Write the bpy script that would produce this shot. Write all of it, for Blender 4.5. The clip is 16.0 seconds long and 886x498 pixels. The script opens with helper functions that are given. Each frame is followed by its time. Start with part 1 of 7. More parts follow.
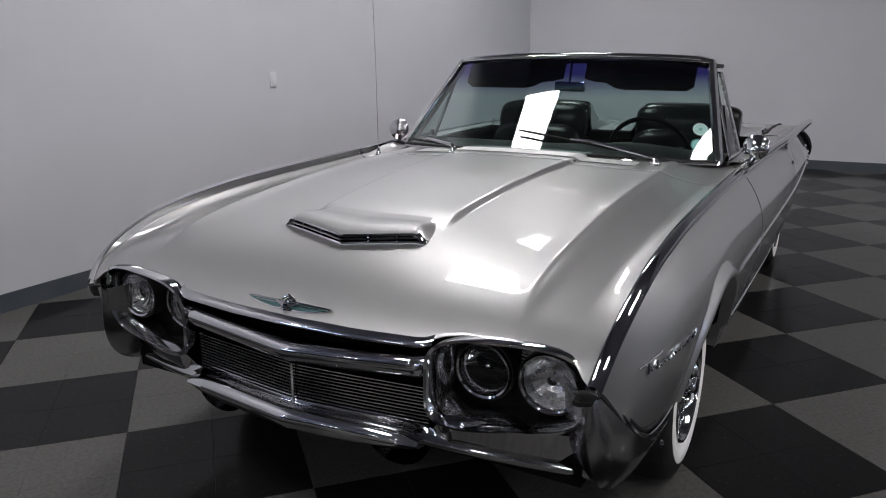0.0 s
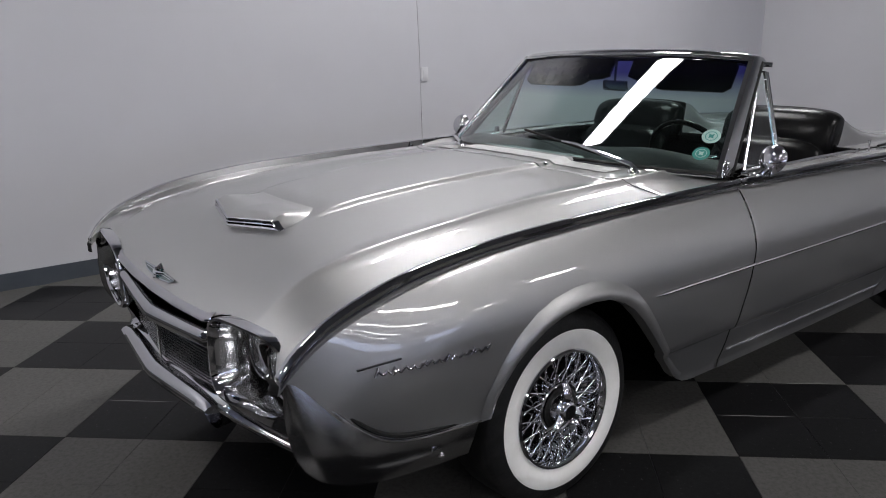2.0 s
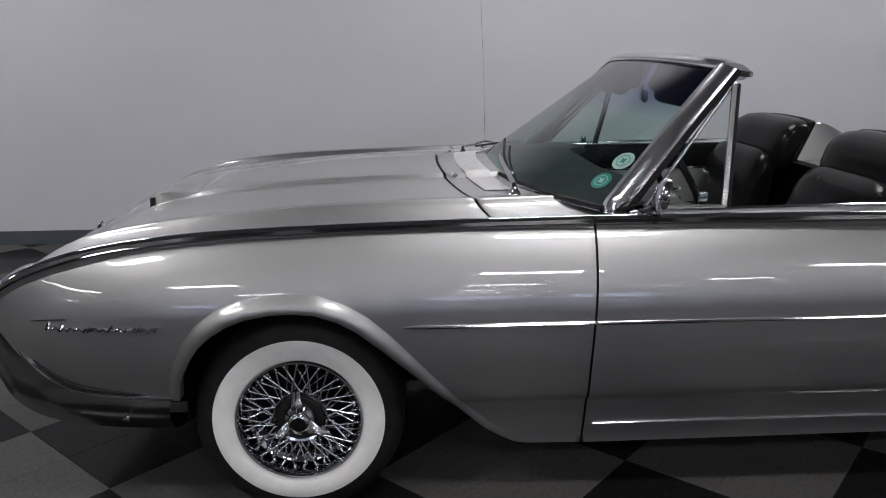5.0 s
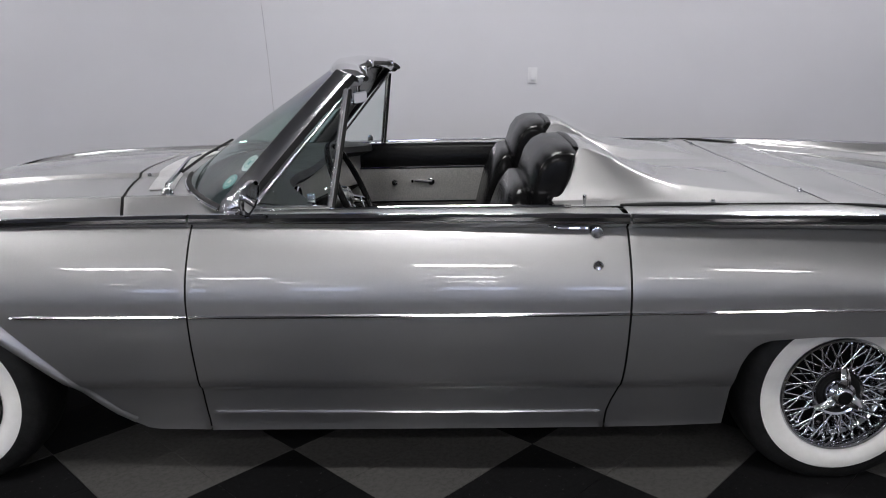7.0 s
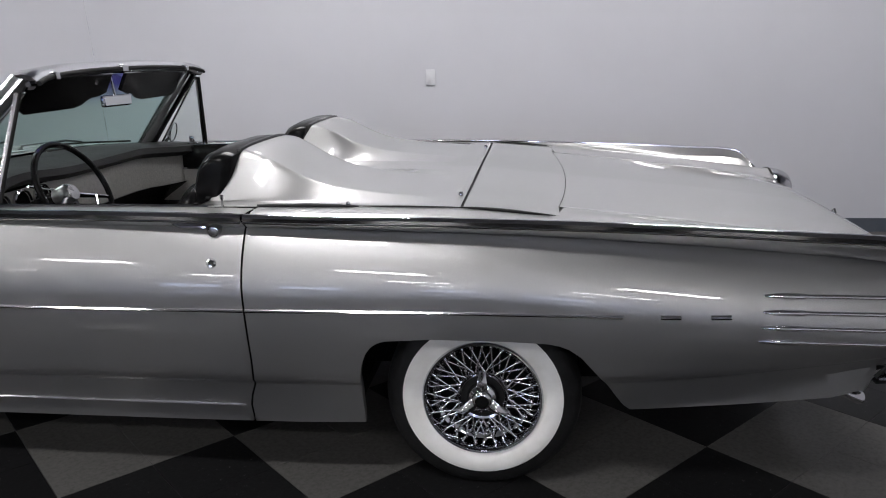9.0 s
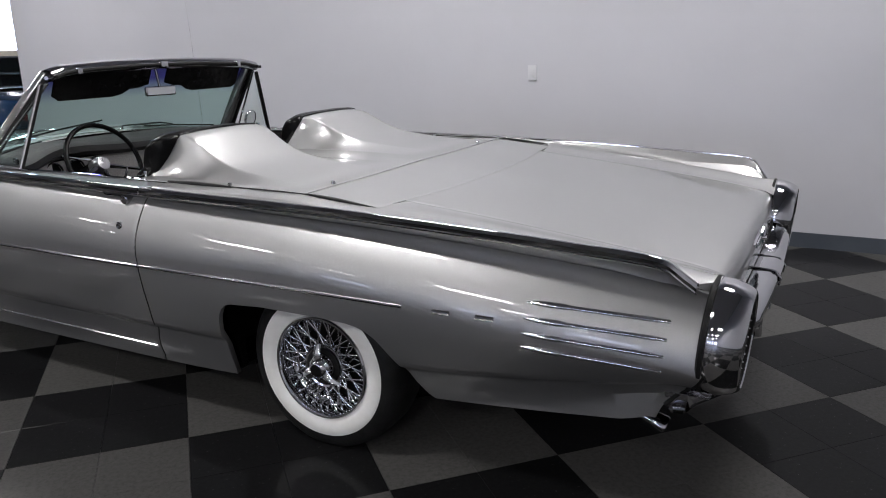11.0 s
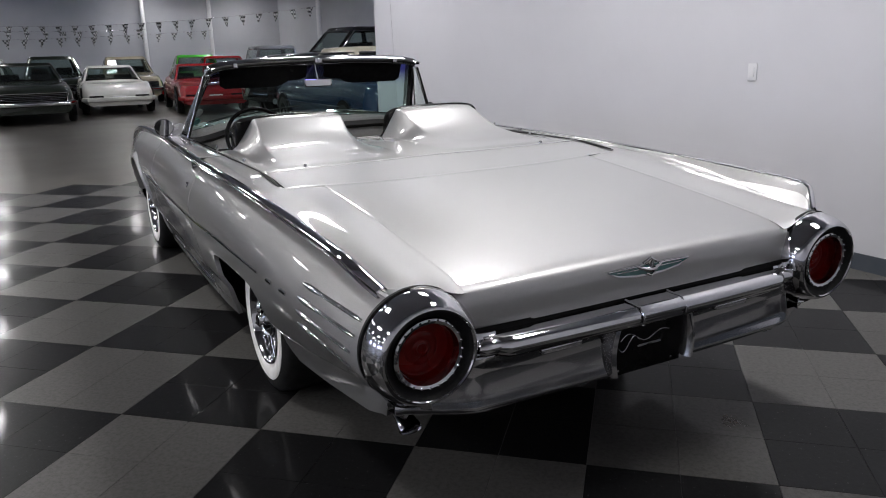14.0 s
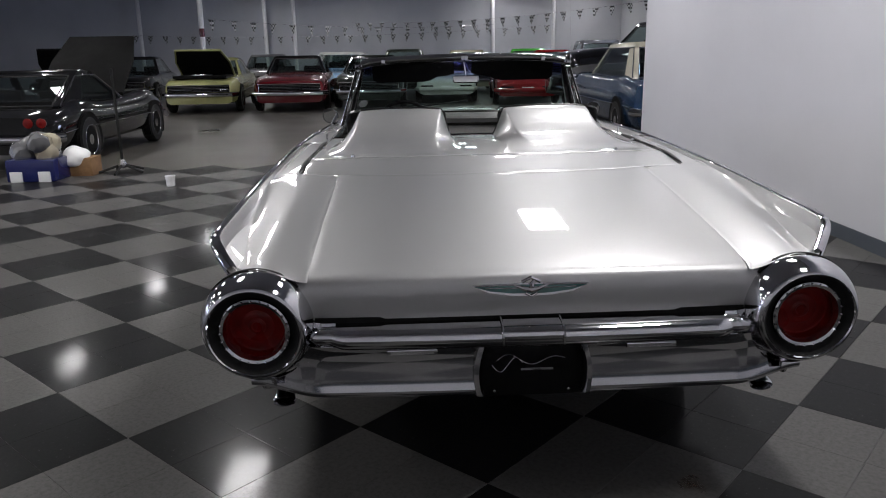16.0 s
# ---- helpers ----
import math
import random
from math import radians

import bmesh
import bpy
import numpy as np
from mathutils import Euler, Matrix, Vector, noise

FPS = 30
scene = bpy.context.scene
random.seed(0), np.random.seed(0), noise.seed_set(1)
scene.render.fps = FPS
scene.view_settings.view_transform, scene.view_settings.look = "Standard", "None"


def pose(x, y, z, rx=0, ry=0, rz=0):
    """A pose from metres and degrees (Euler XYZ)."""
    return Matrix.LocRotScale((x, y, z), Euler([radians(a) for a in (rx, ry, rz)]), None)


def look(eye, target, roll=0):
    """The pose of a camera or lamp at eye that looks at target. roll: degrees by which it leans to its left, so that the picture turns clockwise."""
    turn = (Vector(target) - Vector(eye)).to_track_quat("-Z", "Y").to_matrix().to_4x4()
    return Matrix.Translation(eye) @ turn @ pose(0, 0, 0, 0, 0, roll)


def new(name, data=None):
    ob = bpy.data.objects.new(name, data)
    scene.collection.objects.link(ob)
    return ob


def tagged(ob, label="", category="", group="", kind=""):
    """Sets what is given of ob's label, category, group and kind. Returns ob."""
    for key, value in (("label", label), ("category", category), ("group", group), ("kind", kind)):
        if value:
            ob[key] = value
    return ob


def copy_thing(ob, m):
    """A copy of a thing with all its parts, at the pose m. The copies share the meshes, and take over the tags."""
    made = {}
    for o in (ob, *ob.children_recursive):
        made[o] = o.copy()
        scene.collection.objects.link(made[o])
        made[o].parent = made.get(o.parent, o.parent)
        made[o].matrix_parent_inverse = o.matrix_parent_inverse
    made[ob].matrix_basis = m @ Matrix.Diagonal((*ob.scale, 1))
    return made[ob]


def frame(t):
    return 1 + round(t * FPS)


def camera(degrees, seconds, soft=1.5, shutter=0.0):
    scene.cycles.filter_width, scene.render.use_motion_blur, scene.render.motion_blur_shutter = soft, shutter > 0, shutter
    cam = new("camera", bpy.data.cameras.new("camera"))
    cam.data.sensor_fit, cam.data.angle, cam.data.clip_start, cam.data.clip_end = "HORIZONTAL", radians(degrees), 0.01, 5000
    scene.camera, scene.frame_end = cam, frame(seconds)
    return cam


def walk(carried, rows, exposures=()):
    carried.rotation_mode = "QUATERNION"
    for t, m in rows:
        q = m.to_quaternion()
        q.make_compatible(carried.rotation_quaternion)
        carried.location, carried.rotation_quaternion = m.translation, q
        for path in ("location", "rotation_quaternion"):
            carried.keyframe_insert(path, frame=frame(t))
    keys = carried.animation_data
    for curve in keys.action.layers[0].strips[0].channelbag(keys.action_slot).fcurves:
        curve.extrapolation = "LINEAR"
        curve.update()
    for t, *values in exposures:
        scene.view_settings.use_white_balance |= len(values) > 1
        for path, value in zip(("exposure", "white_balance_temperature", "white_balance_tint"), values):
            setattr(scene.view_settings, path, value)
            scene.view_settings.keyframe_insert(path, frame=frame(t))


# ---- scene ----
cam = camera(61.2, 16.0, soft=1.0)
PATH = [
    (0, (-2.383, -1.272, 1.366), (-0.689, -0.334, 0.864), -0.7),
    (0.5, (-2.229, -1.539, 1.369), (-0.619, -0.465, 0.866), -0.7),
    (1, (-2.039, -1.805, 1.369), (-0.534, -0.587, 0.867), -0.8),
    (1.5, (-1.83, -2.053, 1.368), (-0.466, -0.679, 0.865), -1.0),
    (2, (-1.582, -2.292, 1.366), (-0.387, -0.771, 0.859), -0.9),
    (2.5, (-1.296, -2.5, 1.366), (-0.316, -0.833, 0.857), -0.8),
    (3, (-1.005, -2.686, 1.368), (-0.294, -0.887, 0.862), -0.9),
    (5.5, (0.622, -2.971, 1.351), (0.674, -1.034, 0.855), -0.5),
    (6, (0.925, -3.015, 1.371), (0.948, -1.081, 0.862), -0.6),
    (6.5, (1.318, -3.051, 1.377), (1.332, -1.117, 0.865), -0.7),
    (7, (1.663, -3.071, 1.381), (1.626, -1.138, 0.871), -0.9),
    (7.5, (2.027, -3.071, 1.375), (1.905, -1.139, 0.869), -1.2),
    (8, (2.364, -3.062, 1.375), (2.204, -1.134, 0.867), -1.5),
    (8.5, (2.697, -3.049, 1.37), (2.533, -1.121, 0.863), -1.2),
    (9, (3.025, -3.051, 1.372), (2.794, -1.129, 0.866), -1.2),
    (9.5, (3.374, -3.036, 1.374), (3.024, -1.134, 0.866), -1.1),
    (12, (4.996, -2.531, 1.383), (3.756, -1.048, 0.869), -1.3),
    (12.5, (5.236, -2.337, 1.383), (3.873, -0.966, 0.869), -1.2),
    (13, (5.47, -2.124, 1.375), (3.981, -0.89, 0.865), -1.2),
    (13.5, (5.668, -1.904, 1.372), (4.075, -0.807, 0.862), -1.2),
    (14, (5.849, -1.631, 1.371), (4.153, -0.701, 0.864), -1.3),
    (14.5, (6.008, -1.335, 1.365), (4.219, -0.598, 0.862), -1.2),
    (15, (6.123, -1.012, 1.369), (4.258, -0.5, 0.862), -1.1),
    (15.5, (6.185, -0.703, 1.341), (4.273, -0.377, 0.854), -0.9),
    (16, (6.258, -0.332, 1.373), (4.325, -0.262, 0.867), -0.9),
]
walk(cam, [(t, look(eye, target, roll)) for t, eye, target, roll in PATH], [(0, -0.15), (3, -0.1), (5.5, -0.27), (6, 0.0), (7, 0.15), (9.5, 0.2), (12, 0.05), (12.5, 0.12), (13, 0.28), (14.5, 0.3), (15.5, 0.28), (16, 0.22)])

# ---------------------------------------------------------------- light
world = bpy.data.worlds.new("hall_dusk")
scene.world = world
world.use_nodes = True
world.node_tree.nodes["Background"].inputs[0].default_value = (0.5, 0.52, 0.6, 1)
world.node_tree.nodes["Background"].inputs[1].default_value = 0.02
LIGHT = 42.0          # strength of the fluorescent diffusers
CEIL = 4.2            # height of the suspended ceiling


# ---------------------------------------------------------------- materials
def material(name, rough=0.5, metal=0.0, **more):
    m = bpy.data.materials.new(name)
    m.use_nodes = True
    b = m.node_tree.nodes["Principled BSDF"]
    b.inputs["Roughness"].default_value = rough
    b.inputs["Metallic"].default_value = metal
    for key, value in more.items():
        b.inputs[key.replace("_", " ")].default_value = value
    return m, m.node_tree, b


def node(tree, kind, **sets):
    n = tree.nodes.new(kind)
    for key, value in sets.items():
        if key in n.inputs:
            n.inputs[key].default_value = value
    return n


def ramp(tree, source, stops):
    n = tree.nodes.new("ShaderNodeValToRGB")
    while len(n.color_ramp.elements) < len(stops):
        n.color_ramp.elements.new(0.5)
    for e, (at, colour) in zip(n.color_ramp.elements, stops):
        e.position, e.color = at, (*colour, 1)
    tree.links.new(source, n.inputs[0])
    return n


def noise_of(tree, scale, detail=4.0, rough=0.6, coords="Object"):
    tc = tree.nodes.new("ShaderNodeTexCoord")
    n = tree.nodes.new("ShaderNodeTexNoise")
    n.inputs["Scale"].default_value, n.inputs["Detail"].default_value, n.inputs["Roughness"].default_value = scale, detail, rough
    tree.links.new(tc.outputs[coords], n.inputs["Vector"])
    return n


def bump(tree, b, height, strength=0.1, distance=0.01, to="Normal"):
    n = tree.nodes.new("ShaderNodeBump")
    n.inputs["Strength"].default_value, n.inputs["Distance"].default_value = strength, distance
    tree.links.new(height, n.inputs["Height"])
    tree.links.new(n.outputs[0], b.inputs[to])
    return n


def mottled(name, a, c, scale, rough=(0.4, 0.6), metal=0.0, relief=0.0, relief_scale=None, **more):
    """Two colours mixed by noise, with the roughness varied on a larger scale and a fine relief."""
    m, t, b = material(name, rough[0], metal, **more)
    n = noise_of(t, scale)
    r = ramp(t, n.outputs["Fac"], ((0.3, a), (0.7, c)))
    t.links.new(r.outputs[0], b.inputs["Base Color"])
    big = noise_of(t, scale * 0.13, 3)
    mr = t.nodes.new("ShaderNodeMapRange")
    mr.inputs["From Min"].default_value, mr.inputs["From Max"].default_value = 0.3, 0.7
    mr.inputs["To Min"].default_value, mr.inputs["To Max"].default_value = rough
    t.links.new(big.outputs["Fac"], mr.inputs["Value"])
    t.links.new(mr.outputs[0], b.inputs["Roughness"])
    if relief:
        fine = noise_of(t, relief_scale or scale * 3, 3)
        bump(t, b, fine.outputs["Fac"], relief)
    return m


def paint_metallic(name, colour, flake=0.04, rough=0.32, metal=0.75, coat=1.0):
    m, t, b = material(name, rough, metal, Coat_Weight=coat, Coat_Roughness=0.03)
    n = noise_of(t, 900.0, 2.0, 0.5)
    hi = tuple(min(1, c * (1 + flake * 3)) for c in colour)
    lo = tuple(c * (1 - flake * 3) for c in colour)
    r = ramp(t, n.outputs["Fac"], ((0.35, lo), (0.65, hi)))
    t.links.new(r.outputs[0], b.inputs["Base Color"])
    peel = noise_of(t, 240.0, 1.0, 0.5)
    bump(t, b, peel.outputs["Fac"], 0.012, 0.002)
    return m


def paint_solid(name, colour, rough=0.25, metal=0.0):
    dark = tuple(c * 0.88 for c in colour)
    return mottled(name, dark, colour, 6.0, (rough, rough + 0.08), metal, Coat_Weight=0.8, Coat_Roughness=0.05)


SILVER = paint_metallic("silver_metallic_paint", (0.348, 0.346, 0.346), rough=0.445, metal=0.90)
SATIN = mottled("polished_stainless", (0.62, 0.62, 0.63), (0.70, 0.70, 0.71), 9.0, (0.13, 0.20), 1.0)
POSTMETAL = mottled("dull_chrome", (0.42, 0.42, 0.43), (0.50, 0.50, 0.51), 5.0, (0.10, 0.16), 1.0)
SPOKE = mottled("spoke_chrome", (0.74, 0.74, 0.76), (0.84, 0.84, 0.86), 40.0, (0.05, 0.10), 1.0)
# darker, rougher chrome for the bumper ends
WINGMETAL = mottled("dark_chrome", (0.27, 0.27, 0.28), (0.34, 0.34, 0.35), 6.0, (0.15, 0.23), 1.0)
CHROME = mottled("chrome", (0.50, 0.50, 0.52), (0.57, 0.57, 0.59), 3.0, (0.035, 0.07), 1.0)
STEEL = mottled("brushed_steel", (0.33, 0.33, 0.34), (0.43, 0.43, 0.44), 60.0, (0.22, 0.34), 1.0)
RUBBER = mottled("black_rubber", (0.006, 0.006, 0.006), (0.012, 0.012, 0.012), 40.0, (0.5, 0.7), relief=0.1, Specular_IOR_Level=0.2)
TYRE = mottled("tyre_rubber", (0.006, 0.006, 0.006), (0.013, 0.013, 0.013), 25.0, (0.5, 0.65), relief=0.15, Specular_IOR_Level=0.22)
WHITEWALL = mottled("white_sidewall", (0.76, 0.75, 0.71), (0.86, 0.85, 0.82), 14.0, (0.5, 0.62), relief=0.03)
VINYL = mottled("black_vinyl", (0.004, 0.004, 0.0042), (0.007, 0.007, 0.0073), 30.0, (0.20, 0.28), relief=0.03, relief_scale=420, Specular_IOR_Level=0.10)
DASHPAD = mottled("black_pad", (0.006, 0.006, 0.0065), (0.012, 0.012, 0.012), 30.0, (0.42, 0.55), relief=0.12, relief_scale=300, Specular_IOR_Level=0.22)
UNDER = mottled("underbody_black", (0.002, 0.002, 0.002), (0.005, 0.005, 0.005), 8.0, (0.7, 0.9), Specular_IOR_Level=0.1)
CARPET = mottled("black_carpet", (0.005, 0.005, 0.005), (0.012, 0.012, 0.012), 200.0, (0.9, 1.0), relief=0.5, Specular_IOR_Level=0.1)
TEAL = paint_solid("teal_enamel", (0.015, 0.085, 0.085), 0.2)
STICKER_W = mottled("sticker_white", (0.62, 0.68, 0.67), (0.72, 0.76, 0.75), 30.0, (0.4, 0.5))
STICKER_T = mottled("sticker_teal", (0.06, 0.28, 0.26), (0.10, 0.36, 0.33), 30.0, (0.4, 0.5))
RED_LENS = mottled("red_lens", (0.095, 0.002, 0.002), (0.15, 0.003, 0.003), 20.0, (0.25, 0.35), Specular_IOR_Level=0.15, Coat_Weight=0.15)
REFLECTOR = mottled("reflector", (0.70, 0.70, 0.71), (0.86, 0.86, 0.88), 60.0, (0.12, 0.24), 1.0)
VENT = mottled("satin_vent_metal", (0.46, 0.46, 0.46), (0.56, 0.56, 0.56), 40.0, (0.42, 0.55), 0.6)
TRIMGREY = mottled("engine_turned_panel", (0.42, 0.42, 0.41), (0.62, 0.61, 0.58), 130.0, (0.28, 0.42), 0.6)
MIRROR, _t, _b = material("mirror", 0.01, 1.0, Base_Color=(0.85, 0.86, 0.87, 1))


def glass(name, tint, rough=0.0, alpha_mix=0.12):
    """Thin glazing: mostly clear and tinted, with a real glossy reflection by Fresnel."""
    m = bpy.data.materials.new(name)
    m.use_nodes = True
    t = m.node_tree
    t.nodes.clear()
    out = t.nodes.new("ShaderNodeOutputMaterial")
    mix = t.nodes.new("ShaderNodeMixShader")
    clear = t.nodes.new("ShaderNodeBsdfTransparent")
    gloss = t.nodes.new("ShaderNodeBsdfGlossy")
    gloss.inputs["Roughness"].default_value = rough
    lw = t.nodes.new("ShaderNodeLayerWeight")
    lw.inputs[0].default_value = 0.5
    power = t.nodes.new("ShaderNodeMath")
    power.operation, power.inputs[1].default_value = "POWER", 4.0
    t.links.new(lw.outputs["Facing"], power.inputs[0])
    span = t.nodes.new("ShaderNodeMapRange")
    span.inputs["To Min"].default_value, span.inputs["To Max"].default_value = 0.06, 0.9
    t.links.new(power.outputs[0], span.inputs["Value"])
    t.links.new(span.outputs[0], mix.inputs[0])
    t.links.new(clear.outputs[0], mix.inputs[1])
    t.links.new(gloss.outputs[0], mix.inputs[2])
    t.links.new(mix.outputs[0], out.inputs[0])
    clear.inputs[0].default_value = (*tint, 1)
    return m, t, clear


GLASS, _t, _c = glass("window_glass", (0.86, 0.92, 0.90))
SHIELD, _t, _c = glass("tinted_windshield_glass", (0.50, 0.66, 0.62))
_tc = _t.nodes.new("ShaderNodeTexCoord")
_sep = _t.nodes.new("ShaderNodeSeparateXYZ")
_t.links.new(_tc.outputs["Object"], _sep.inputs[0])
_mr = _t.nodes.new("ShaderNodeMapRange")
_mr.inputs["From Min"].default_value, _mr.inputs["From Max"].default_value = 1.17, 1.27
_t.links.new(_sep.outputs[2], _mr.inputs["Value"])
_rp = ramp(_t, _mr.outputs[0], ((0.0, (0.50, 0.66, 0.62)), (1.0, (0.06, 0.06, 0.30))))
_t.links.new(_rp.outputs[0], _c.inputs[0])
LENS, _t, _c = glass("headlamp_glass", (0.92, 0.93, 0.93), 0.05)

# wall paint: satin, faint roller texture
WALL = mottled("grey_wall_paint", (0.52, 0.52, 0.55), (0.545, 0.545, 0.576), 1.3, (0.42, 0.52), relief=0.05, relief_scale=160)
BASE = mottled("vinyl_base", (0.055, 0.065, 0.08), (0.075, 0.085, 0.10), 5.0, (0.35, 0.5))
HALLWALL = mottled("hall_wall_paint", (0.42, 0.43, 0.46), (0.48, 0.49, 0.52), 0.5, (0.5, 0.65), relief=0.06, relief_scale=60)
CEILING = mottled("grey_roof_deck", (0.24, 0.24, 0.25), (0.31, 0.31, 0.322), 40.0, (0.8, 0.9), relief=0.2)
CONCRETE = mottled("polished_concrete", (0.052, 0.048, 0.043), (0.082, 0.076, 0.068), 1.1, (0.26, 0.42), relief=0.03, relief_scale=30, Specular_IOR_Level=0.15)
PLATE = mottled("switch_plate", (0.62, 0.62, 0.64), (0.66, 0.66, 0.68), 12.0, (0.35, 0.45))
WHITE = mottled("white_plastic", (0.66, 0.66, 0.66), (0.72, 0.72, 0.72), 12.0, (0.35, 0.45))


def tile_material(name, base, speck, streak):
    """Vinyl composition tile: fine flecks, scuffs, and a shade of its own for each tile."""
    m, t, b = material(name, 0.3, Specular_IOR_Level=0.025, Coat_Weight=0.15, Coat_Roughness=0.085)
    fleck = noise_of(t, 60.0, 4.0, 0.7)
    r = ramp(t, fleck.outputs["Fac"], ((0.36, tuple(0.78 * c for c in base)), (0.52, base), (0.66, tuple(1.10 * c for c in base)), (0.70, speck)))
    info = t.nodes.new("ShaderNodeObjectInfo")
    mul = t.nodes.new("ShaderNodeMapRange")
    mul.inputs["To Min"].default_value, mul.inputs["To Max"].default_value = 0.86, 1.12
    t.links.new(info.outputs["Random"], mul.inputs["Value"])
    mix = t.nodes.new("ShaderNodeMixRGB")
    mix.blend_type, mix.inputs[0].default_value = "MULTIPLY", 1.0
    t.links.new(r.outputs[0], mix.inputs[1])
    t.links.new(mul.outputs[0], mix.inputs[2])
    t.links.new(mix.outputs[0], b.inputs["Base Color"])
    wear = noise_of(t, 1.7, 3.0, 0.5)
    rr = t.nodes.new("ShaderNodeMapRange")
    rr.inputs["From Min"].default_value, rr.inputs["From Max"].default_value = 0.3, 0.7
    rr.inputs["To Min"].default_value, rr.inputs["To Max"].default_value = streak - 0.05, streak + 0.02
    t.links.new(wear.outputs["Fac"], rr.inputs["Value"])
    t.links.new(rr.outputs[0], b.inputs["Coat Roughness"])
    wave = noise_of(t, 26.0, 6.0, 0.75)
    bump(t, b, wave.outputs["Fac"], 0.10, 0.003)
    return m


TILE_DARK = tile_material("black_vinyl_tile", (0.0095, 0.0095, 0.010), (0.065, 0.065, 0.065), 0.095)
TILE_GREY = tile_material("grey_vinyl_tile", (0.073, 0.071, 0.068), (0.081, 0.079, 0.076), 0.105)

m_lamp, _t, _b = material("fluorescent_diffuser", 0.4)
_b.inputs["Base Color"].default_value = (0.9, 0.9, 0.9, 1)
_b.inputs["Emission Color"].default_value = (1.0, 0.982, 0.990, 1)
_b.inputs["Emission Strength"].default_value = LIGHT
DIFFUSER = m_lamp
m_day, _t, _b = material("daylit_pane", 0.1)
_b.inputs["Base Color"].default_value = (0.6, 0.7, 0.8, 1)
_b.inputs["Emission Color"].default_value = (0.74, 0.84, 1.2, 1)
_b.inputs["Emission Strength"].default_value = 4.8
DAYLIGHT = m_day
# stronger copy for the added window that fills the hall's far end
FILL_PANE = m_day.copy()
FILL_PANE.name = "bright_daylit_pane"
FILL_PANE.node_tree.nodes["Principled BSDF"].inputs["Emission Strength"].default_value = 10.0
DIFFUSER_HALL = m_lamp.copy()
DIFFUSER_HALL.name = "small_fluorescent_diffuser"
DIFFUSER_HALL.node_tree.nodes["Principled BSDF"].inputs["Emission Strength"].default_value = LIGHT * 0.95


# ---------------------------------------------------------------- mesh helpers
def pchip(pairs):
    """A smooth curve through (x, y) pairs that never overshoots."""
    xs = np.array([p[0] for p in pairs], float)
    ys = np.array([p[1] for p in pairs], float)
    d = np.diff(ys) / np.diff(xs)
    s = np.zeros(len(xs))
    s[0], s[-1] = d[0], d[-1]
    for i in range(1, len(xs) - 1):
        if d[i - 1] * d[i] > 0:
            w1, w2 = 2 * (xs[i + 1] - xs[i]) + xs[i] - xs[i - 1], xs[i + 1] - xs[i] + 2 * (xs[i] - xs[i - 1])
            s[i] = (w1 + w2) / (w1 / d[i - 1] + w2 / d[i])

    def at(x):
        x = min(max(x, xs[0]), xs[-1])
        i = int(min(max(np.searchsorted(xs, x) - 1, 0), len(xs) - 2))
        h = xs[i + 1] - xs[i]
        u = (x - xs[i]) / h
        return float((1 + 2 * u) * (1 - u) ** 2 * ys[i] + u * (1 - u) ** 2 * h * s[i] + u * u * (3 - 2 * u) * ys[i + 1] + u * u * (u - 1) * h * s[i + 1])
    return at


def fair(pairs, width=0.05):
    """A pchip curve with its bends evened out over about that length."""
    f = pchip(pairs)
    x0, x1 = pairs[0][0], pairs[-1][0]
    n = 700
    xs = np.linspace(x0, x1, n)
    ys = np.array([f(x) for x in xs])
    k = max(1, int(width / (x1 - x0) * n))
    w = np.exp(-0.5 * (np.arange(-3 * k, 3 * k + 1) / k) ** 2)
    w /= w.sum()
    left = 2 * ys[0] - ys[1:3 * k + 1][::-1]
    right = 2 * ys[-1] - ys[-3 * k - 1:-1][::-1]
    ys = np.convolve(np.concatenate([left, ys, right]), w, "valid")
    return lambda x: float(np.interp(x, xs, ys))


def even(rows, times, along=True, across=False):
    """Evens out a grid of points, holding its border."""
    p = np.array([[tuple(q) for q in row] for row in rows], float)
    for _ in range(times):
        q = p.copy()
        if along:
            q[1:-1] = 0.25 * p[:-2] + 0.5 * p[1:-1] + 0.25 * p[2:]
        if across:
            q[:, 1:-1] = 0.25 * q[:, :-2] + 0.5 * q[:, 1:-1] + 0.25 * q[:, 2:]
        p = q
    return [[tuple(v) for v in row] for row in p]


def lerp_table(pairs):
    xs, ys = [p[0] for p in pairs], [p[1] for p in pairs]
    return lambda x: float(np.interp(x, xs, ys))


def smooth01(u):
    u = min(max(u, 0.0), 1.0)
    return u * u * (3 - 2 * u)


def mesh_ob(name, verts, faces, mat, parent=None, label="", smooth=True, sharp=35, thick=0.0, off=-1.0):
    me = bpy.data.meshes.new(name)
    me.from_pydata([tuple(v) for v in verts], [], faces)
    me.materials.append(mat)
    me.validate()
    if smooth:
        me.shade_smooth()
        me.set_sharp_from_angle(angle=radians(sharp))
    ob = new(name, me)
    if parent:
        ob.parent = parent
        ob.matrix_parent_inverse = parent.matrix_basis.inverted() if parent.parent is None else (parent.parent.matrix_basis @ parent.matrix_parent_inverse @ parent.matrix_basis).inverted()
    if label:
        ob["label"] = label
    if thick:
        mod = ob.modifiers.new("thickness", "SOLIDIFY")
        mod.thickness, mod.offset = thick, off
        if smooth:
            crisp = ob.modifiers.new("crisp_edges", "WEIGHTED_NORMAL")
            crisp.weight, crisp.keep_sharp = 100, True
    return ob


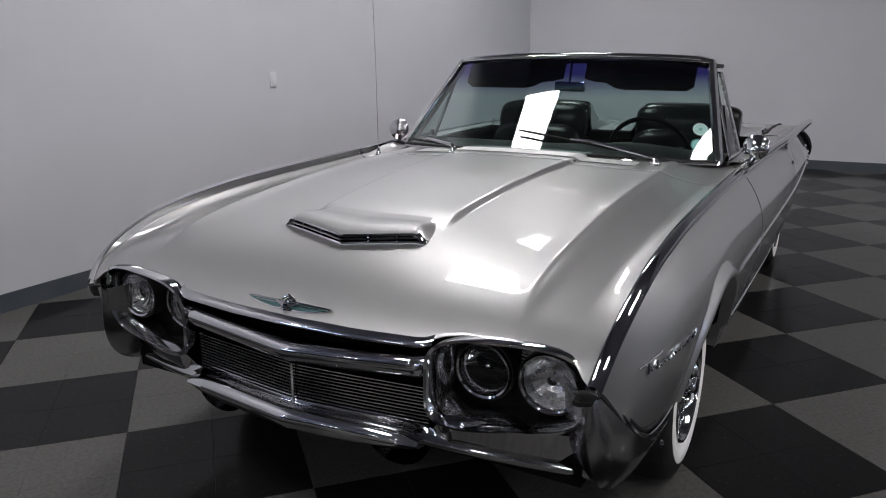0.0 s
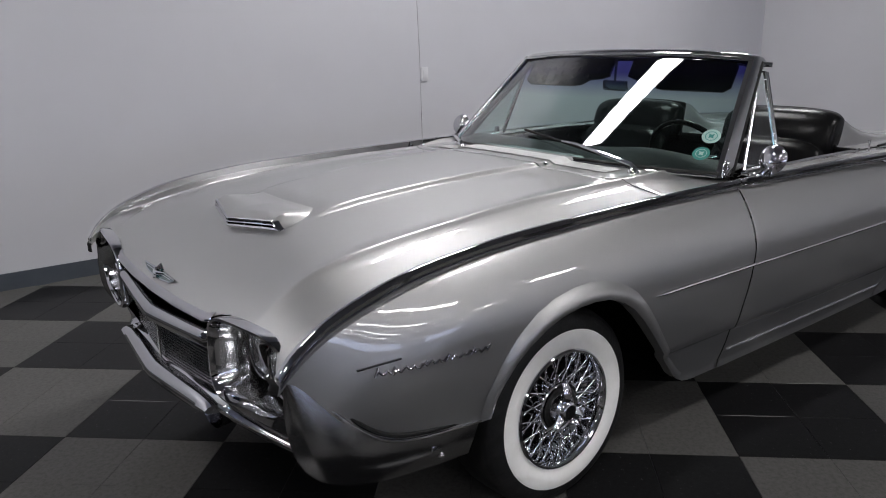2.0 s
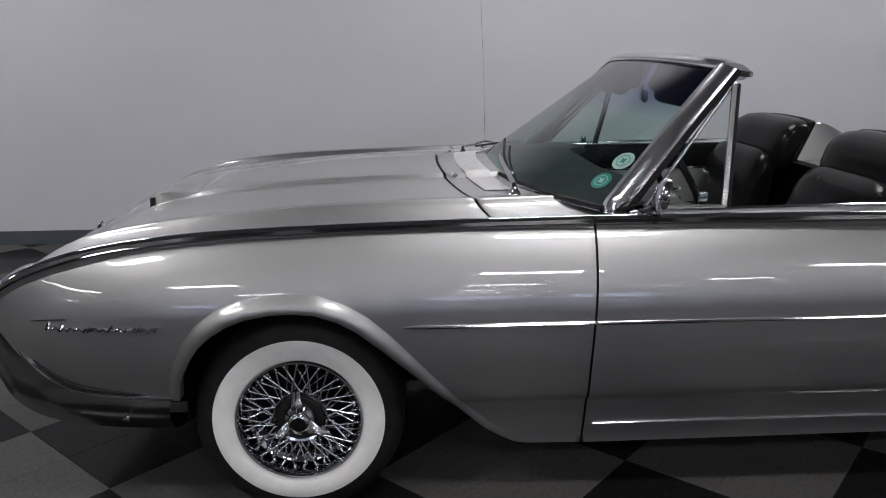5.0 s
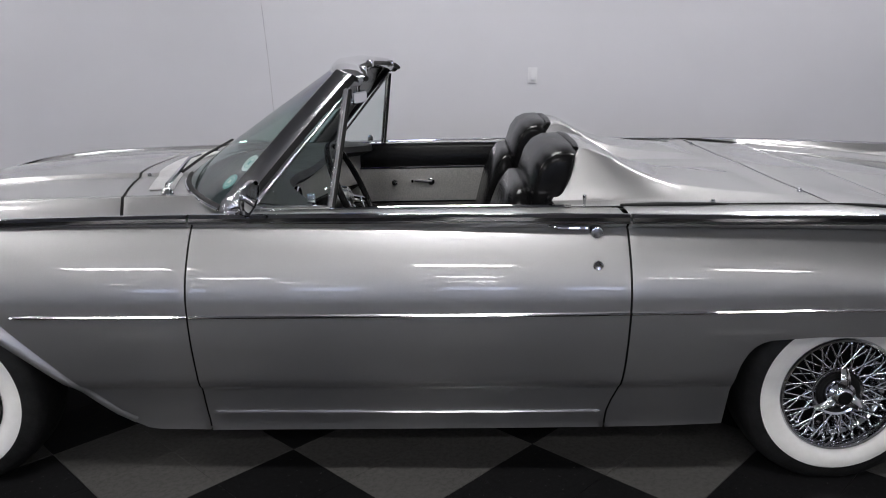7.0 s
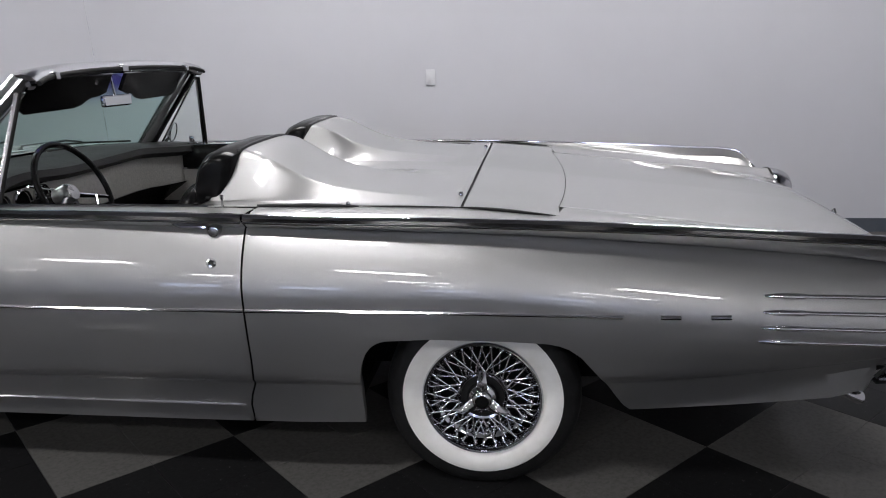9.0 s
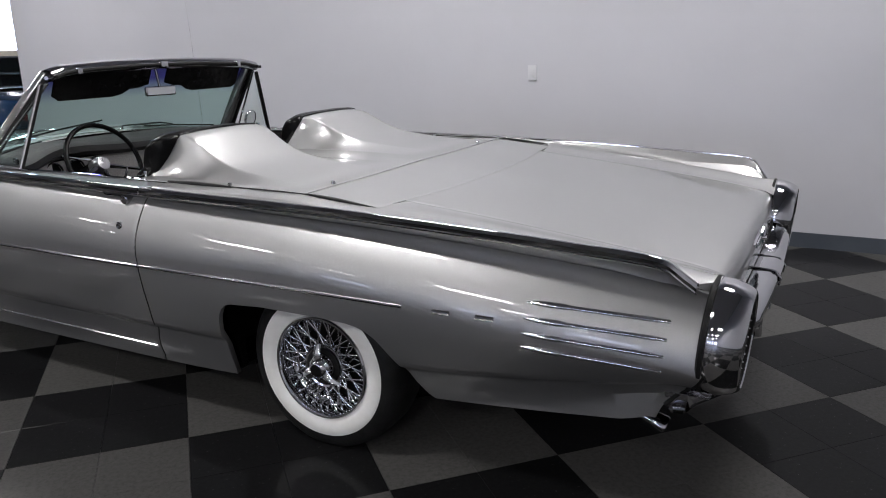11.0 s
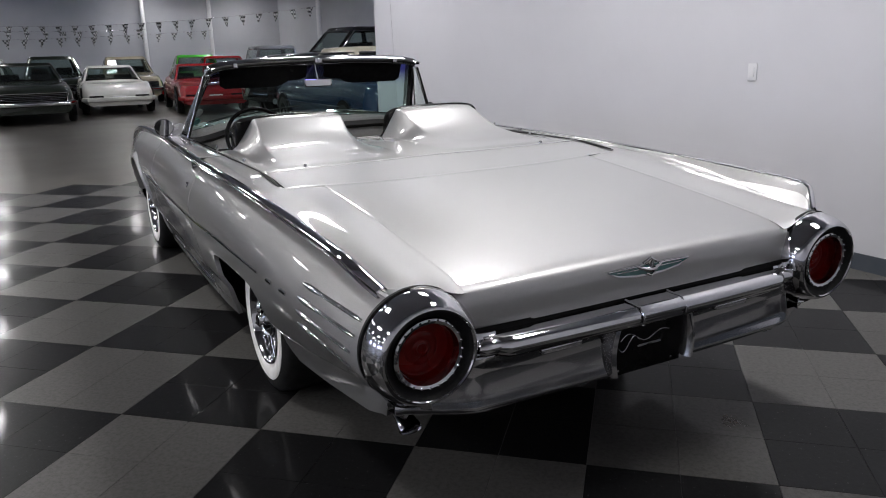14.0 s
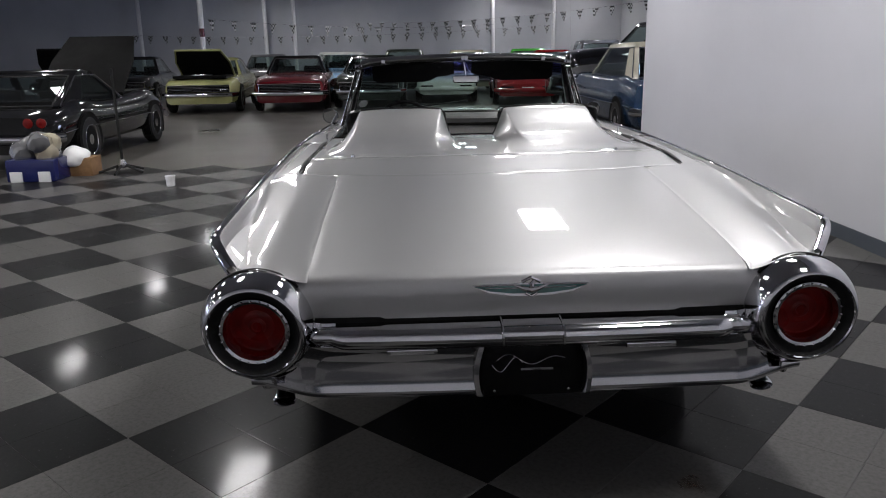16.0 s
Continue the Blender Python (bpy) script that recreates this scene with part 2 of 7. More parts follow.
def bm_ob(name, bm, mat, parent=None, label="", smooth=True, sharp=35):
    bm.verts.ensure_lookup_table()
    bm.verts.index_update()
    verts = [v.co.copy() for v in bm.verts]
    faces = [[v.index for v in f.verts] for f in bm.faces]
    bm.free()
    return mesh_ob(name, verts, faces, mat, parent, label, smooth, sharp)


class Build:
    """Gathers pieces of one mesh."""
    def __init__(self):
        self.v, self.f = [], []

    def add(self, verts, faces):
        n = len(self.v)
        self.v += [tuple(p) for p in verts]
        self.f += [[i + n for i in face] for face in faces]
        return self

    def grid(self, rows, closed=False, flip=False):
        """rows: lists of points of equal length."""
        n, k = len(rows), len(rows[0])
        verts = [p for row in rows for p in row]
        faces = []
        for i in range(n - 1):
            for j in range(k if closed else k - 1):
                a, b = i * k + j, i * k + (j + 1) % k
                q = [a, b, b + k, a + k]
                faces.append(q[::-1] if flip else q)
        return self.add(verts, faces)

    def box(self, x0, x1, y0, y1, z0, z1, bevel=0.0):
        if bevel <= 0:
            v = [(x, y, z) for z in (z0, z1) for y in (y0, y1) for x in (x0, x1)]
            return self.add(v, [[0, 2, 3, 1], [4, 5, 7, 6], [0, 1, 5, 4], [2, 6, 7, 3], [0, 4, 6, 2], [1, 3, 7, 5]])
        bm = bmesh.new()
        bmesh.ops.create_cube(bm, size=1.0, matrix=Matrix.LocRotScale(((x0 + x1) / 2, (y0 + y1) / 2, (z0 + z1) / 2), None, (x1 - x0, y1 - y0, z1 - z0)))
        bmesh.ops.bevel(bm, geom=list(bm.edges), offset=bevel, segments=2, profile=0.6, affect="EDGES")
        return self.bm(bm)

    def bm(self, bm, m=None):
        bm.verts.index_update()
        verts = [(m @ v.co if m else v.co.copy()) for v in bm.verts]
        faces = [[v.index for v in f.verts] for f in bm.faces]
        bm.free()
        return self.add(verts, faces)

    def tube(self, path, r, sides=8, caps=True, squash=1.0):
        """A round bar along points; r a number or one for each point."""
        pts = [Vector(p) for p in path]
        rs = [r] * len(pts) if not hasattr(r, "__len__") else r
        rows, up = [], None
        for i, p in enumerate(pts):
            d = (pts[min(i + 1, len(pts) - 1)] - pts[max(i - 1, 0)]).normalized()
            if up is None:
                up = d.orthogonal().normalized() if abs(d.z) > 0.95 else Vector((0, 0, 1))
            side = d.cross(up).normalized()
            up = side.cross(d).normalized()
            rows.append([p + rs[i] * (math.cos(a) * side + squash * math.sin(a) * up) for a in [2 * math.pi * k / sides for k in range(sides)]])
        self.grid(rows, closed=True)
        if caps:
            n = len(self.v)
            k = sides
            self.f.append([n - k + j for j in range(k)][::1])
            self.f.append([n - k * len(pts) + j for j in range(k)][::-1])
        return self

    def lathe(self, profile, centre=(0, 0, 0), axis="y", sides=40, arc=2 * math.pi):
        """profile of (radius, along). Turned about an axis through centre."""
        rows = []
        closed = abs(arc - 2 * math.pi) < 1e-6
        for rad, al in profile:
            row = []
            for k in range(sides if closed else sides + 1):
                a = arc * k / sides
                c, s = rad * math.cos(a), rad * math.sin(a)
                p = {"y": (c, al, s), "x": (al, c, s), "z": (c, s, al)}[axis]
                row.append((p[0] + centre[0], p[1] + centre[1], p[2] + centre[2]))
            rows.append(row)
        return self.grid(rows, closed=closed)

    def prism(self, outline, y0, y1, axis="y"):
        """A flat outline pushed from y0 to y1. outline in the other two coordinates."""
        put = {"y": lambda a, b, c: (a, c, b), "x": lambda a, b, c: (c, a, b), "z": lambda a, b, c: (a, b, c)}[axis]
        n = len(outline)
        v = [put(a, b, y0) for a, b in outline] + [put(a, b, y1) for a, b in outline]
        f = [list(range(n))[::-1], [n + i for i in range(n)]] + [[i, (i + 1) % n, n + (i + 1) % n, n + i] for i in range(n)]
        return self.add(v, f)

    def mirrored(self):
        n = len(self.v)
        self.v += [(x, -y, z) for x, y, z in self.v]
        self.f += [[i + n for i in face][::-1] for face in self.f]
        return self

    def moved(self, m):
        self.v = [tuple(m @ Vector(p)) for p in self.v]
        return self

    def clean(self):
        """Outward normals."""
        bm = bmesh.new()
        vs = [bm.verts.new(p) for p in self.v]
        for face in self.f:
            try:
                bm.faces.new([vs[i] for i in face])
            except ValueError:
                pass
        bmesh.ops.remove_doubles(bm, verts=list(bm.verts), dist=1e-5)
        bmesh.ops.recalc_face_normals(bm, faces=list(bm.faces))
        bm.verts.index_update()
        self.v = [tuple(v.co) for v in bm.verts]
        self.f = [[v.index for v in face.verts] for face in bm.faces]
        bm.free()
        return self

    def done(self, name, mat, parent=None, label="", smooth=True, sharp=35, thick=0.0, off=-1.0, fix=True):
        if fix:
            self.clean()
        return mesh_ob(name, self.v, self.f, mat, parent, label, smooth, sharp, thick, off)


def thing(name, at, label, category, group="", kind=""):
    e = new(name)
    e.empty_display_size = 0.1
    e.matrix_basis = Matrix.Translation(at)
    return tagged(e, label, category, group, kind)


# ---------------------------------------------------------------- the room
WALL_Y, WALL_X0, REAR_X = 2.803, -4.05, 7.50
HALL_X, HALL_Y0, HALL_Y1, HALL_H = -30.0, -24.0, 9.5, 6.2


def slab(name, x0, x1, y0, y1, z0, z1, mat, label, category, kind="structure"):
    return tagged(Build().box(x0, x1, y0, y1, z0, z1).done(name, mat, smooth=False), label, category, kind=kind)


slab("ground", HALL_X - 1, REAR_X + 0.4, HALL_Y0 - 1, HALL_Y1 + 1, -0.3, -0.006, CONCRETE, "brown-grey polished concrete hall floor, worn and glossy", "floor")
slab("wall_side", WALL_X0, REAR_X + 0.2, WALL_Y, WALL_Y + 0.2, -0.006, 6.4, WALL, "plain light grey painted partition wall", "wall")
slab("wall_rear", REAR_X, REAR_X + 0.2, HALL_Y0, WALL_Y, -0.006, 6.4, WALL, "plain light grey painted end wall", "wall")
slab("wall_hall_far", HALL_X - 0.3, HALL_X, HALL_Y0, HALL_Y1, -0.006, 6.4, HALLWALL, "tall grey painted wall at the end of the hall", "wall")
slab("wall_hall_north", HALL_X, WALL_X0, HALL_Y1, HALL_Y1 + 0.3, -0.006, 6.4, HALLWALL, "tall grey painted side wall of the hall", "wall")
slab("wall_hall_return", WALL_X0 - 0.2, WALL_X0 - 0.003, WALL_Y + 0.2, HALL_Y1, -0.006, 6.4, HALLWALL, "grey painted wall behind the partition", "wall")
slab("wall_hall_south", HALL_X, REAR_X + 0.2, HALL_Y0 - 0.3, HALL_Y0, -0.006, 6.4, WALL, "tall grey painted wall across the hall", "wall")
slab("ceiling", HALL_X - 0.3, REAR_X + 0.2, HALL_Y0 - 0.3, HALL_Y1 + 0.3, 6.4, 6.6, CEILING, "grey roof deck above the hall lights", "ceiling")

for name, a in (("baseboard", (WALL_X0 - 0.008, REAR_X - 0.008, WALL_Y - 0.008, WALL_Y)), ("baseboard", (REAR_X - 0.008, REAR_X, HALL_Y0, WALL_Y))):
    slab(name, *a, -0.004, 0.105, BASE, "dark blue-grey vinyl base along the wall", "baseboard")


def light_switch(x, z):
    s = thing("light_switch", (x, WALL_Y, z), "white plastic light switch plate on the grey wall", "light switch")
    Build().box(x - 0.036, x + 0.036, WALL_Y - 0.007, WALL_Y, z - 0.058, z + 0.058, 0.003).done("plate", PLATE, s)
    Build().box(x - 0.017, x + 0.017, WALL_Y - 0.011, WALL_Y - 0.007, z - 0.034, z + 0.034, 0.0015).done("rocker", PLATE, s)


light_switch(2.254, 1.195)


# windows in the wall across the hall, white frames with two panes
for n, x in enumerate((-9.5, -4.0, 1.5, 6.0)):
    w = thing(f"window_{n + 1}", (x, HALL_Y0, 1.3), "white-framed window with two daylit panes", "window", kind="structure")
    b = Build()
    for x0, x1, z0, z1 in ((-1.4, 1.4, 1.30, 1.38), (-1.4, 1.4, 3.12, 3.20), (-1.4, -1.32, 1.38, 3.12), (1.32, 1.4, 1.38, 3.12), (-0.04, 0.04, 1.38, 3.12)):
        b.box(x + x0, x + x1, HALL_Y0, HALL_Y0 + 0.08, z0, z1)
    b.done("window_frame", WHITE, w, smooth=False)
    for s in (-1, 1):
        Build().box(x + s * 0.68 - 0.635, x + s * 0.68 + 0.635, HALL_Y0 + 0.01, HALL_Y0 + 0.03, 1.385, 3.115).done("pane", DAYLIGHT, w, smooth=False)


# added out of sight behind the partition to brighten the hall's far wall
w = thing("window_5", (-13.4, HALL_Y1, 0.6), "added white-framed window with two glowing panes, out of sight", "window", kind="structure")
b = Build()
for x0, x1, z0, z1 in ((-1.9, 1.9, 0.52, 0.60), (-1.9, 1.9, 3.60, 3.68), (-1.9, -1.82, 0.60, 3.60), (1.82, 1.9, 0.60, 3.60), (-0.04, 0.04, 0.60, 3.60)):
    b.box(-13.4 + x0, -13.4 + x1, HALL_Y1 - 0.08, HALL_Y1, z0, z1)
b.done("window_frame", WHITE, w, smooth=False)
for s in (-1, 1):
    Build().box(-13.4 + s * 0.93 - 0.885, -13.4 + s * 0.93 + 0.885, HALL_Y1 - 0.03, HALL_Y1 - 0.01, 0.605, 3.595).done("pane", FILL_PANE, w, smooth=False)


# ceiling lights over the tiled bay and the hall
def ceiling_light(glow, word, k):
    s = thing("ceiling_light", (0, 0, CEIL), f"white ceiling light with a {word} glowing diffuser on two rods", "ceiling light", "ceiling lights")
    a, c, e = 0.60 * k, 0.25 * k, 0.02
    b = Build()
    for x0, x1, y0, y1 in ((-a - e, a + e, -c - e, -c), (-a - e, a + e, c, c + e), (-a - e, -a, -c, c), (a, a + e, -c, c)):
        b.box(x0, x1, y0, y1, CEIL - 0.03, CEIL + 0.06)
    b.box(-a - e, a + e, -c - e, c + e, CEIL + 0.06, CEIL + 0.08)
    b.done("housing", WHITE, s, smooth=False)
    rows = [[(x, -c + 2 * c * j / 60, CEIL - 0.015 + (0.004 if j % 2 else 0.0)) for j in range(61)] for x in (-a, a)]
    Build().grid(rows).done("diffuser", glow, s, smooth=False, fix=False)
    for x in (-0.3, 0.3):
        Build().tube([(x, 0, CEIL + 0.08), (x, 0, 6.4)], 0.008, 6).done("rod", STEEL, s)
    return s


_first = ceiling_light(DIFFUSER, "ribbed", 1.0)
_dim = ceiling_light(DIFFUSER_HALL, "small ribbed", 0.65)
GRID = [(x, y) for y in (1.35, -2.75, -6.9, -11.3, -16.0, -20.5) for x in (1.5, -2.9, -7.2, -12.0, -17.0, -22.0, -27.0) if not (y > 0 and x < -26) and not (x < -15 and y < -8)]
# lights at x -28.3 and 5.6 are added to brighten far wall and flank
GRID += [(x, 5.6) for x in (-7.2, -12.0, -17.0, -22.0, -27.0)] + [(-28.3, 7.6), (-28.3, 3.4)] + [(4.6, 1.35), (5.6, -6.9), (5.6, -11.3), (5.6, -16.0)]
for i, (x, y) in enumerate(GRID):
    m = Matrix.Translation((x, y, CEIL))
    bay = x > -5 and not y > 5
    if i == 0:
        _first.matrix_basis = m
    elif (x, y) == (-7.2, 1.35):
        _dim.matrix_basis = m
    else:
        copy_thing(_first if bay else _dim, m)


# ---------------------------------------------------------------- the silver convertible: lines of its body
# x runs from nose to tail with the front axle at 0; half widths and heights in metres
AXLE_R = 2.882
ridge_o = fair([(-0.95, 0.835), (-0.88, 0.852), (-0.7, 0.862), (-0.4, 0.864), (0.0, 0.866), (0.6, 0.874), (0.9, 0.885), (1.5, 0.912), (2.1, 0.935), (2.4, 0.940), (3.0, 0.936), (3.6, 0.932), (4.05, 0.929), (4.08, 0.920), (4.14, 0.866), (4.18, 0.84)], 0.012)
ridge_z = fair([(-0.95, 0.625), (-0.92, 0.67), (-0.9, 0.70), (-0.85, 0.745), (-0.8, 0.776), (-0.7, 0.816), (-0.6, 0.844), (-0.5, 0.862), (-0.4, 0.874), (-0.2, 0.890), (0, 0.897), (0.2, 0.902), (0.6, 0.908), (0.9, 0.911), (1.5, 0.911), (2.1, 0.905), (2.4, 0.899), (2.8, 0.892), (3.0, 0.887), (3.4, 0.872), (3.8, 0.850), (4.05, 0.833), (4.08, 0.820), (4.14, 0.752), (4.18, 0.735)], 0.012)
valley_h = fair([(-0.95, 0.825), (-0.88, 0.846), (-0.7, 0.856), (0.0, 0.860), (0.6, 0.868), (1.5, 0.896), (2.1, 0.902), (2.4, 0.897), (3.0, 0.876), (3.4, 0.856), (3.8, 0.838), (4.1, 0.826), (4.18, 0.822)])
valley_z = fair([(-0.95, 0.595), (-0.9, 0.665), (-0.85, 0.710), (-0.8, 0.738), (-0.7, 0.776), (-0.58, 0.805), (-0.4, 0.842), (-0.2, 0.860), (0, 0.869), (0.25, 0.880), (0.6, 0.880), (0.9, 0.877), (1.5, 0.870), (2.16, 0.860), (2.4, 0.854), (3.0, 0.830), (3.4, 0.803), (3.8, 0.768), (4.1, 0.738), (4.18, 0.728)])
bulge_h = fair([(-0.95, 0.80), (-0.9, 0.838), (-0.8, 0.872), (-0.6, 0.915), (-0.38, 0.940), (0, 0.955), (0.3, 0.957), (0.85, 0.967), (1.5, 0.980), (2.17, 0.988), (2.9, 0.977), (3.3, 0.966), (3.57, 0.960), (3.7, 0.954), (3.9, 0.943), (4.0, 0.937), (4.10, 0.932), (4.18, 0.928)])
crease_z = pchip([(-1, 0.367), (2.5, 0.367), (3.3, 0.387), (3.6, 0.413), (3.9, 0.448), (4.14, 0.475)])
low_z = lerp_table([(-0.95, 0.66), (-0.90, 0.652), (-0.877, 0.64), (-0.80, 0.545), (-0.70, 0.440), (-0.66, 0.424), (-0.60, 0.415), (-0.38, 0.402), (-0.348, 0.402), (-0.340, 0.455), (-0.324, 0.495), (-0.30, 0.540), (-0.269, 0.581), (-0.23, 0.614), (-0.187, 0.642), (-0.14, 0.661), (-0.084, 0.674), (-0.02, 0.680), (0.05, 0.676), (0.09, 0.665), (0.127, 0.649), (0.18, 0.617), (0.221, 0.583), (0.31, 0.497), (0.43, 0.378), (0.54, 0.268), (0.60, 0.223), (0.64, 0.204), (0.68, 0.198), (0.85, 0.196), (2.3, 0.206), (2.503, 0.212), (2.508, 0.378), (2.513, 0.420), (2.521, 0.454), (2.533, 0.482), (2.551, 0.507), (2.57, 0.521), (2.596, 0.530), (2.734, 0.538), (2.971, 0.534), (3.08, 0.528), (3.119, 0.521), (3.15, 0.508), (3.185, 0.482), (3.253, 0.398), (3.325, 0.290), (3.345, 0.274), (3.7, 0.300), (4.03, 0.328), (4.14, 0.340)])
under_g = pchip([(0, 0), (0.05, 0.002), (0.13, 0.010), (0.23, 0.027), (0.295, 0.040), (0.313, 0.047), (0.325, 0.062), (0.40, 0.080), (0.48, 0.104)])
ridge_i = lambda x: ridge_o(x) - 0.026


def mid_z(zv, x):
    """Height of the flank's widest line below the crease."""
    return min(0.665, zv - 0.17 - 0.025 * smooth01((x - 2.7) / 0.9))


def side_h(x, z):
    """Half width of the body's flank."""
    zv, hv, hm = valley_z(x), valley_h(x), bulge_h(x)
    mid = mid_z(zv, x)
    if z >= mid:
        u = (z - mid) / (zv - mid)
        return hm - (hm - hv) * u ** 1.8
    d = (mid - z) * 0.323 / max(mid - crease_z(x), 0.05)
    return hm - under_g(min(d, 0.48))


# upper surfaces in front
line_s = fair([(-0.97, 0.650), (-0.94, 0.680), (-0.9, 0.712), (-0.85, 0.744), (-0.8, 0.772), (-0.7, 0.816), (-0.6, 0.849), (-0.5, 0.872), (-0.35, 0.897), (-0.2, 0.912), (0.0, 0.927), (0.2, 0.936), (0.5, 0.943), (0.9, 0.950)])
line_c = fair([(-0.97, 0.635), (-0.94, 0.668), (-0.9, 0.712), (-0.85, 0.752), (-0.8, 0.780), (-0.7, 0.816), (-0.6, 0.839), (-0.5, 0.854), (-0.3, 0.874), (0.0, 0.898), (0.2, 0.906), (0.4, 0.910), (0.9, 0.916)])


def ridge_step(x):
    """How far the bright moulding stands above the hood beside it."""
    return 0.022 * smooth01((x + 0.95) / 0.2) * (1 - smooth01((x - 0.70) / 0.2))


def hood_z(x, y):
    h = abs(y)
    s, c, r = line_s(x), line_c(x), ridge_z(x) - 0.002 - ridge_step(x)
    ri = ridge_i(x)
    front = smooth01((x + 0.52) / 0.12)
    if h <= 0.62:
        u = h / 0.62
        z = s + (c - s) * u * u
    else:
        u = (h - 0.62) / max(ri - 0.62, 0.05)
        z = c + (r - c) * u - 0.024 * math.sin(math.pi * min(u, 1.0) ** 1.5) * smooth01((x + 0.85) / 0.3)
    # raised centre panel behind the scoop and the two long creases
    z += front * 0.013 * (1 - smooth01((h - (0.225 + 0.05 * max(0, x + 0.3))) / 0.024))
    fade = smooth01((x + 0.84) / 0.16)
    z += fade * 0.0100 * math.exp(-(abs(h - 0.612) / (0.040 if h < 0.612 else 0.016)) ** 1.5)
    z -= fade * 0.003 * math.exp(-((h - 0.660) / 0.030) ** 2)
    return z


def hood_front(y):
    return lerp_table([(0, -0.936), (0.2, -0.933), (0.40, -0.922), (0.44, -0.905), (0.48, -0.888), (0.60, -0.884), (0.74, -0.884), (0.79, -0.892), (0.82, -0.912), (0.86, -0.926)])(abs(y))


def hood_rear(y):
    return 0.44 + 0.19 * (abs(y) / 0.83) ** 2.2


def shield_base(y):
    h = abs(y)
    return 0.640 + 0.285 * (h / 0.76) ** 2.6, 0.950 - 0.038 * (h / 0.76) ** 2


def cowl_z(x, y):
    return hood_z(x, y)


# upper surfaces behind
deck_c = pchip([(1.9, 0.905), (2.4, 0.912), (2.8, 0.902), (3.13, 0.868), (3.5, 0.832), (3.8, 0.797), (4.0, 0.769), (4.1, 0.752), (4.16, 0.738), (4.2, 0.720)])
pod_b = pchip([(2.0, 0.906), (2.8, 0.900), (3.13, 0.872), (3.4, 0.850), (3.6, 0.830), (3.8, 0.806), (4.0, 0.780), (4.14, 0.760)])
dip_z = pchip([(2.0, 0.906), (2.8, 0.892), (3.13, 0.872), (3.5, 0.836), (3.8, 0.795), (4.0, 0.765), (4.14, 0.742)])


def deck_z(x, y):
    h = abs(y)
    c, b, d, r, ri = deck_c(x), pod_b(x), dip_z(x), ridge_z(x) - 0.002, ridge_i(x)
    edge = min(c, b) - 0.008 * smooth01((x - 3.0) / 0.9)
    return pchip([(0.0, c), (0.38, c - 0.003), (0.635, edge), (0.775, b), (0.866, d), (ri - 0.006, r - 0.012), (max(ri, 0.872), r)])(h)


car = thing("convertible_car", (1.44, 0, 0), "silver two-seat 1960s convertible with chrome trim and whitewall wire wheels", "car")


def strip_x(x0, x1, step=0.02, extra=()):
    n = max(2, int(round((x1 - x0) / step)) + 1)
    return sorted(set([round(v, 4) for v in np.linspace(x0, x1, n)] + [e for e in extra if x0 < e < x1]))


ARCH_X = tuple(round(v, 3) for v in np.arange(-0.36, 0.66, 0.008)) + tuple(round(v, 3) for v in np.arange(2.495, 3.36, 0.008)) + (2.504, 2.507)


def flank(name, x0, x1, sg, label="", edge0=None, edge1=None):
    """One panel of the body side from the chrome ridge to the lower edge. edge0/edge1 bend its ends with height."""
    xs = strip_x(x0, x1, 0.02, ARCH_X)
    rows = []
    for x in xs:
        zv, zl = valley_z(x), low_z(x)
        row = []
        # undercut band below the bright moulding, ending on a sharp shoulder
        for k in range(5):
            u = k / 4
            row.append((ridge_o(x) - 0.005 + (valley_h(x) - 0.007 - ridge_o(x) + 0.005) * u, ridge_z(x) - 0.010 + (zv + 0.0015 - ridge_z(x) + 0.010) * u))
        row.append((valley_h(x) - 0.0005, zv - 0.0005))
        mid, cz = mid_z(zv, x), crease_z(x)
        levels = [zv + (mid - zv) * k / 12 for k in range(1, 13)] + [mid + (cz + 0.012 - mid) * k / 11 for k in range(1, 12)] + [cz + 0.004, cz - 0.004] + [cz - 0.012 - 0.042 * k for k in range(4)] + [0.0]
        for z in levels:
            z = max(z, zl)
            row.append((side_h(x, z), z))
        # lower edge turned under
        row.append((row[-1][0] - 0.018, row[-1][1] + 0.002))
        pts = []
        for h, z in row:
            xx = x
            for edge, xe, other in ((edge0, x0, x1), (edge1, x1, x0)):
                if edge:
                    w = 1 - min(1.0, abs(x - xe) / 0.25)
                    xx += edge(z) * max(0.0, w)
            pts.append((xx, sg * h, z))
        rows.append(pts)
    return Build().grid(rows).done(name, SILVER, car, label, thick=0.0015)


bow_front = fair([(0.2, -0.006), (0.36, -0.006), (0.47, -0.007), (0.63, -0.004), (0.8, 0.003), (0.93, 0.010)])
bow_rear = fair([(0.2, -0.046), (0.27, -0.044), (0.31, -0.034), (0.35, -0.016), (0.46, -0.003), (0.62, 0.0), (0.8, -0.002), (0.93, -0.006)], 0.012)
SILL_Z = 0.268
tail_cut = fair([(0.36, -0.150), (0.40, -0.115), (0.43, -0.090), (0.46, -0.062), (0.50, -0.034), (0.55, -0.010), (0.60, 0.0), (0.90, 0.0)], 0.012)


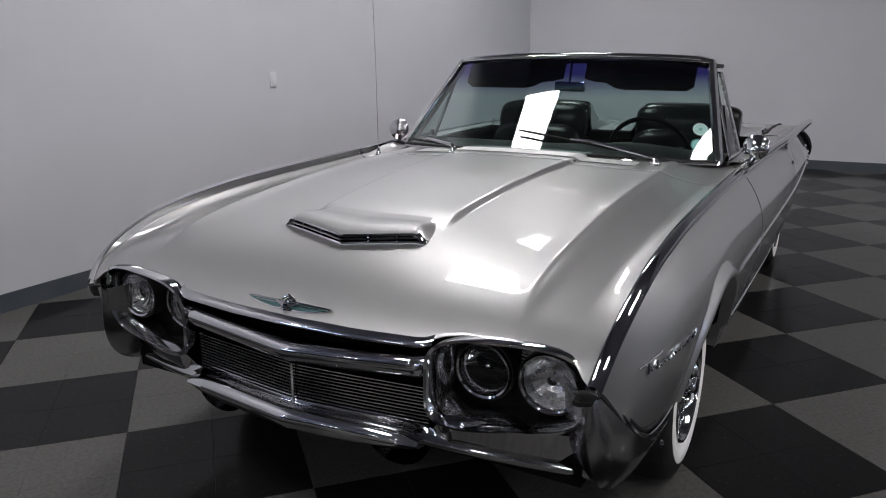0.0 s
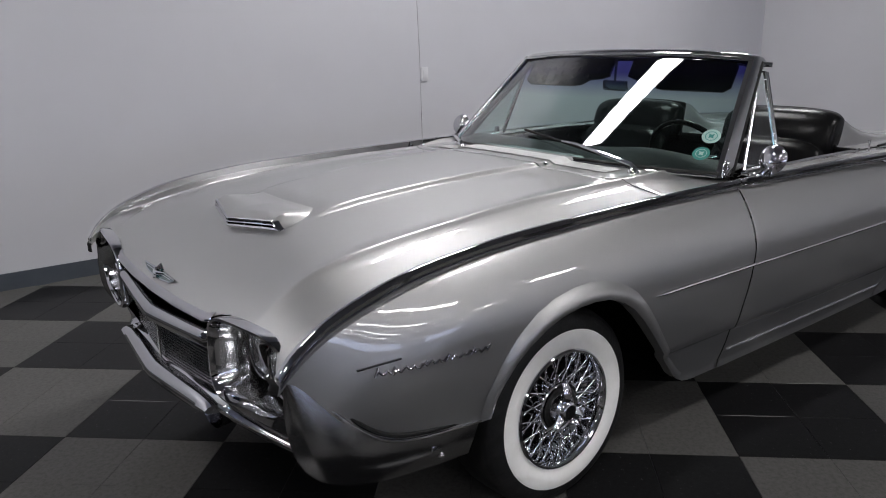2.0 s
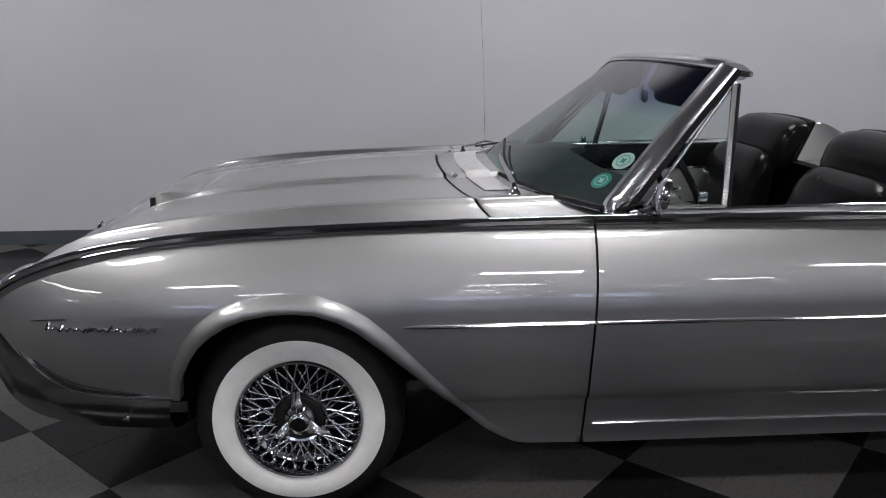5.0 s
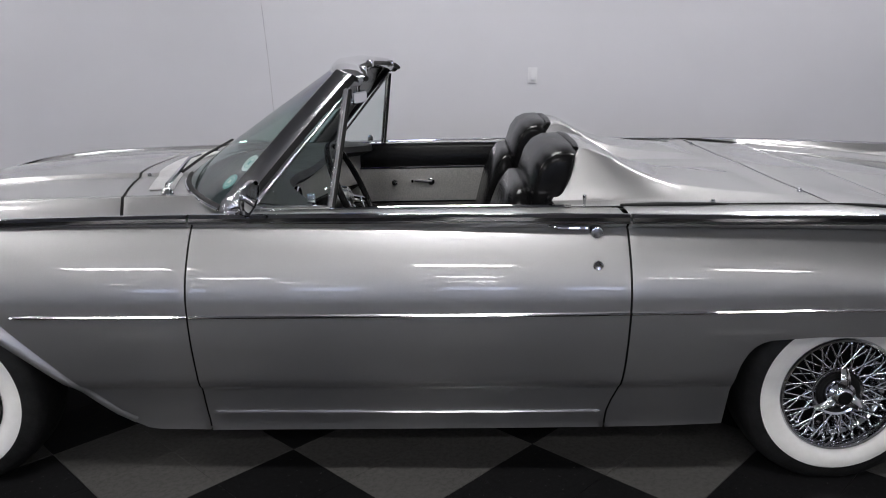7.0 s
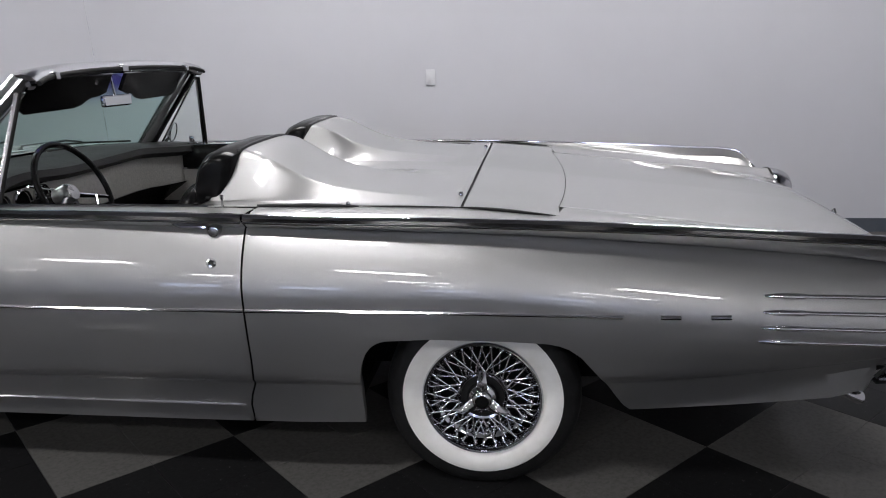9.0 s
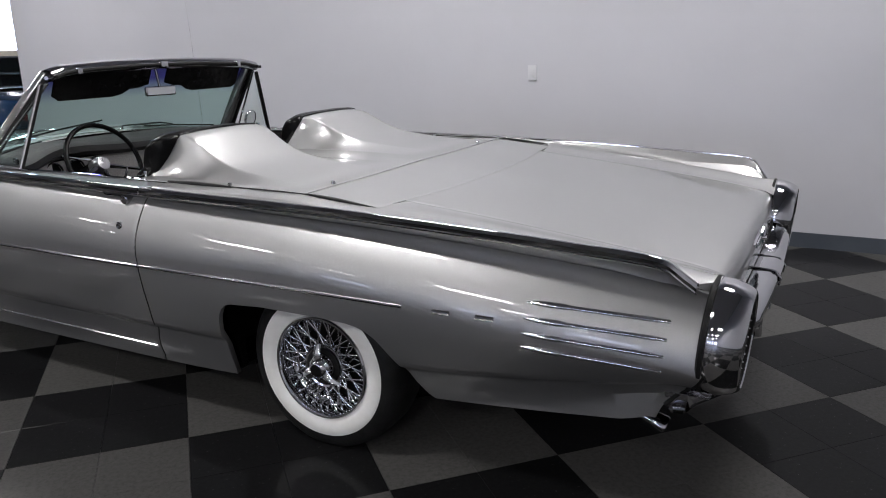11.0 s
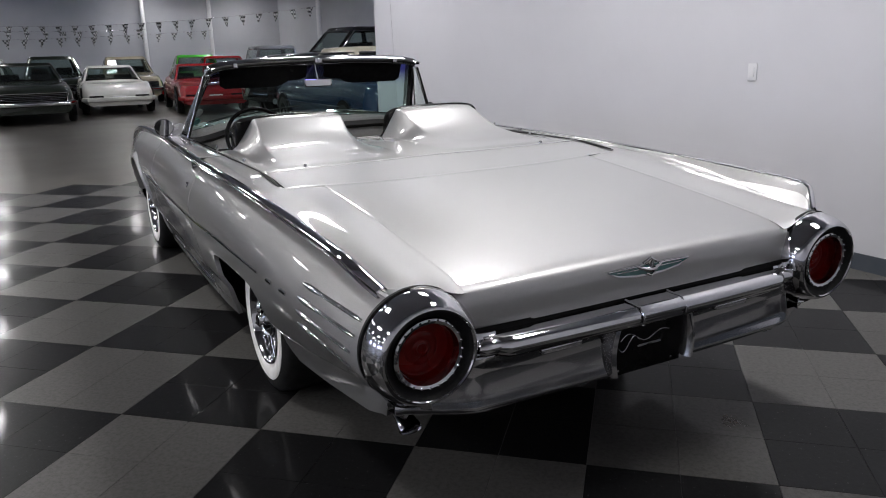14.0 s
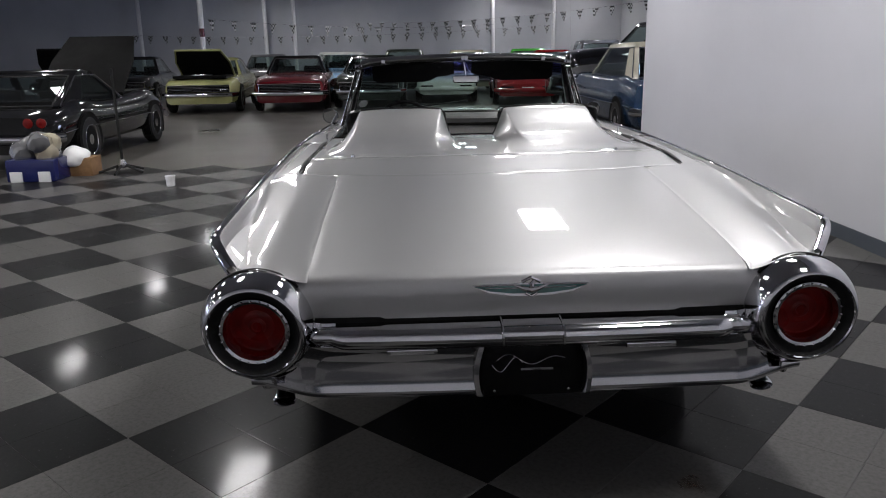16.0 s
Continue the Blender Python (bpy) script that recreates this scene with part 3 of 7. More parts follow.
for sg in (-1, 1):
    flank("front_fender", -0.925, 0.8530, sg, "silver front fender with a long fin line", edge1=bow_front)
    door = flank("door", 0.8597, 2.1703, sg, "long silver door", edge0=bow_front, edge1=bow_rear)
    flank("rear_quarter", 2.1770, 4.192, sg, "silver rear quarter with a canted fin", edge0=bow_rear, edge1=tail_cut)
    # dark joint behind the gaps
    for xg, bow in ((0.8565, bow_front), (2.1735, bow_rear)):
        rows = [[(xg - 0.02 + bow(z), sg * (side_h(xg, z) - 0.016), z), (xg + 0.02 + bow(z), sg * (side_h(xg, z) - 0.016), z)] for z in np.linspace(0.2, valley_z(xg), 20)]
        Build().grid(rows).done("weather_strip", RUBBER, car, thick=0.002)
    # chrome ridge along the whole flank: front, door and rear pieces
    for name, x0, x1 in (("ridge_moulding", -0.922, 0.853), ("ridge_moulding", 0.860, 2.170), ("ridge_moulding", 2.177, 4.14)):
        rows = []
        for x in strip_x(x0, x1, 0.03):
            o, i, z = ridge_o(x), ridge_i(x), ridge_z(x)
            rows.append([(x, sg * (i - 0.001), z - 0.008 - ridge_step(x)), (x, sg * i, z + 0.002), (x, sg * (i + 0.010), z + 0.006), (x, sg * (o - 0.006), z + 0.004), (x, sg * (o + 0.003), z - 0.004), (x, sg * (o + 0.0005), z - 0.015), (x, sg * (o + 0.0045), z - 0.0185), (x, sg * (o + 0.003), z - 0.0215), (x, sg * (o - 0.008), z - 0.0225)])
        Build().grid(rows).done(name, CHROME, car, "polished bright metal moulding")
    # side spear and its rear blocks
    for name, x0, x1, taper in (("side_spear", 0.306, 0.853, 0), ("side_spear", 0.860, 2.170, None), ("side_spear", 2.177, 3.30, 1), ("spear_block", 3.405, 3.462, None), ("spear_block", 3.545, 3.602, None)):
        rows = []
        for x in strip_x(x0, x1, 0.03):
            z = 0.625 - 0.010 * smooth01((x - 2.6) / 0.9)
            k = 1.0
            if taper == 0:
                k = min(1.0, 0.2 + (x - x0) / 0.05)
            h = side_h(x, z)
            hh = 0.0075 * k * (1.15 if name == "spear_block" else 1)
            rows.append([(x, sg * (h - 0.002), z + hh), (x, sg * (h + 0.005 * k), z + hh * 0.55), (x, sg * (h + 0.007 * k), z), (x, sg * (h + 0.005 * k), z - hh * 0.55), (x, sg * (h - 0.002), z - hh)])
        b = Build().grid(rows)
        for row, rev in ((rows[0], 0), (rows[-1], 1)):
            n = len(b.v)
            b.add(row, [[0, 1, 2, 3, 4][::-1] if rev else [0, 1, 2, 3, 4]])
        b.done(name, SPOKE, car)
    # four tapered speed bars on the rear quarter
    for n in range(4):
        z0 = 0.672 - 0.0425 * n
        x0 = 3.680 - 0.004 * n
        rows = []
        for k in range(25):
            u = k / 24
            x = x0 + 0.405 * u
            z = z0 - 0.015 * u
            r = 0.0098 * min(1.0, (u / 0.16) ** 0.6 if u < 0.16 else 1.0) * (1.0 if u < 0.3 else 0.74) * (1.0 if u < 0.93 else 0.8)
            h = side_h(x, z)
            rows.append([(x, sg * (h - 0.003 + 1.3 * r * math.sin(a)), z + r * math.cos(a)) for a in np.linspace(0, math.pi, 9)])
        Build().grid(rows).done("speed_bar", SPOKE, car)
    # sill moulding under the door
    rows = [[(x, sg * (side_h(x, SILL_Z) - 0.002), SILL_Z + 0.007), (x, sg * (side_h(x, SILL_Z) + 0.007), SILL_Z + 0.001), (x, sg * (side_h(x, SILL_Z) - 0.002), SILL_Z - 0.005)] for x in strip_x(0.878, 2.11, 0.05)]
    Build().grid(rows).done("sill_moulding", SPOKE, car)
    # flared lip round the front wheel opening
    lip = [(-0.346, 0.41), (-0.336, 0.47), (-0.316, 0.515), (-0.285, 0.565), (-0.245, 0.606), (-0.187, 0.644), (-0.13, 0.666), (-0.06, 0.678), (0.0, 0.680), (0.06, 0.674), (0.127, 0.650), (0.18, 0.617), (0.24, 0.565), (0.31, 0.497), (0.40, 0.408), (0.48, 0.328), (0.55, 0.260), (0.60, 0.225)]
    path = []
    for (xa, za), (xb, zb) in zip(lip[:-1], lip[1:]):
        for u in (0, 0.25, 0.5, 0.75):
            path.append((xa + (xb - xa) * u, za + (zb - za) * u))
    path.append(lip[-1])
    rows = []
    for i, (x, z) in enumerate(path):
        xa, za = path[max(i - 2, 0)]
        xb, zb = path[min(i + 2, len(path) - 1)]
        d = Vector((xb - xa, zb - za)).normalized()
        nx, nz = -d.y, d.x
        if nz < 0 and x < 0.2:
            nx, nz = -nx, -nz
        wide = 0.052 * (1 - 0.5 * smooth01((x - 0.15) / 0.35)) * (1 - 0.35 * smooth01((-0.2 - x) / 0.15))
        high = 0.019 * (1 - 0.75 * smooth01((x - 0.15) / 0.35)) * (1 - 0.4 * smooth01((-0.2 - x) / 0.15))
        row = []
        for k in range(13):
            u = k / 12
            px, pz = x + nx * wide * u, z + nz * wide * u
            lift = high * (math.sin(math.pi * (0.30 + 0.70 * u)) ** 1.3) + 0.0012
            row.append((px, sg * (side_h(px, pz) + lift), pz))
        row.insert(0, (x, sg * (side_h(x, z) - 0.03), z))
        rows.append(row)
    Build().grid(rows).done("wheel_arch_lip", SILVER, car, thick=0.0)
    # script ornament on the front fender: slanted strokes joined by a bar
    b = Build()
    random.seed(11)
    b.tube([(-0.745 + 0.01 * k, sg * (side_h(-0.745 + 0.01 * k, 0.655) + 0.004), 0.655 + 0.0009 * k) for k in range(12)], 0.0028, 6)
    xs = np.linspace(-0.70, -0.385, 46)
    path = [(x, sg * (side_h(x, 0.63) + 0.004), 0.636 + 0.005 * math.sin(k * 1.9) + 0.002 * math.sin(k * 0.7)) for k, x in enumerate(xs)]
    b.tube(path, 0.0034, 6)
    for k, hgt in ((0, 0.022), (6, 0.017), (18, 0.014), (27, 0.018), (38, 0.017), (45, 0.015)):
        x = xs[k]
        b.tube([(x - 0.004, sg * (side_h(x, 0.63) + 0.004), 0.630), (x + 0.008, sg * (side_h(x, 0.65) + 0.004), 0.630 + hgt)], 0.0034, 6)
    b.done("fender_script", CHROME, car, "bright chrome script ornament")

# hood
ys = sorted(set([round(v, 4) for v in np.linspace(-1, 1, 41)] + [s * v for s in (-1, 1) for v in (0.255, 0.265, 0.272, 0.28, 0.288, 0.296, 0.304, 0.312, 0.32, 0.33, 0.34, 0.36, 0.665, 0.68, 0.69, 0.70, 0.706, 0.712, 0.718, 0.724, 0.73, 0.737, 0.745, 0.755, 0.77, 0.79, 0.81, 0.92, 0.94, 0.96, 0.97, 0.98, 0.99)]))
rows = []
for k in range(61):
    u = k / 60
    row = []
    for s in ys:
        y = s * ridge_i(-0.6)
        x = hood_front(y) + (hood_rear(y) - hood_front(y)) * (u ** 1.25)
        y = s * ridge_i(x)
        row.append((x, y, hood_z(x, y)))
    rows.append(row)
hood = Build().grid(rows).done("hood", SILVER, car, "wide silver hood with two long creases", thick=0.003)

# cowl between hood and windshield
rows = []
for k in range(15):
    u = k / 14
    row = []
    for s in ys:
        y = s * 0.838
        x0 = hood_rear(y) + 0.011
        x1 = shield_base(y)[0] + 0.05 if abs(y) < 0.76 else 1.04
        x1 = min(x1, 1.04)
        x = x0 + (x1 - x0) * u
        yy = s * ridge_i(x)
        row.append((x, yy, cowl_z(x, yy) - 0.001))
    rows.append(row)
Build().grid(rows).done("cowl", SILVER, car, thick=0.003)
rows = [[(hood_rear(y) - 0.012, y * 0.99, hood_z(hood_rear(y), y) - 0.010), (hood_rear(y) + 0.02, y * 0.99, hood_z(hood_rear(y), y) - 0.010)] for y in np.linspace(-0.83, 0.83, 40)]
Build().grid(rows).done("hood_seal", RUBBER, car, thick=0.002)
# grey ventilation grille plate in the cowl
rows = [[(0.515 + 0.10 * (abs(y) / 0.6) ** 2 + 0.09 * v, y, cowl_z(0.515 + 0.10 * (abs(y) / 0.6) ** 2 + 0.09 * v, y) + 0.003) for v in (0, 0.25, 0.5, 0.75, 1)] for y in np.linspace(-0.5, 0.5, 40)]
Build().grid(rows).done("cowl_vent", VENT, car, "satin metal cowl vent plate", thick=0.002)

# rear deck: strip behind the tonneau, deck lid, fender tops
lid_bow = lambda y: 0.040 * max(0.0, 1 - (y / 0.635) ** 2)
for name, x0, x1 in (("rear_shelf", 2.8255, 3.1205),):
    rows = [[(x + lid_bow(y) * (x - x0) / (x1 - x0), y, deck_z(x + lid_bow(y) * (x - x0) / (x1 - x0), y)) for y in np.linspace(-0.785, 0.785, 61)] for x in strip_x(x0, x1, 0.02)]
    Build().grid(rows).done(name, SILVER, car, thick=0.003)
rows = []
lid_face = [(4.115, None), (4.145, 0.742), (4.166, 0.736), (4.182, 0.728), (4.193, 0.716), (4.200, 0.699), (4.204, 0.674), (4.204, 0.640), (4.202, 0.604)]
for x in strip_x(3.1235, 4.115, 0.03):
    k = max(0.0, 1 - (x - 3.1235) / 0.5)
    rows.append([(x + k * lid_bow(y), y, deck_z(x + k * lid_bow(y), y)) for y in np.linspace(-0.6342, 0.6342, 51)])
for x, z in lid_face[1:]:
    row = []
    wide = 1 + 0.10 * smooth01((x - 4.13) / 0.05)
    for y in np.linspace(-0.6342, 0.6342, 51):
        drop = deck_z(4.115, 0) - deck_z(4.115, y)
        k = (z - 0.604) / (0.749 - 0.604)
        row.append((x - 0.015 * (abs(y) / 0.63) ** 4, y * wide, z - drop * k))
    rows.append(row)
Build().grid(rows).done("deck_lid", SILVER, car, "broad silver deck lid", thick=0.003)
for sg in (-1, 1):
    rows = []
    for x in strip_x(2.177, 4.190, 0.03):
        inner = 0.797 if x < 3.118 else 0.635
        rows.append([(x, sg * y, deck_z(x, y)) for y in np.linspace(inner, ridge_i(x), 22)])
    Build().grid(rows).done("fender_top", SILVER, car, thick=0.003)
    rows = [[(x, sg * 0.78, deck_z(x, 0.78) - 0.010), (x, sg * 0.80, deck_z(x, 0.79) - 0.010)] for x in strip_x(2.0, 3.12, 0.05)]
    Build().grid(rows).done("tonneau_seal", RUBBER, car, thick=0.002)
for xa in (2.824, 3.122):
    bow = lid_bow if xa > 3 else (lambda y: 0.0)
    rows = [[(xa + bow(y) + d, y, deck_z(xa + bow(y), y) - 0.007) for d in (-0.012, 0.012)] for y in np.linspace(-0.79, 0.79, 40)]
    Build().grid(rows).done("panel_seal", RUBBER, car, thick=0.002)


# tonneau cover with two headrest fairings
def hump_z(x, y):
    h = abs(y)
    top = pchip([(1.95, 1.064), (2.10, 1.067), (2.16, 1.057), (2.24, 1.025), (2.32, 0.985), (2.42, 0.948), (2.55, 0.925), (2.72, 0.905), (2.80, 0.88)])(x)
    base = deck_z(max(x, 2.0), y)
    far = smooth01((x - 2.08) / 0.6)
    o_crest, o_base = 0.612 + 0.05 * far, 0.700 + 0.05 * far
    i_crest, i_base = 0.168 + 0.08 * far, 0.120 - 0.02 * far
    mid, half = (o_crest + i_crest) / 2, (o_crest - i_crest) / 2
    if h > o_crest:
        shape = max(0.0, (o_base - h) / (o_base - o_crest))
    elif h < i_crest:
        shape = max(0.0, (h - i_base) / (i_crest - i_base))
    else:
        shape = 1.0
    crown = 1 - 0.06 * min(1.0, abs(h - mid) / half) ** 3
    return base + max(0.0, (top - base)) * shape * crown


HEAD_X = lambda z: 1.975 + (z - 0.9) * 0.62
rows = []
ty = np.linspace(-0.785, 0.785, 189)
for k in range(46):
    u = k / 45
    row = []
    for y in ty:
        x = 1.962 + (2.8155 - 1.962) * u
        z = hump_z(x + 0.118 * (1 - u), y)
        lean = (z - 0.9) * 0.62 * (1 - u) ** 3
        row.append((x + lean, y, z))
    rows.append(row)
rows = even(rows, 2, True, False)
tonneau = Build().grid(rows).done("tonneau_cover", SILVER, car, "silver fibreglass tonneau cover with twin headrest fairings", thick=0.004)
front = rows[0]
edge = [[(x - 0.006, y, z - 0.04), (x - 0.016, y, z - 0.024), (x - 0.019, y, z - 0.005), (x - 0.012, y, z + 0.006), (x, y, z + 0.006), (x + 0.006, y, z + 0.001)] for x, y, z in front]
Build().grid(edge).done("tonneau_edge_roll", VINYL, car, "black padded edge of the tonneau")
for sg in (-1, 1):
    for x, h in ((2.46, 0.77), (2.80, 0.60)):
        Build().lathe([(0.0, 0.012), (0.006, 0.011), (0.008, 0.006), (0.008, 0.0)], (x, sg * h, deck_z(x, h)), "z", 12).done("cover_fastener", CHROME, car)
    # dark weather strips beside the cover
    for xs, r in ((strip_x(2.17, 2.50, 0.03), 0.012), (strip_x(2.50, 2.83, 0.03), 0.005), (strip_x(2.83, 3.10, 0.03), 0.009)):
        n = len(xs) - 1
        Build().tube([(x, sg * (0.792 + 0.012 * (x - 2.17)), deck_z(x, 0.795) + 0.003) for x in xs], [max(0.002, r * math.sin(math.pi * min(1.0, 0.15 + 0.75 * i / n))) for i in range(n + 1)], 8, squash=0.6).done("cover_strip", RUBBER, car)
    Build().tube([(2.058, sg * 0.80, 0.89), (2.058, sg * 0.80, 0.935)], 0.004, 8).tube([(2.058, sg * 0.80, 0.93), (2.058, sg * 0.80, 0.942)], 0.006, 8).done("lock_button", CHROME, car)


# ---------------------------------------------------------------- front end
def loft(sections, name, mat, parent=car, label="", closed=False, thick=0.0, caps=False):
    b = Build().grid(sections, closed=closed)
    if caps:
        k = len(sections[0])
        b.f.append(list(range(k)))
        b.f.append([len(b.v) - k + j for j in range(k)])
    return b.done(name, mat, parent, label, sharp=52, thick=thick)


# chrome lip along the front edge of the hood
rows = []
for y in np.linspace(-0.428, 0.428, 41):
    x, z = hood_front(y), hood_z(hood_front(y), y)
    rows.append([(x + 0.012, y, z + 0.0115), (x + 0.001, y, z + 0.004), (x - 0.005, y, z - 0.002), (x - 0.006, y, z - 0.010), (x + 0.002, y, z - 0.015), (x + 0.02, y, z - 0.014)])
loft(rows, "hood_lip", CHROME)

# dark recess behind the grille
Build().box(-0.84, -0.80, -0.42, 0.42, 0.36, 0.62).done("grille_backing", UNDER, car, smooth=False)
Build().box(-0.80, -0.35, -0.78, 0.78, 0.34, 0.60).done("front_crossmember", UNDER, car, smooth=False)
Build().box(-0.78, 0.60, -0.60, 0.60, 0.55, 0.78).done("engine_bay", UNDER, car, smooth=False)


def front_x(y, nose=-0.968, back=0.040):
    return nose + back * (abs(y) / 0.42) ** 1.2


# upper bumper blade, bowed forward in the middle
rows = []
for y in np.linspace(-0.425, 0.425, 45):
    x = front_x(y) + (0.03 if abs(y) > 0.40 else 0)
    zc = 0.600 + 0.022 * (abs(y) / 0.4)
    rows.append([(x + 0.06, y, zc + 0.026), (x + 0.022, y, zc + 0.028), (x + 0.006, y, zc + 0.020), (x, y, zc + 0.004), (x + 0.003, y, zc - 0.016), (x + 0.016, y, zc - 0.028), (x + 0.05, y, zc - 0.030)])
loft(rows, "bumper_blade", CHROME, label="chrome upper bumper blade")

# grille: fine horizontal bars
for n in range(12):
    z = 0.552 - 0.0096 * n
    rows = []
    for y in np.linspace(-0.40, 0.40, 31):
        x = front_x(y, -0.925, 0.045)
        rows.append([(x + 0.010, y, z + 0.0024), (x, y, z + 0.0016), (x, y, z - 0.0016), (x + 0.010, y, z - 0.0024)])
    loft(rows, "grille_bar", SATIN, label="thin bright grille bar")
Build().tube([(-0.934, 0, 0.56), (-0.934, 0, 0.445)], 0.004, 6).done("grille_divider", CHROME, car)

# lower bumper: long thin edge plus the projecting middle bar
rows = []
for y in np.linspace(-0.83, 0.83, 61):
    x = -0.925 + 0.150 * smooth01((abs(y) - 0.30) / 0.62)
    z = 0.432 - 0.055 * smooth01((abs(y) - 0.25) / 0.55)
    up = smooth01((abs(y) - 0.40) / 0.08)
    rows.append([(x + 0.03 - 0.05 * up, y, z + 0.020 + 0.085 * up), (x + 0.024 - 0.022 * up, y, z + 0.017 + 0.030 * up), (x + 0.012, y, z + 0.013), (x + 0.001, y, z + 0.006), (x, y, z - 0.006), (x + 0.008, y, z - 0.018), (x + 0.04, y, z - 0.03), (x + 0.10, y, z - 0.045)])
loft(rows, "lower_bumper", CHROME, label="chrome lower bumper edge")
rows = []
for k, y in enumerate(np.linspace(-0.40, 0.40, 49)):
    e = 1 - (abs(y) / 0.40) ** 6
    x = front_x(y, -0.985, 0.040)
    z = 0.420 - 0.010 * (1 - abs(y) / 0.40)
    r = 0.012 + 0.018 * e
    rows.append([(x + 0.09, y, z + r * 0.7), (x + 0.04, y, z + r * 0.95), (x + 0.010, y, z + r * 0.7), (x, y, z), (x + 0.008, y, z - r * 0.8), (x + 0.035, y, z - r * 1.3), (x + 0.10, y, z - r * 1.25)])
loft(rows, "bumper_bar", CHROME, label="projecting lower chrome bumper bar", caps=True)
for sg in (-1, 1):
    # rounded guard below the headlamp pod
    b = Build()
    rows = []
    for k in range(13):
        a = math.pi * k / 12
        rows.append([(-0.90 + 0.12 * j / 8, sg * (0.31 + 0.095 * math.cos(a) * math.sqrt(max(0, 1 - (j / 8) ** 2))), 0.400 - 0.075 * math.sin(a) * math.sqrt(max(0, 1 - (j / 8) ** 2))) for j in range(9)])
    b.grid(rows).done("bumper_guard", CHROME, car)

    # headlamp pod
    def ring(scale, x, lift=0.0, n=56):
        pts = []
        for k in range(n):
            a = 2 * math.pi * k / n
            c, s = math.cos(a), math.sin(a)
            cy, cz, hw, hh, p = 0.612, 0.608, 0.196, 0.104, 3.4
            rr = (abs(c) ** p + abs(s) ** p) ** (-1 / p)
            yy, zz = cy + scale * hw * rr * c, cz + lift + scale * (hh + 0.011 * max(0, s)) * rr * s
            zz += 0.10 * (yy - cy) * (0.35 if zz > cz else 1.0)
            if zz < cz and yy < cy:
                zz -= 0.02 * (cy - yy) / 0.2
            pts.append((x + 0.045 * ((yy - 0.42) / 0.40) ** 2, sg * yy, zz))
        return pts
    rows = [ring(1.0, -0.855), ring(1.06, -0.915), ring(1.04, -0.926), ring(0.99, -0.927), ring(0.95, -0.915), ring(0.93, -0.900)]
    pod = Build().grid(rows, closed=True).done("headlamp_pod", CHROME, car, "deep chrome twin headlamp pod")
    Build().grid([ring(0.932, -0.900), ring(0.90, -0.880), ring(0.87, -0.850), ring(0.845, -0.800), ring(0.835, -0.745)], closed=True).done("pod_bowl", SATIN, car, "bright ribbed metal bowl behind the headlamps")
    b = Build()
    inner = [(-0.758 - 0.06 * (abs(py) - 0.45), py, pz) for px, py, pz in ring(0.87, -0.818)]
    b.add(inner, [list(range(len(inner)))])
    b.done("pod_panel", VENT, car, smooth=False)
    for n in range(16):
        z = 0.535 + 0.0095 * n
        free = [y for y in np.linspace(0.455, 0.772, 60) if math.hypot(y - 0.520, z - 0.606) > 0.083 and math.hypot(y - 0.702, z - 0.622) > 0.083]
        runs, run = [], []
        for y in free:
            if run and y - run[-1] > 0.008:
                runs.append(run)
                run = []
            run.append(y)
        for run in runs + [run]:
            if len(run) > 2:
                Build().tube([(-0.760 - 0.06 * (y - 0.45), sg * y, z) for y in (run[0], (run[0] + run[-1]) / 2, run[-1])], 0.0028, 6).done("pod_rib", CHROME, car)
    for y, z, x in ((0.522, 0.606, -0.816), (0.704, 0.620, -0.842)):
        lamp = Build().lathe([(0.077, 0.055), (0.077, -0.004), (0.073, -0.012), (0.068, -0.010), (0.066, 0.0)], (x, sg * y, z), "x", 36).done("headlamp", CHROME, car, "round sealed-beam headlamp")
        Build().lathe([(0.0795, 0.05), (0.0810, -0.004), (0.077, -0.007)], (x, sg * y, z), "x", 36).done("lamp_gasket", RUBBER, lamp)
        Build().lathe([(0.067, 0.0), (0.064, 0.012), (0.057, 0.022), (0.049, 0.030), (0.040, 0.036), (0.026, 0.041), (0.015, 0.044), (0.0, 0.045)], (x, sg * y, z), "x", 18).done("lamp_reflector", REFLECTOR, lamp, smooth=False)
        Build().lathe([(0.012, 0.012), (0.012, 0.03), (0.0, 0.010)], (x, sg * y, z), "x", 12).done("bulb_shield", CHROME, lamp)
        lens = Build().lathe([(0.067, -0.004), (0.056, -0.012), (0.040, -0.018), (0.020, -0.021), (0.0, -0.022)], (x, sg * y, z), "x", 36).done("lamp_lens", LENS, lamp)
        lens.visible_shadow = False
    # nose of the fender turned in towards the pod, blackened as the gap's shade
    rows = []
    x = -0.925
    zv, zl = valley_z(x), low_z(x)
    line = [(ridge_i(x), ridge_z(x)), (ridge_o(x), ridge_z(x) - 0.008), (valley_h(x), zv)] + [(side_h(x, zv + (zl - zv) * k / 5), zv + (zl - zv) * k / 5) for k in range(1, 6)]
    for k in range(6):
        u = k / 5
        rows.append([(x - 0.012 * math.sin(u * 1.5) + 0.03 * max(0, u - 0.6), sg * (h - 0.045 * u), z - 0.004 * u) for h, z in line[:5]])
    loft(rows, "fender_nose", RUBBER, label="black sheet standing for the shaded gap behind the bumper end", thick=0.0015)
    # bumper wing: from the pod's outer corner down to a blunt point and back to the wheel
    top = [(-0.898, 0.812, 0.672), (-0.880, 0.826, 0.650), (-0.845, 0.848, 0.605), (-0.80, 0.872, 0.548), (-0.75, 0.892, 0.490), (-0.705, 0.892, 0.446), (-0.66, 0.896, 0.428), (-0.58, 0.899, 0.418), (-0.48, 0.900, 0.411), (-0.375, 0.899, 0.405)]
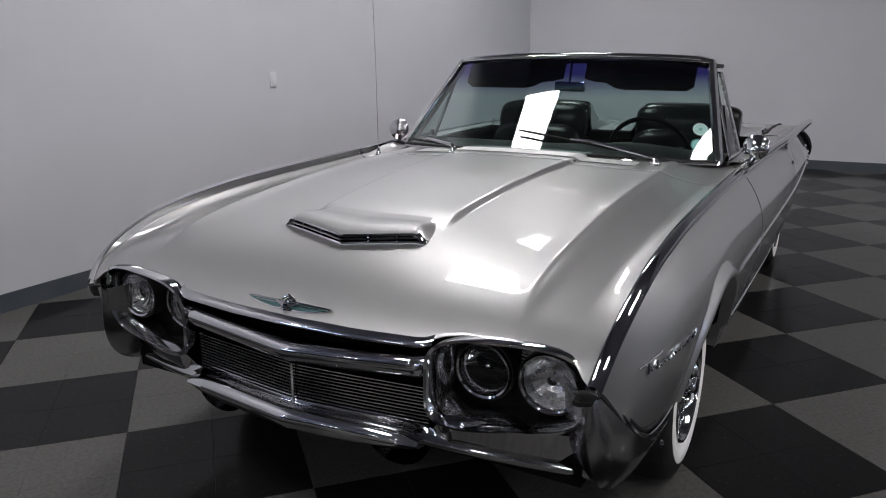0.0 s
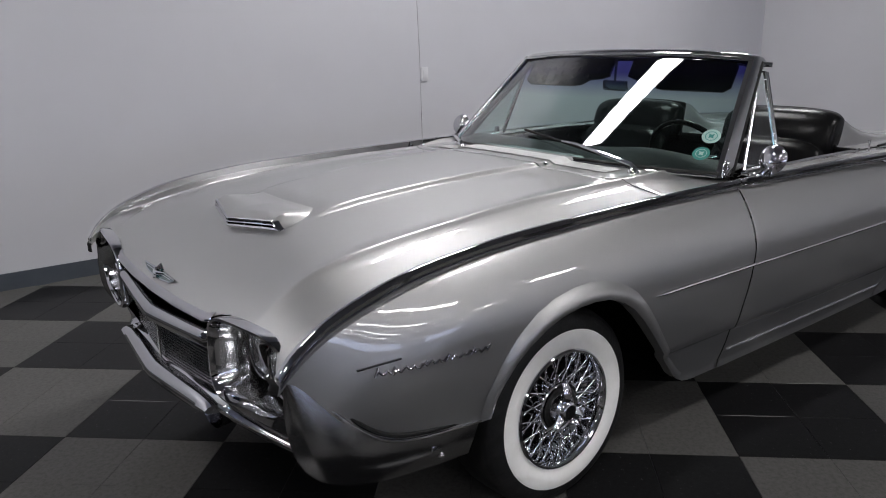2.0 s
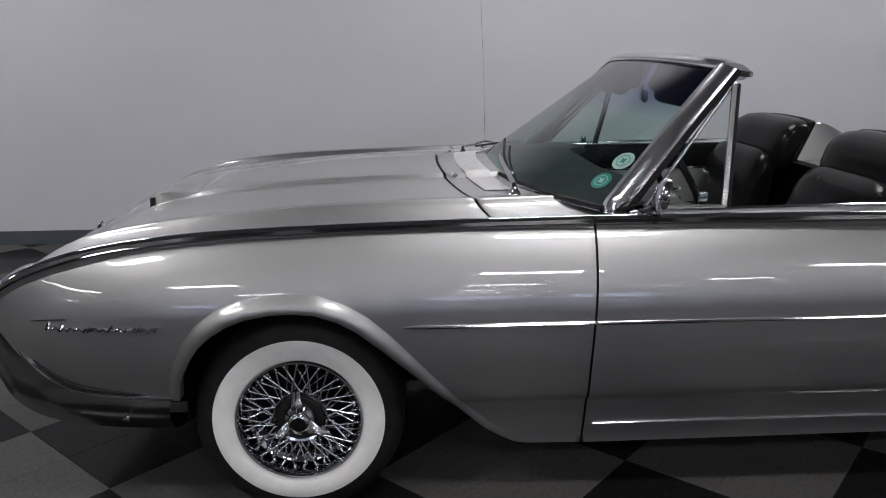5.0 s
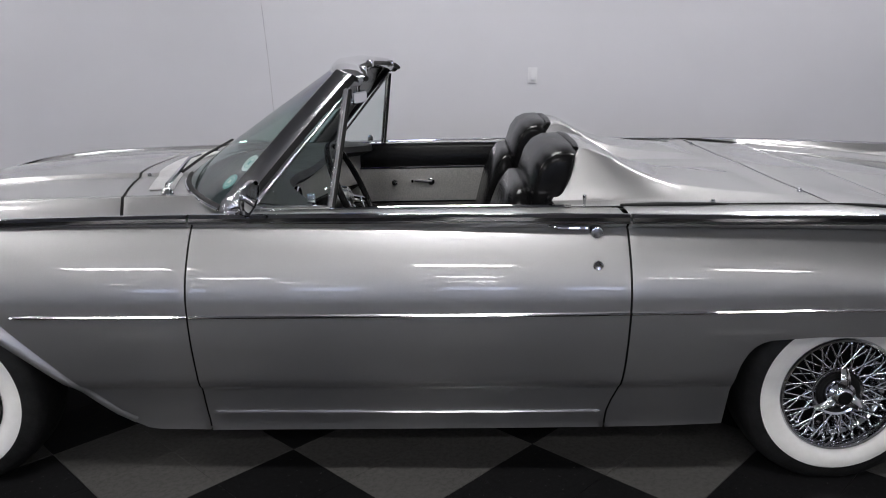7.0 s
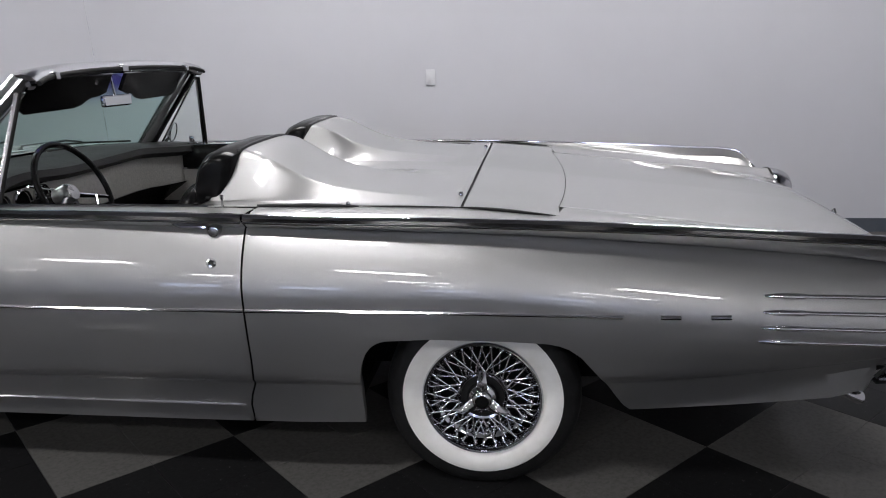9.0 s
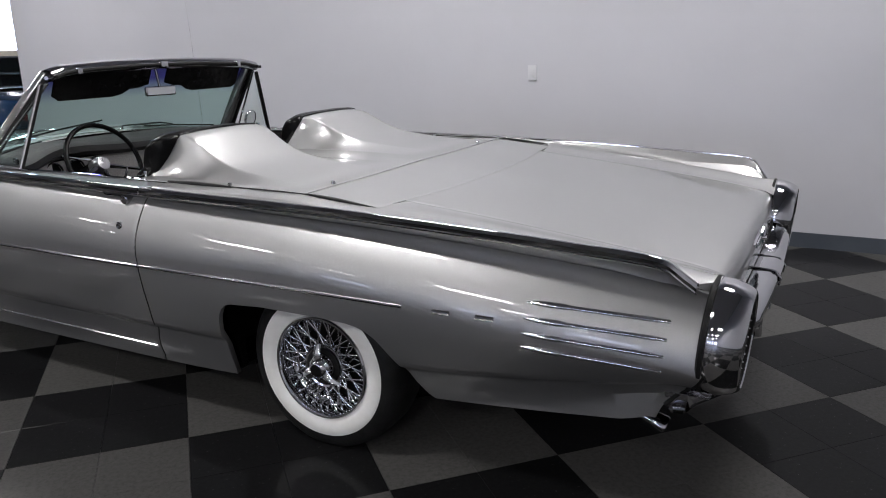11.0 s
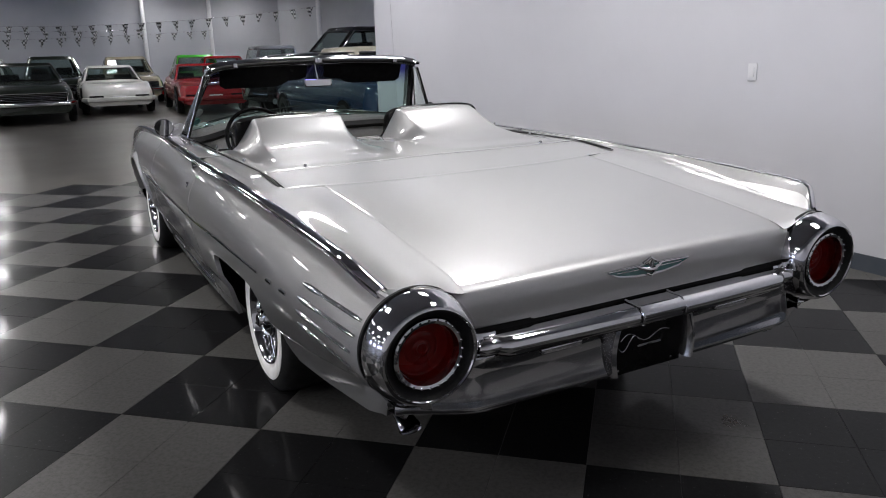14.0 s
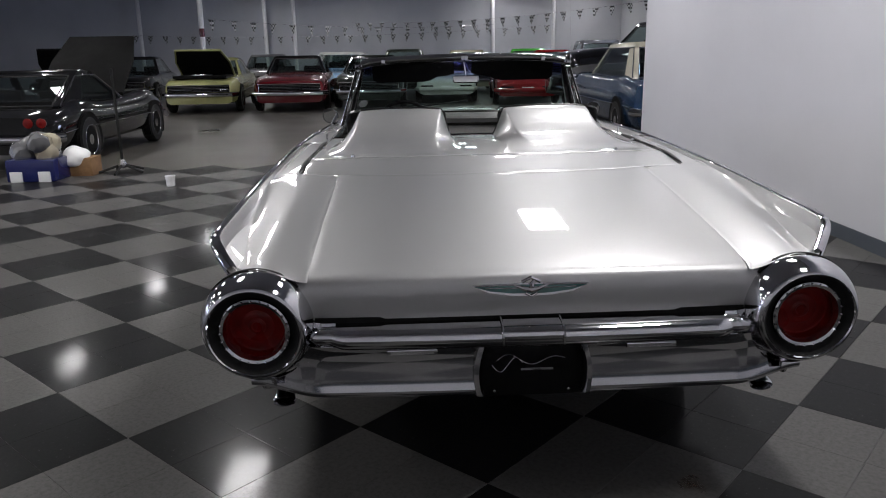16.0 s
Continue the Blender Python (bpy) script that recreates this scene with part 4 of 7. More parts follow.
    low = [(-0.900, 0.806, 0.640), (-0.906, 0.812, 0.580), (-0.910, 0.818, 0.520), (-0.905, 0.826, 0.455), (-0.882, 0.834, 0.395), (-0.835, 0.842, 0.345), (-0.76, 0.850, 0.318), (-0.64, 0.860, 0.304), (-0.51, 0.864, 0.298), (-0.385, 0.866, 0.296)]
    def spline(pts, n):
        ts = np.linspace(0, len(pts) - 1, len(pts))
        f = [pchip([(t, p[i]) for t, p in zip(ts, pts)]) for i in range(3)]
        return [tuple(g(t) for g in f) for t in np.linspace(0, len(pts) - 1, n)]
    rows = []
    for a, c in zip(spline(top, 80), spline(low, 80)):
        row = [(a[0] + 0.004, sg * (a[1] - 0.020), a[2] + 0.004)]
        for k in range(11):
            u = k / 10
            out = 0.11 * (Vector(a) - Vector(c)).length * math.sin(math.pi * u)
            row.append((a[0] + (c[0] - a[0]) * u - 0.7 * out, sg * (a[1] + (c[1] - a[1]) * u + 0.7 * out), a[2] + (c[2] - a[2]) * u))
        row.append((c[0] + 0.012, sg * (c[1] - 0.016), c[2] - 0.002))
        row.append((c[0] + 0.06, sg * (c[1] - 0.07), c[2] + 0.012))
        rows.append(row)
    rows = even(rows, 260)
    wing = loft(rows, "bumper_wing", WINGMETAL, label="chrome bumper end wrapping back to the wheel")
    # bright bead and dark joint along the top of the wing
    edge = [row[1] for row in rows]
    Build().tube([(x + 0.004, y + sg * 0.003, z + 0.002) for x, y, z in edge[4:]], 0.0045, 8).done("wing_bead", POSTMETAL, car)
    Build().tube([(x + 0.012, y - sg * 0.004, z + 0.012) for x, y, z in edge[4:]], 0.0065, 8).done("wing_joint", RUBBER, car)
    # bolt of the wing
    Build().lathe([(0.0, 0.010), (0.006, 0.009), (0.010, 0.004), (0.011, 0.0)], (-0.51, 0, 0.352), "y", 14).moved(Matrix.Translation((0, sg * 0.903, 0)) @ Matrix.Diagonal((1, sg, 1, 1))).done("bumper_bolt", CHROME, car)

# winged emblem on the nose
def emblem(half, tall):
    """Flat winged badge in its own plane: u across, v up."""
    wing = [(0.0, -0.55), (0.35, -0.50), (0.72, -0.28), (1.0, 0.12), (0.62, 0.22), (0.25, 0.24), (0.0, 0.22)]
    outline = [(half * u, tall * v) for u, v in wing]
    outline += [(-a, b) for a, b in outline[-2:0:-1]]
    frame_line = [(half * u * 1.03, tall * v * 1.15 + (tall * 0.10 if v > 0 else -tall * 0.12)) for u, v in wing]
    frame_line += [(-a, b) for a, b in frame_line[-2:0:-1]]
    return outline, frame_line


def place_emblem(at, normal, half, tall):
    """A badge whose face looks along a normal in the middle plane of the car."""
    outline, frame_line = emblem(half, tall)
    n = Vector(normal).normalized()
    v = Vector((-n.z, 0, n.x)) if n.x > 0 else Vector((n.z, 0, -n.x))
    u = v.cross(n)
    m = Matrix((( n.x, u.x, v.x, at[0]), (n.y, u.y, v.y, at[1]), (n.z, u.z, v.z, at[2]), (0, 0, 0, 1)))
    badge = Build().prism([(a, b) for a, b in frame_line], -0.006, 0.004, "x").moved(m).done("winged_emblem", CHROME, car, "chrome winged emblem with teal enamel", smooth=False)
    Build().prism(outline, 0.004, 0.0062, "x").moved(m).done("enamel", TEAL, badge, "teal enamel inlay", smooth=False)
    b = Build()
    b.tube([(0.006, -half * 0.30, tall * 0.18), (0.011, -half * 0.12, -tall * 0.12), (0.013, 0, -tall * 0.22), (0.011, half * 0.12, -tall * 0.12), (0.006, half * 0.30, tall * 0.18)], [0.003, 0.007, 0.009, 0.007, 0.003], 8)
    b.tube([(0.010, 0.0, -tall * 0.2), (0.014, half * 0.01, tall * 0.35), (0.012, half * 0.05, tall * 0.62)], [0.009, 0.007, 0.004], 8)
    b.tube([(0.008, -half * 0.16, tall * 0.45), (0.012, 0, tall * 0.85), (0.008, half * 0.16, tall * 0.45)], 0.005, 8)
    b.tube([(0.008, -half * 0.10, -tall * 0.5), (0.010, 0, -tall * 0.75), (0.008, half * 0.10, -tall * 0.5)], 0.004, 8)
    for s in (-1, 1):
        b.tube([(0.007, s * half * 0.22, tall * 0.24), (0.006, s * half * 0.98, tall * 0.20)], 0.0026, 6)
        b.tube([(0.007, s * half * 0.22, -tall * 0.05), (0.006, s * half * 0.80, -tall * 0.02)], 0.0016, 6)
    b.moved(m).done("emblem_bird", CHROME, badge)


place_emblem((-0.898, 0.03, 0.712), (-0.80, 0, 0.62), 0.140, 0.026)
place_emblem((4.2065, 0.0, 0.689), (0.985, 0, 0.12), 0.162, 0.034)

# hood scoop: chevron nose with slats
SC_Y = 0.022
SC_F = lambda y: -0.664 + 0.066 * (abs(y - SC_Y) / 0.262) ** 1.0
rows = []
for s in np.linspace(-1, 1, 41):
    y = SC_Y + 0.255 * s
    xf = SC_F(y)
    row = []
    e = 1 - smooth01((abs(s) - 0.84) / 0.16)
    tail = -0.42 + (xf + 0.11 + 0.42) * smooth01((abs(s) - 0.72) / 0.28)
    for k in range(14):
        u = k / 13
        x = xf + (tail - xf) * u
        z = hood_z(x, y) + 0.037 * e * (1 - smooth01((u - 0.10) / 0.90)) * (0.82 + 0.18 * smooth01(u / 0.2)) + 0.001 - 0.006 * u * u - 0.004 * (1 - e)
        row.append((x, y, z))
    nose = row[0]
    row.insert(0, (nose[0] - 0.004, y, nose[2] - 0.006))
    row.insert(0, (nose[0] + 0.010, y, nose[2] - 0.012))
    rows.append(row)
scoop = Build().grid(rows).done("hood_scoop", SILVER, car, "dummy air scoop with chevron grille")
b = Build()
rows = []
for s in np.linspace(-1, 1, 41):
    y = SC_Y + 0.251 * s
    xf = SC_F(y)
    z = hood_z(xf, y)
    rows.append([(xf + 0.012, y, z + 0.030 * (1 - smooth01((abs(s) - 0.86) / 0.14))), (xf + 0.012, y, z)])
b.grid(rows).done("scoop_mouth", UNDER, scoop, "dark scoop mouth", thick=0.002)
for lift in (0.003, 0.0155, 0.028):
    rows = []
    for s in np.linspace(-1, 1, 41):
        y = SC_Y + 0.255 * s
        xf = SC_F(y)
        z = hood_z(xf, y) + lift * (1 - smooth01((abs(s) - 0.88) / 0.12))
        t = 0.0045 if lift < 0.01 else 0.0028
        rows.append([(xf + 0.012, y, z + t), (xf - 0.004, y, z + t), (xf - 0.007, y, z), (xf - 0.004, y, z - t), (xf + 0.012, y, z - t)])
    Build().grid(rows).done("scoop_slat", CHROME, scoop)
for y in (SC_Y - 0.17, SC_Y - 0.085, SC_Y, SC_Y + 0.085, SC_Y + 0.17):
    Build().box(SC_F(y) - 0.003, SC_F(y) + 0.012, y - 0.003, y + 0.003, hood_z(SC_F(y), y), hood_z(SC_F(y), y) + 0.028).done("scoop_post", CHROME, scoop, smooth=False)

# radio antenna on the far fender
b = Build()
ax, ay = 0.72, 0.800
az = hood_z(ax, ay)
Build().lathe([(0.016, 0.0), (0.014, 0.008), (0.008, 0.020), (0.005, 0.035)], (ax, ay, az), "z", 14).done("antenna_base", CHROME, car)
Build().tube([(ax, ay, az + 0.03), (ax - 0.010, ay, az + 0.45), (ax - 0.030, ay + 0.002, az + 0.88)], [0.0016, 0.0011, 0.0008], 6).done("antenna", STEEL, car, "thin steel radio aerial")


# ---------------------------------------------------------------- tail
POD = (0.783, 0.599)
for sg in (-1, 1):
    # round tail lamp
    m = Matrix.Translation((4.170, sg * POD[0], POD[1])) @ Matrix.Rotation(radians(4.0), 4, "Y") @ Matrix.Diagonal((0.72, 1, 1, 1))
    Build().lathe([(0.154, -0.014), (0.1625, -0.006), (0.1625, 0.008), (0.154, 0.012)], (0, 0, 0), "x", 56).moved(m).done("lamp_seal", RUBBER, car, "black rubber ring")
    lamp = Build().lathe([(0.154, 0.0), (0.1600, 0.012), (0.1605, 0.040), (0.1580, 0.066), (0.1525, 0.092), (0.146, 0.114), (0.1395, 0.129), (0.1335, 0.137), (0.1290, 0.138), (0.126, 0.132)], (0, 0, 0), "x", 64).moved(m).done("tail_lamp", CHROME, car, "large round chrome tail lamp with a red lens")
    Build().lathe([(0.1265, 0.133), (0.116, 0.112), (0.099, 0.100)], (0, 0, 0), "x", 56).moved(m).done("lamp_recess", RUBBER, lamp, "black recess ring")
    Build().lathe([(0.101, 0.098), (0.100, 0.117), (0.095, 0.122), (0.087, 0.118), (0.082, 0.080)], (0, 0, 0), "x", 56).moved(m).done("lens_ring", CHROME, lamp)
    Build().lathe([(0.0825, 0.086), (0.081, 0.060), (0.078, 0.050), (0.072, 0.047), (0.066, 0.049), (0.048, 0.048), (0.044, 0.052), (0.026, 0.053), (0.022, 0.058), (0.016, 0.060), (0.013, 0.056), (0.0, 0.056)], (0, 0, 0), "x", 48).moved(m).done("red_lens", RED_LENS, lamp, "ribbed red lens")
    for k in range(24):
        a = 2 * math.pi * k / 24
        Build().tube([(0.112, 0.0940 * math.cos(a), 0.0940 * math.sin(a)), (0.121, 0.0955 * math.cos(a), 0.0955 * math.sin(a)), (0.126, 0.0965 * math.cos(a), 0.0965 * math.sin(a))], [0.003, 0.0042, 0.0020], 6).moved(m).done("ring_flute", CHROME, lamp)
    # dark joint along the cut end of the quarter panel, and the chrome skirt behind it
    line = []
    for z in np.linspace(0.385, 0.735, 30):
        xe = 4.192 + tail_cut(z)
        line.append((xe, side_h(xe, z), z))
    Build().tube([(x + 0.003, sg * (h - 0.007), z) for x, h, z in line], 0.0085, 8).done("quarter_seal", RUBBER, car, "black rubber joint")
    rows = []
    for x, h, z in line[:20]:
        lean = smooth01((0.56 - z) / 0.12)
        rows.append([(x + 0.004, sg * (h - 0.006), z), (x + 0.016, sg * (h - 0.006), z), (x + 0.036, sg * (h - 0.016 - 0.01 * lean), z + 0.004), (4.205 - 0.02 * lean, sg * (h - 0.05 - 0.03 * lean), z + 0.012)])
    loft(rows, "bumper_end_skirt", CHROME, label="chrome skirt below the tail lamp", thick=0.002)
    # collar and tooth below the lamp
    b = Build()
    rows = []
    for k in range(15):
        a = radians(240 + 108 * k / 14)
        rows.append([(4.085 + 0.10 * v, sg * (POD[0] - 0.163 * math.cos(a) * (1 - 0.04 * v)), POD[1] - 0.012 + 0.163 * math.sin(a) * (1 + 0.02 * v)) for v in (0, 0.5, 1)])
    b.grid(rows).done("lamp_collar", CHROME, car, thick=0.003)
    rows = []
    for k in range(9):
        u = k / 8
        z = 0.440 - 0.085 * u
        x0, x1 = 4.060 + 0.020 * u, 4.140 - 0.030 * u
        yc, w = 0.795 + 0.002 * u, 0.042 * (1 - 0.72 * u)
        rows.append([(x0, sg * (yc - w), z), (x1, sg * (yc - w * 0.7), z), (x1 + 0.006, sg * yc, z), (x1, sg * (yc + w * 0.7), z), (x0, sg * (yc + w), z)])
    loft(rows, "bumper_tooth", CHROME, closed=True, caps=True)
    # exhaust tip
    m2 = Matrix.Translation((4.015, sg * 0.758, 0.305)) @ Matrix.Rotation(radians(22), 4, "Y")
    Build().lathe([(0.022, -0.03), (0.023, 0.0), (0.029, 0.045), (0.027, 0.050), (0.023, 0.04), (0.020, -0.03)], (0, 0, 0), "x", 24).moved(m2 @ Matrix.Diagonal((1, 1.25, 0.75, 1))).done("exhaust_tip", CHROME, car, "flattened chrome exhaust tip")
    # ribbed bullet end of the bumper bar
    Build().lathe([(0.0, 0.0), (0.012, 0.004), (0.022, 0.018), (0.024, 0.05), (0.018, 0.10)], (0, 0, 0), "y", 20).moved(Matrix.Translation((4.236, sg * 0.632, 0.566)) @ Matrix.Diagonal((1, -sg, 1, 1))).done("bumper_bullet", CHROME, car)

# bumper: rounded upper bar with a filler flap, recessed lower face
def bar_row(y, x, zt, zb):
    zc, r = (zt + zb) / 2, (zt - zb) / 2
    return [(x - 0.06, y, zt + 0.002)] + [(x + 0.036 * math.cos(a), y, zc + r * math.sin(a)) for a in np.linspace(math.pi / 2, -math.pi / 2, 11)] + [(x - 0.05, y, zb - 0.002)]


rows = []
for y in np.linspace(-0.60, 0.60, 63):
    e = 1 - smooth01((abs(y) - 0.53) / 0.07)
    bow = 4.232 + 0.018 * (1 - (y / 0.62) ** 2)
    rows.append(bar_row(y, bow - 0.022 * (1 - e), 0.592, 0.527 + 0.012 * (1 - e)))
loft(rows, "rear_bumper_bar", CHROME, label="rounded chrome rear bumper bar")
rows = []
for y in np.linspace(-0.086, 0.080, 15):
    bow = 4.232 + 0.018 * (1 - (y / 0.62) ** 2) + 0.004
    rows.append(bar_row(y, bow, 0.595, 0.540))
loft(rows, "filler_flap", CHROME, label="hinged chrome flap in the bumper")
for y in (-0.088, 0.082):
    Build().tube([(4.20, y, 0.598), (4.272, y, 0.592), (4.292, y, 0.566), (4.286, y, 0.540)], 0.004, 6).done("flap_rib", CHROME, car)
for sg in (-1, 1):
    rows = []
    for h in np.linspace(0.150, 0.835, 41):
        bow = 4.222 + 0.012 * (1 - (h / 0.62) ** 2) - 0.075 * smooth01((h - 0.60) / 0.25)
        zb = 0.372 + 0.012 * smooth01((h - 0.6) / 0.25)
        rows.append([(bow - 0.07, sg * h, 0.535), (bow + 0.004, sg * h, 0.531), (bow - 0.008, sg * h, 0.512), (bow - 0.014, sg * h, 0.492), (bow - 0.014, sg * h, 0.470), (bow - 0.013, sg * h, 0.446), (bow - 0.0105, sg * h, 0.424), (bow - 0.008, sg * h, zb + 0.028), (bow - 0.004, sg * h, zb + 0.013), (bow - 0.003, sg * h, zb + 0.004), (bow - 0.008, sg * h, zb - 0.004), (bow - 0.06, sg * h, zb - 0.006)])
    loft(rows, "rear_bumper_pan", CHROME, label="lower chrome bumper face")
    # chrome cheek between the bar and the tail lamp
    rows = [[(4.216 - 0.060 * smooth01((h - 0.585) / 0.12) + 0.010 * math.sin(math.pi * v), sg * h, 0.600 - 0.080 * v) for v in np.linspace(0, 1, 9)] for h in np.linspace(0.560, 0.705, 17)]
    loft(rows, "bumper_cheek", CHROME, thick=0.002)
    rows = []
    for k in range(9):
        u = k / 8
        z = 0.525 - 0.155 * u
        y = 0.140 + 0.010 * u + 0.012 * math.sin(math.pi * u)
        rows.append([(4.16, sg * (y - 0.010), z), (4.238, sg * (y - 0.008), z), (4.250, sg * y, z), (4.244, sg * (y + 0.014), z), (4.20, sg * (y + 0.018), z)])
    loft(rows, "plate_guard", CHROME)
    # slot in the lower face
    x = 4.226
    Build().box(x - 0.012, x + 0.006, sg * 0.345 - 0.072, sg * 0.345 + 0.072, 0.500, 0.516, 0.002).done("lamp_slot_frame", CHROME, car)
    Build().box(x + 0.004, x + 0.0075, sg * 0.345 - 0.062, sg * 0.345 + 0.062, 0.503, 0.513).done("reverse_lamp", REFLECTOR, car, smooth=False)
Build().box(3.95, 4.20, -0.62, 0.62, 0.40, 0.61).done("rear_crossmember", UNDER, car, smooth=False)
Build().box(4.170, 4.199, -0.635, 0.635, 0.592, 0.604).done("lid_gap", RUBBER, car, smooth=False)
# dealer plate: black with two loops and a row of short marks, no lettering
plate = Build().box(4.196, 4.201, -0.150, 0.150, 0.350, 0.512, 0.004).done("number_plate", VINYL, car, "black show plate with a faint grey scroll")
b = Build()
b.tube([(4.202, -0.10 + 0.20 * t, 0.462 + 0.020 * math.sin(t * 9.0) * (1 - 0.6 * t)) for t in np.linspace(0, 1, 40)], 0.0012, 5)
b.tube([(4.202, -0.115 + 0.09 * t, 0.448 - 0.022 * math.sin(t * 6.0)) for t in np.linspace(0, 1, 24)], 0.0012, 5)
b.done("scroll", STEEL, plate)
Build().box(4.2005, 4.203, -0.03, 0.065, 0.430, 0.436).done("mark_bar", STEEL, plate, smooth=False)
for y in (-0.11, 0.11):
    Build().lathe([(0.0, 0.004), (0.004, 0.003), (0.005, 0.0)], (4.201, y, 0.366), "x", 10).done("plate_screw", CHROME, plate)

# floor pan, wheel houses, dark innards
Build().box(0.62, 2.45, -0.80, 0.80, 0.20, 0.24).done("floor_pan", UNDER, car, smooth=False)
Build().box(3.36, 4.00, -0.74, 0.74, 0.36, 0.70).done("boot_box", UNDER, car, smooth=False)
Build().box(2.55, 3.3, -0.60, 0.60, 0.26, 0.80).done("rear_axle_housing", UNDER, car, smooth=False)
for sg in (-1, 1):
    for xc, r, x0, x1 in ((0.0, 0.40, -0.37, 0.62), (AXLE_R, 0.42, 2.50, 3.34)):
        rows = []
        for k in range(21):
            a = math.pi * k / 20
            x = xc + r * math.cos(a) * (1.05 if xc else (1.4 if math.cos(a) > 0 else 0.88))
            z = 0.30 + 0.42 * math.sin(a) ** 0.6
            rows.append([(x, sg * 0.60, z), (x, sg * 0.845, z)])
        b = Build().grid(rows)
        inner = [r0[0] for r0 in rows]
        b.add(inner, [list(range(len(inner)))])
        b.done("wheel_house", UNDER, car, smooth=False, thick=0.002)
    # rocker inner face
    Build().box(0.63, 2.49, sg * 0.825 - 0.015, sg * 0.825 + 0.015, 0.215, 0.34).done("rocker", UNDER, car, smooth=False)


# ---------------------------------------------------------------- wheels
def wheel(x, sg):
    base = 0.306
    cy = sg * (0.760 if x > 1 else 0.778)
    x = x if x > 1 else -0.014
    w = new("wheel")
    w.parent = car
    w.matrix_parent_inverse = car.matrix_basis.inverted()
    w["label"] = "chrome wire wheel with a wide whitewall tyre"
    w["hub_x"], w["hub_y"] = x, cy
    m = Matrix.Translation((x, cy, base)) @ Matrix.Diagonal((1, sg, 1, 1))
    def fit(ob):
        ob.matrix_parent_inverse = Matrix.Identity(4)
        ob.matrix_basis = Matrix.Identity(4)
        return ob
    def part(b, name, mat, label="", smooth=True, sharp=35):
        b.moved(m)
        b.v = [(px, py, max(pz, 0.0015)) for px, py, pz in b.v]
        ob = b.done(name, mat, None, label, smooth, sharp)
        ob.parent = w
        ob.matrix_parent_inverse = Matrix.Identity(4)
        return ob
    part(Build().lathe([(0.175, -0.095), (0.235, -0.105), (0.285, -0.100), (0.308, -0.085), (0.316, -0.055), (0.3175, 0.0), (0.316, 0.055), (0.308, 0.085), (0.294, 0.098), (0.275, 0.106), (0.256, 0.1095)], (0, 0, 0), "y", 72), "tyre", TYRE)
    part(Build().lathe([(0.256, 0.1095), (0.2525, 0.1115), (0.227, 0.1125), (0.206, 0.109), (0.1905, 0.100)], (0, 0, 0), "y", 72), "whitewall", WHITEWALL, "clean white sidewall band")
    part(Build().lathe([(0.192, 0.098), (0.193, 0.106), (0.189, 0.111), (0.183, 0.110), (0.178, 0.102), (0.173, 0.080), (0.166, 0.060), (0.160, 0.045), (0.150, 0.0), (0.150, -0.06)], (0, 0, 0), "y", 64), "rim", CHROME)
    part(Build().lathe([(0.150, 0.02), (0.120, 0.0), (0.05, 0.0), (0.0, 0.0)], (0, 0, 0), "y", 32), "wheel_disc", UNDER)
    part(Build().lathe([(0.164, 0.058), (0.150, 0.050), (0.138, 0.030), (0.134, 0.024)], (0, 0, 0), "y", 48), "rim_dish", CHROME)
    part(Build().lathe([(0.082, 0.030), (0.086, 0.060), (0.084, 0.080), (0.078, 0.088), (0.072, 0.086), (0.066, 0.084), (0.052, 0.084), (0.048, 0.098), (0.044, 0.110), (0.034, 0.116), (0.030, 0.126), (0.024, 0.130), (0.0, 0.131)], (0, 0, 0), "y", 40), "hub", CHROME)
    part(Build().lathe([(0.022, 0.1315), (0.020, 0.133), (0.0, 0.1335)], (0, 0, 0), "y", 24), "hub_medallion", VINYL)
    part(Build().lathe([(0.0700, 0.0880), (0.067, 0.0900), (0.056, 0.0905), (0.050, 0.0885)], (0, 0, 0), "y", 40), "hub_recess", RUBBER, "dark ring round the hub")
    for k in range(3):
        a = radians(90 + 120 * k + (0 if x > 1 else 3))
        rows = []
        for j in range(9):
            u = j / 8
            r = 0.026 + 0.066 * u
            wd = 0.021 * (1 - 0.5 * u)
            yy = 0.118 - 0.010 * u + 0.012 * math.sin(math.pi * u)
            rows.append([(r * math.cos(a) + s * wd * -math.sin(a), yy + (0.006 if s == 0 else 0.0) - abs(s) * 0.004, r * math.sin(a) + s * wd * math.cos(a)) for s in (-1, -0.5, 0, 0.5, 1)])
        part(Build().grid(rows), "spinner_ear", SPOKE)
    # bright spoke heads round the hub
    for k in range(32):
        a = 2 * math.pi * k / 32
        r = 0.088 + (0.010 if k % 2 else 0.0)
        part(Build().lathe([(0.0055, 0.0), (0.0045, 0.005), (0.0, 0.007)], (r * math.cos(a), 0.076, r * math.sin(a)), "y", 8), "spoke_head", SPOKE)
    # crossed wire spokes in two rows
    outer = Build().tube([(0.080, 0.080, 0.0), (0.170, 0.080, 0.052)], 0.0033, 5, False)
    outer.tube([(0.154, 0.080, 0.0435), (0.166, 0.080, 0.0505)], 0.0050, 5)
    inner = Build().tube([(0.080, 0.050, 0.0), (0.160, 0.064, -0.060)], 0.0030, 5, False)
    meshes = []
    for b in (outer, inner):
        b.clean()
        me = bpy.data.meshes.new("spoke")
        me.from_pydata(b.v, [], b.f)
        me.materials.append(SPOKE)
        me.shade_smooth()
        meshes.append(me)
        flipped = bpy.data.meshes.new("spoke")
        flipped.from_pydata([(p[0], p[1], -p[2]) for p in b.v], [], b.f)
        flipped.materials.append(SPOKE)
        flipped.shade_smooth()
        meshes.append(flipped)
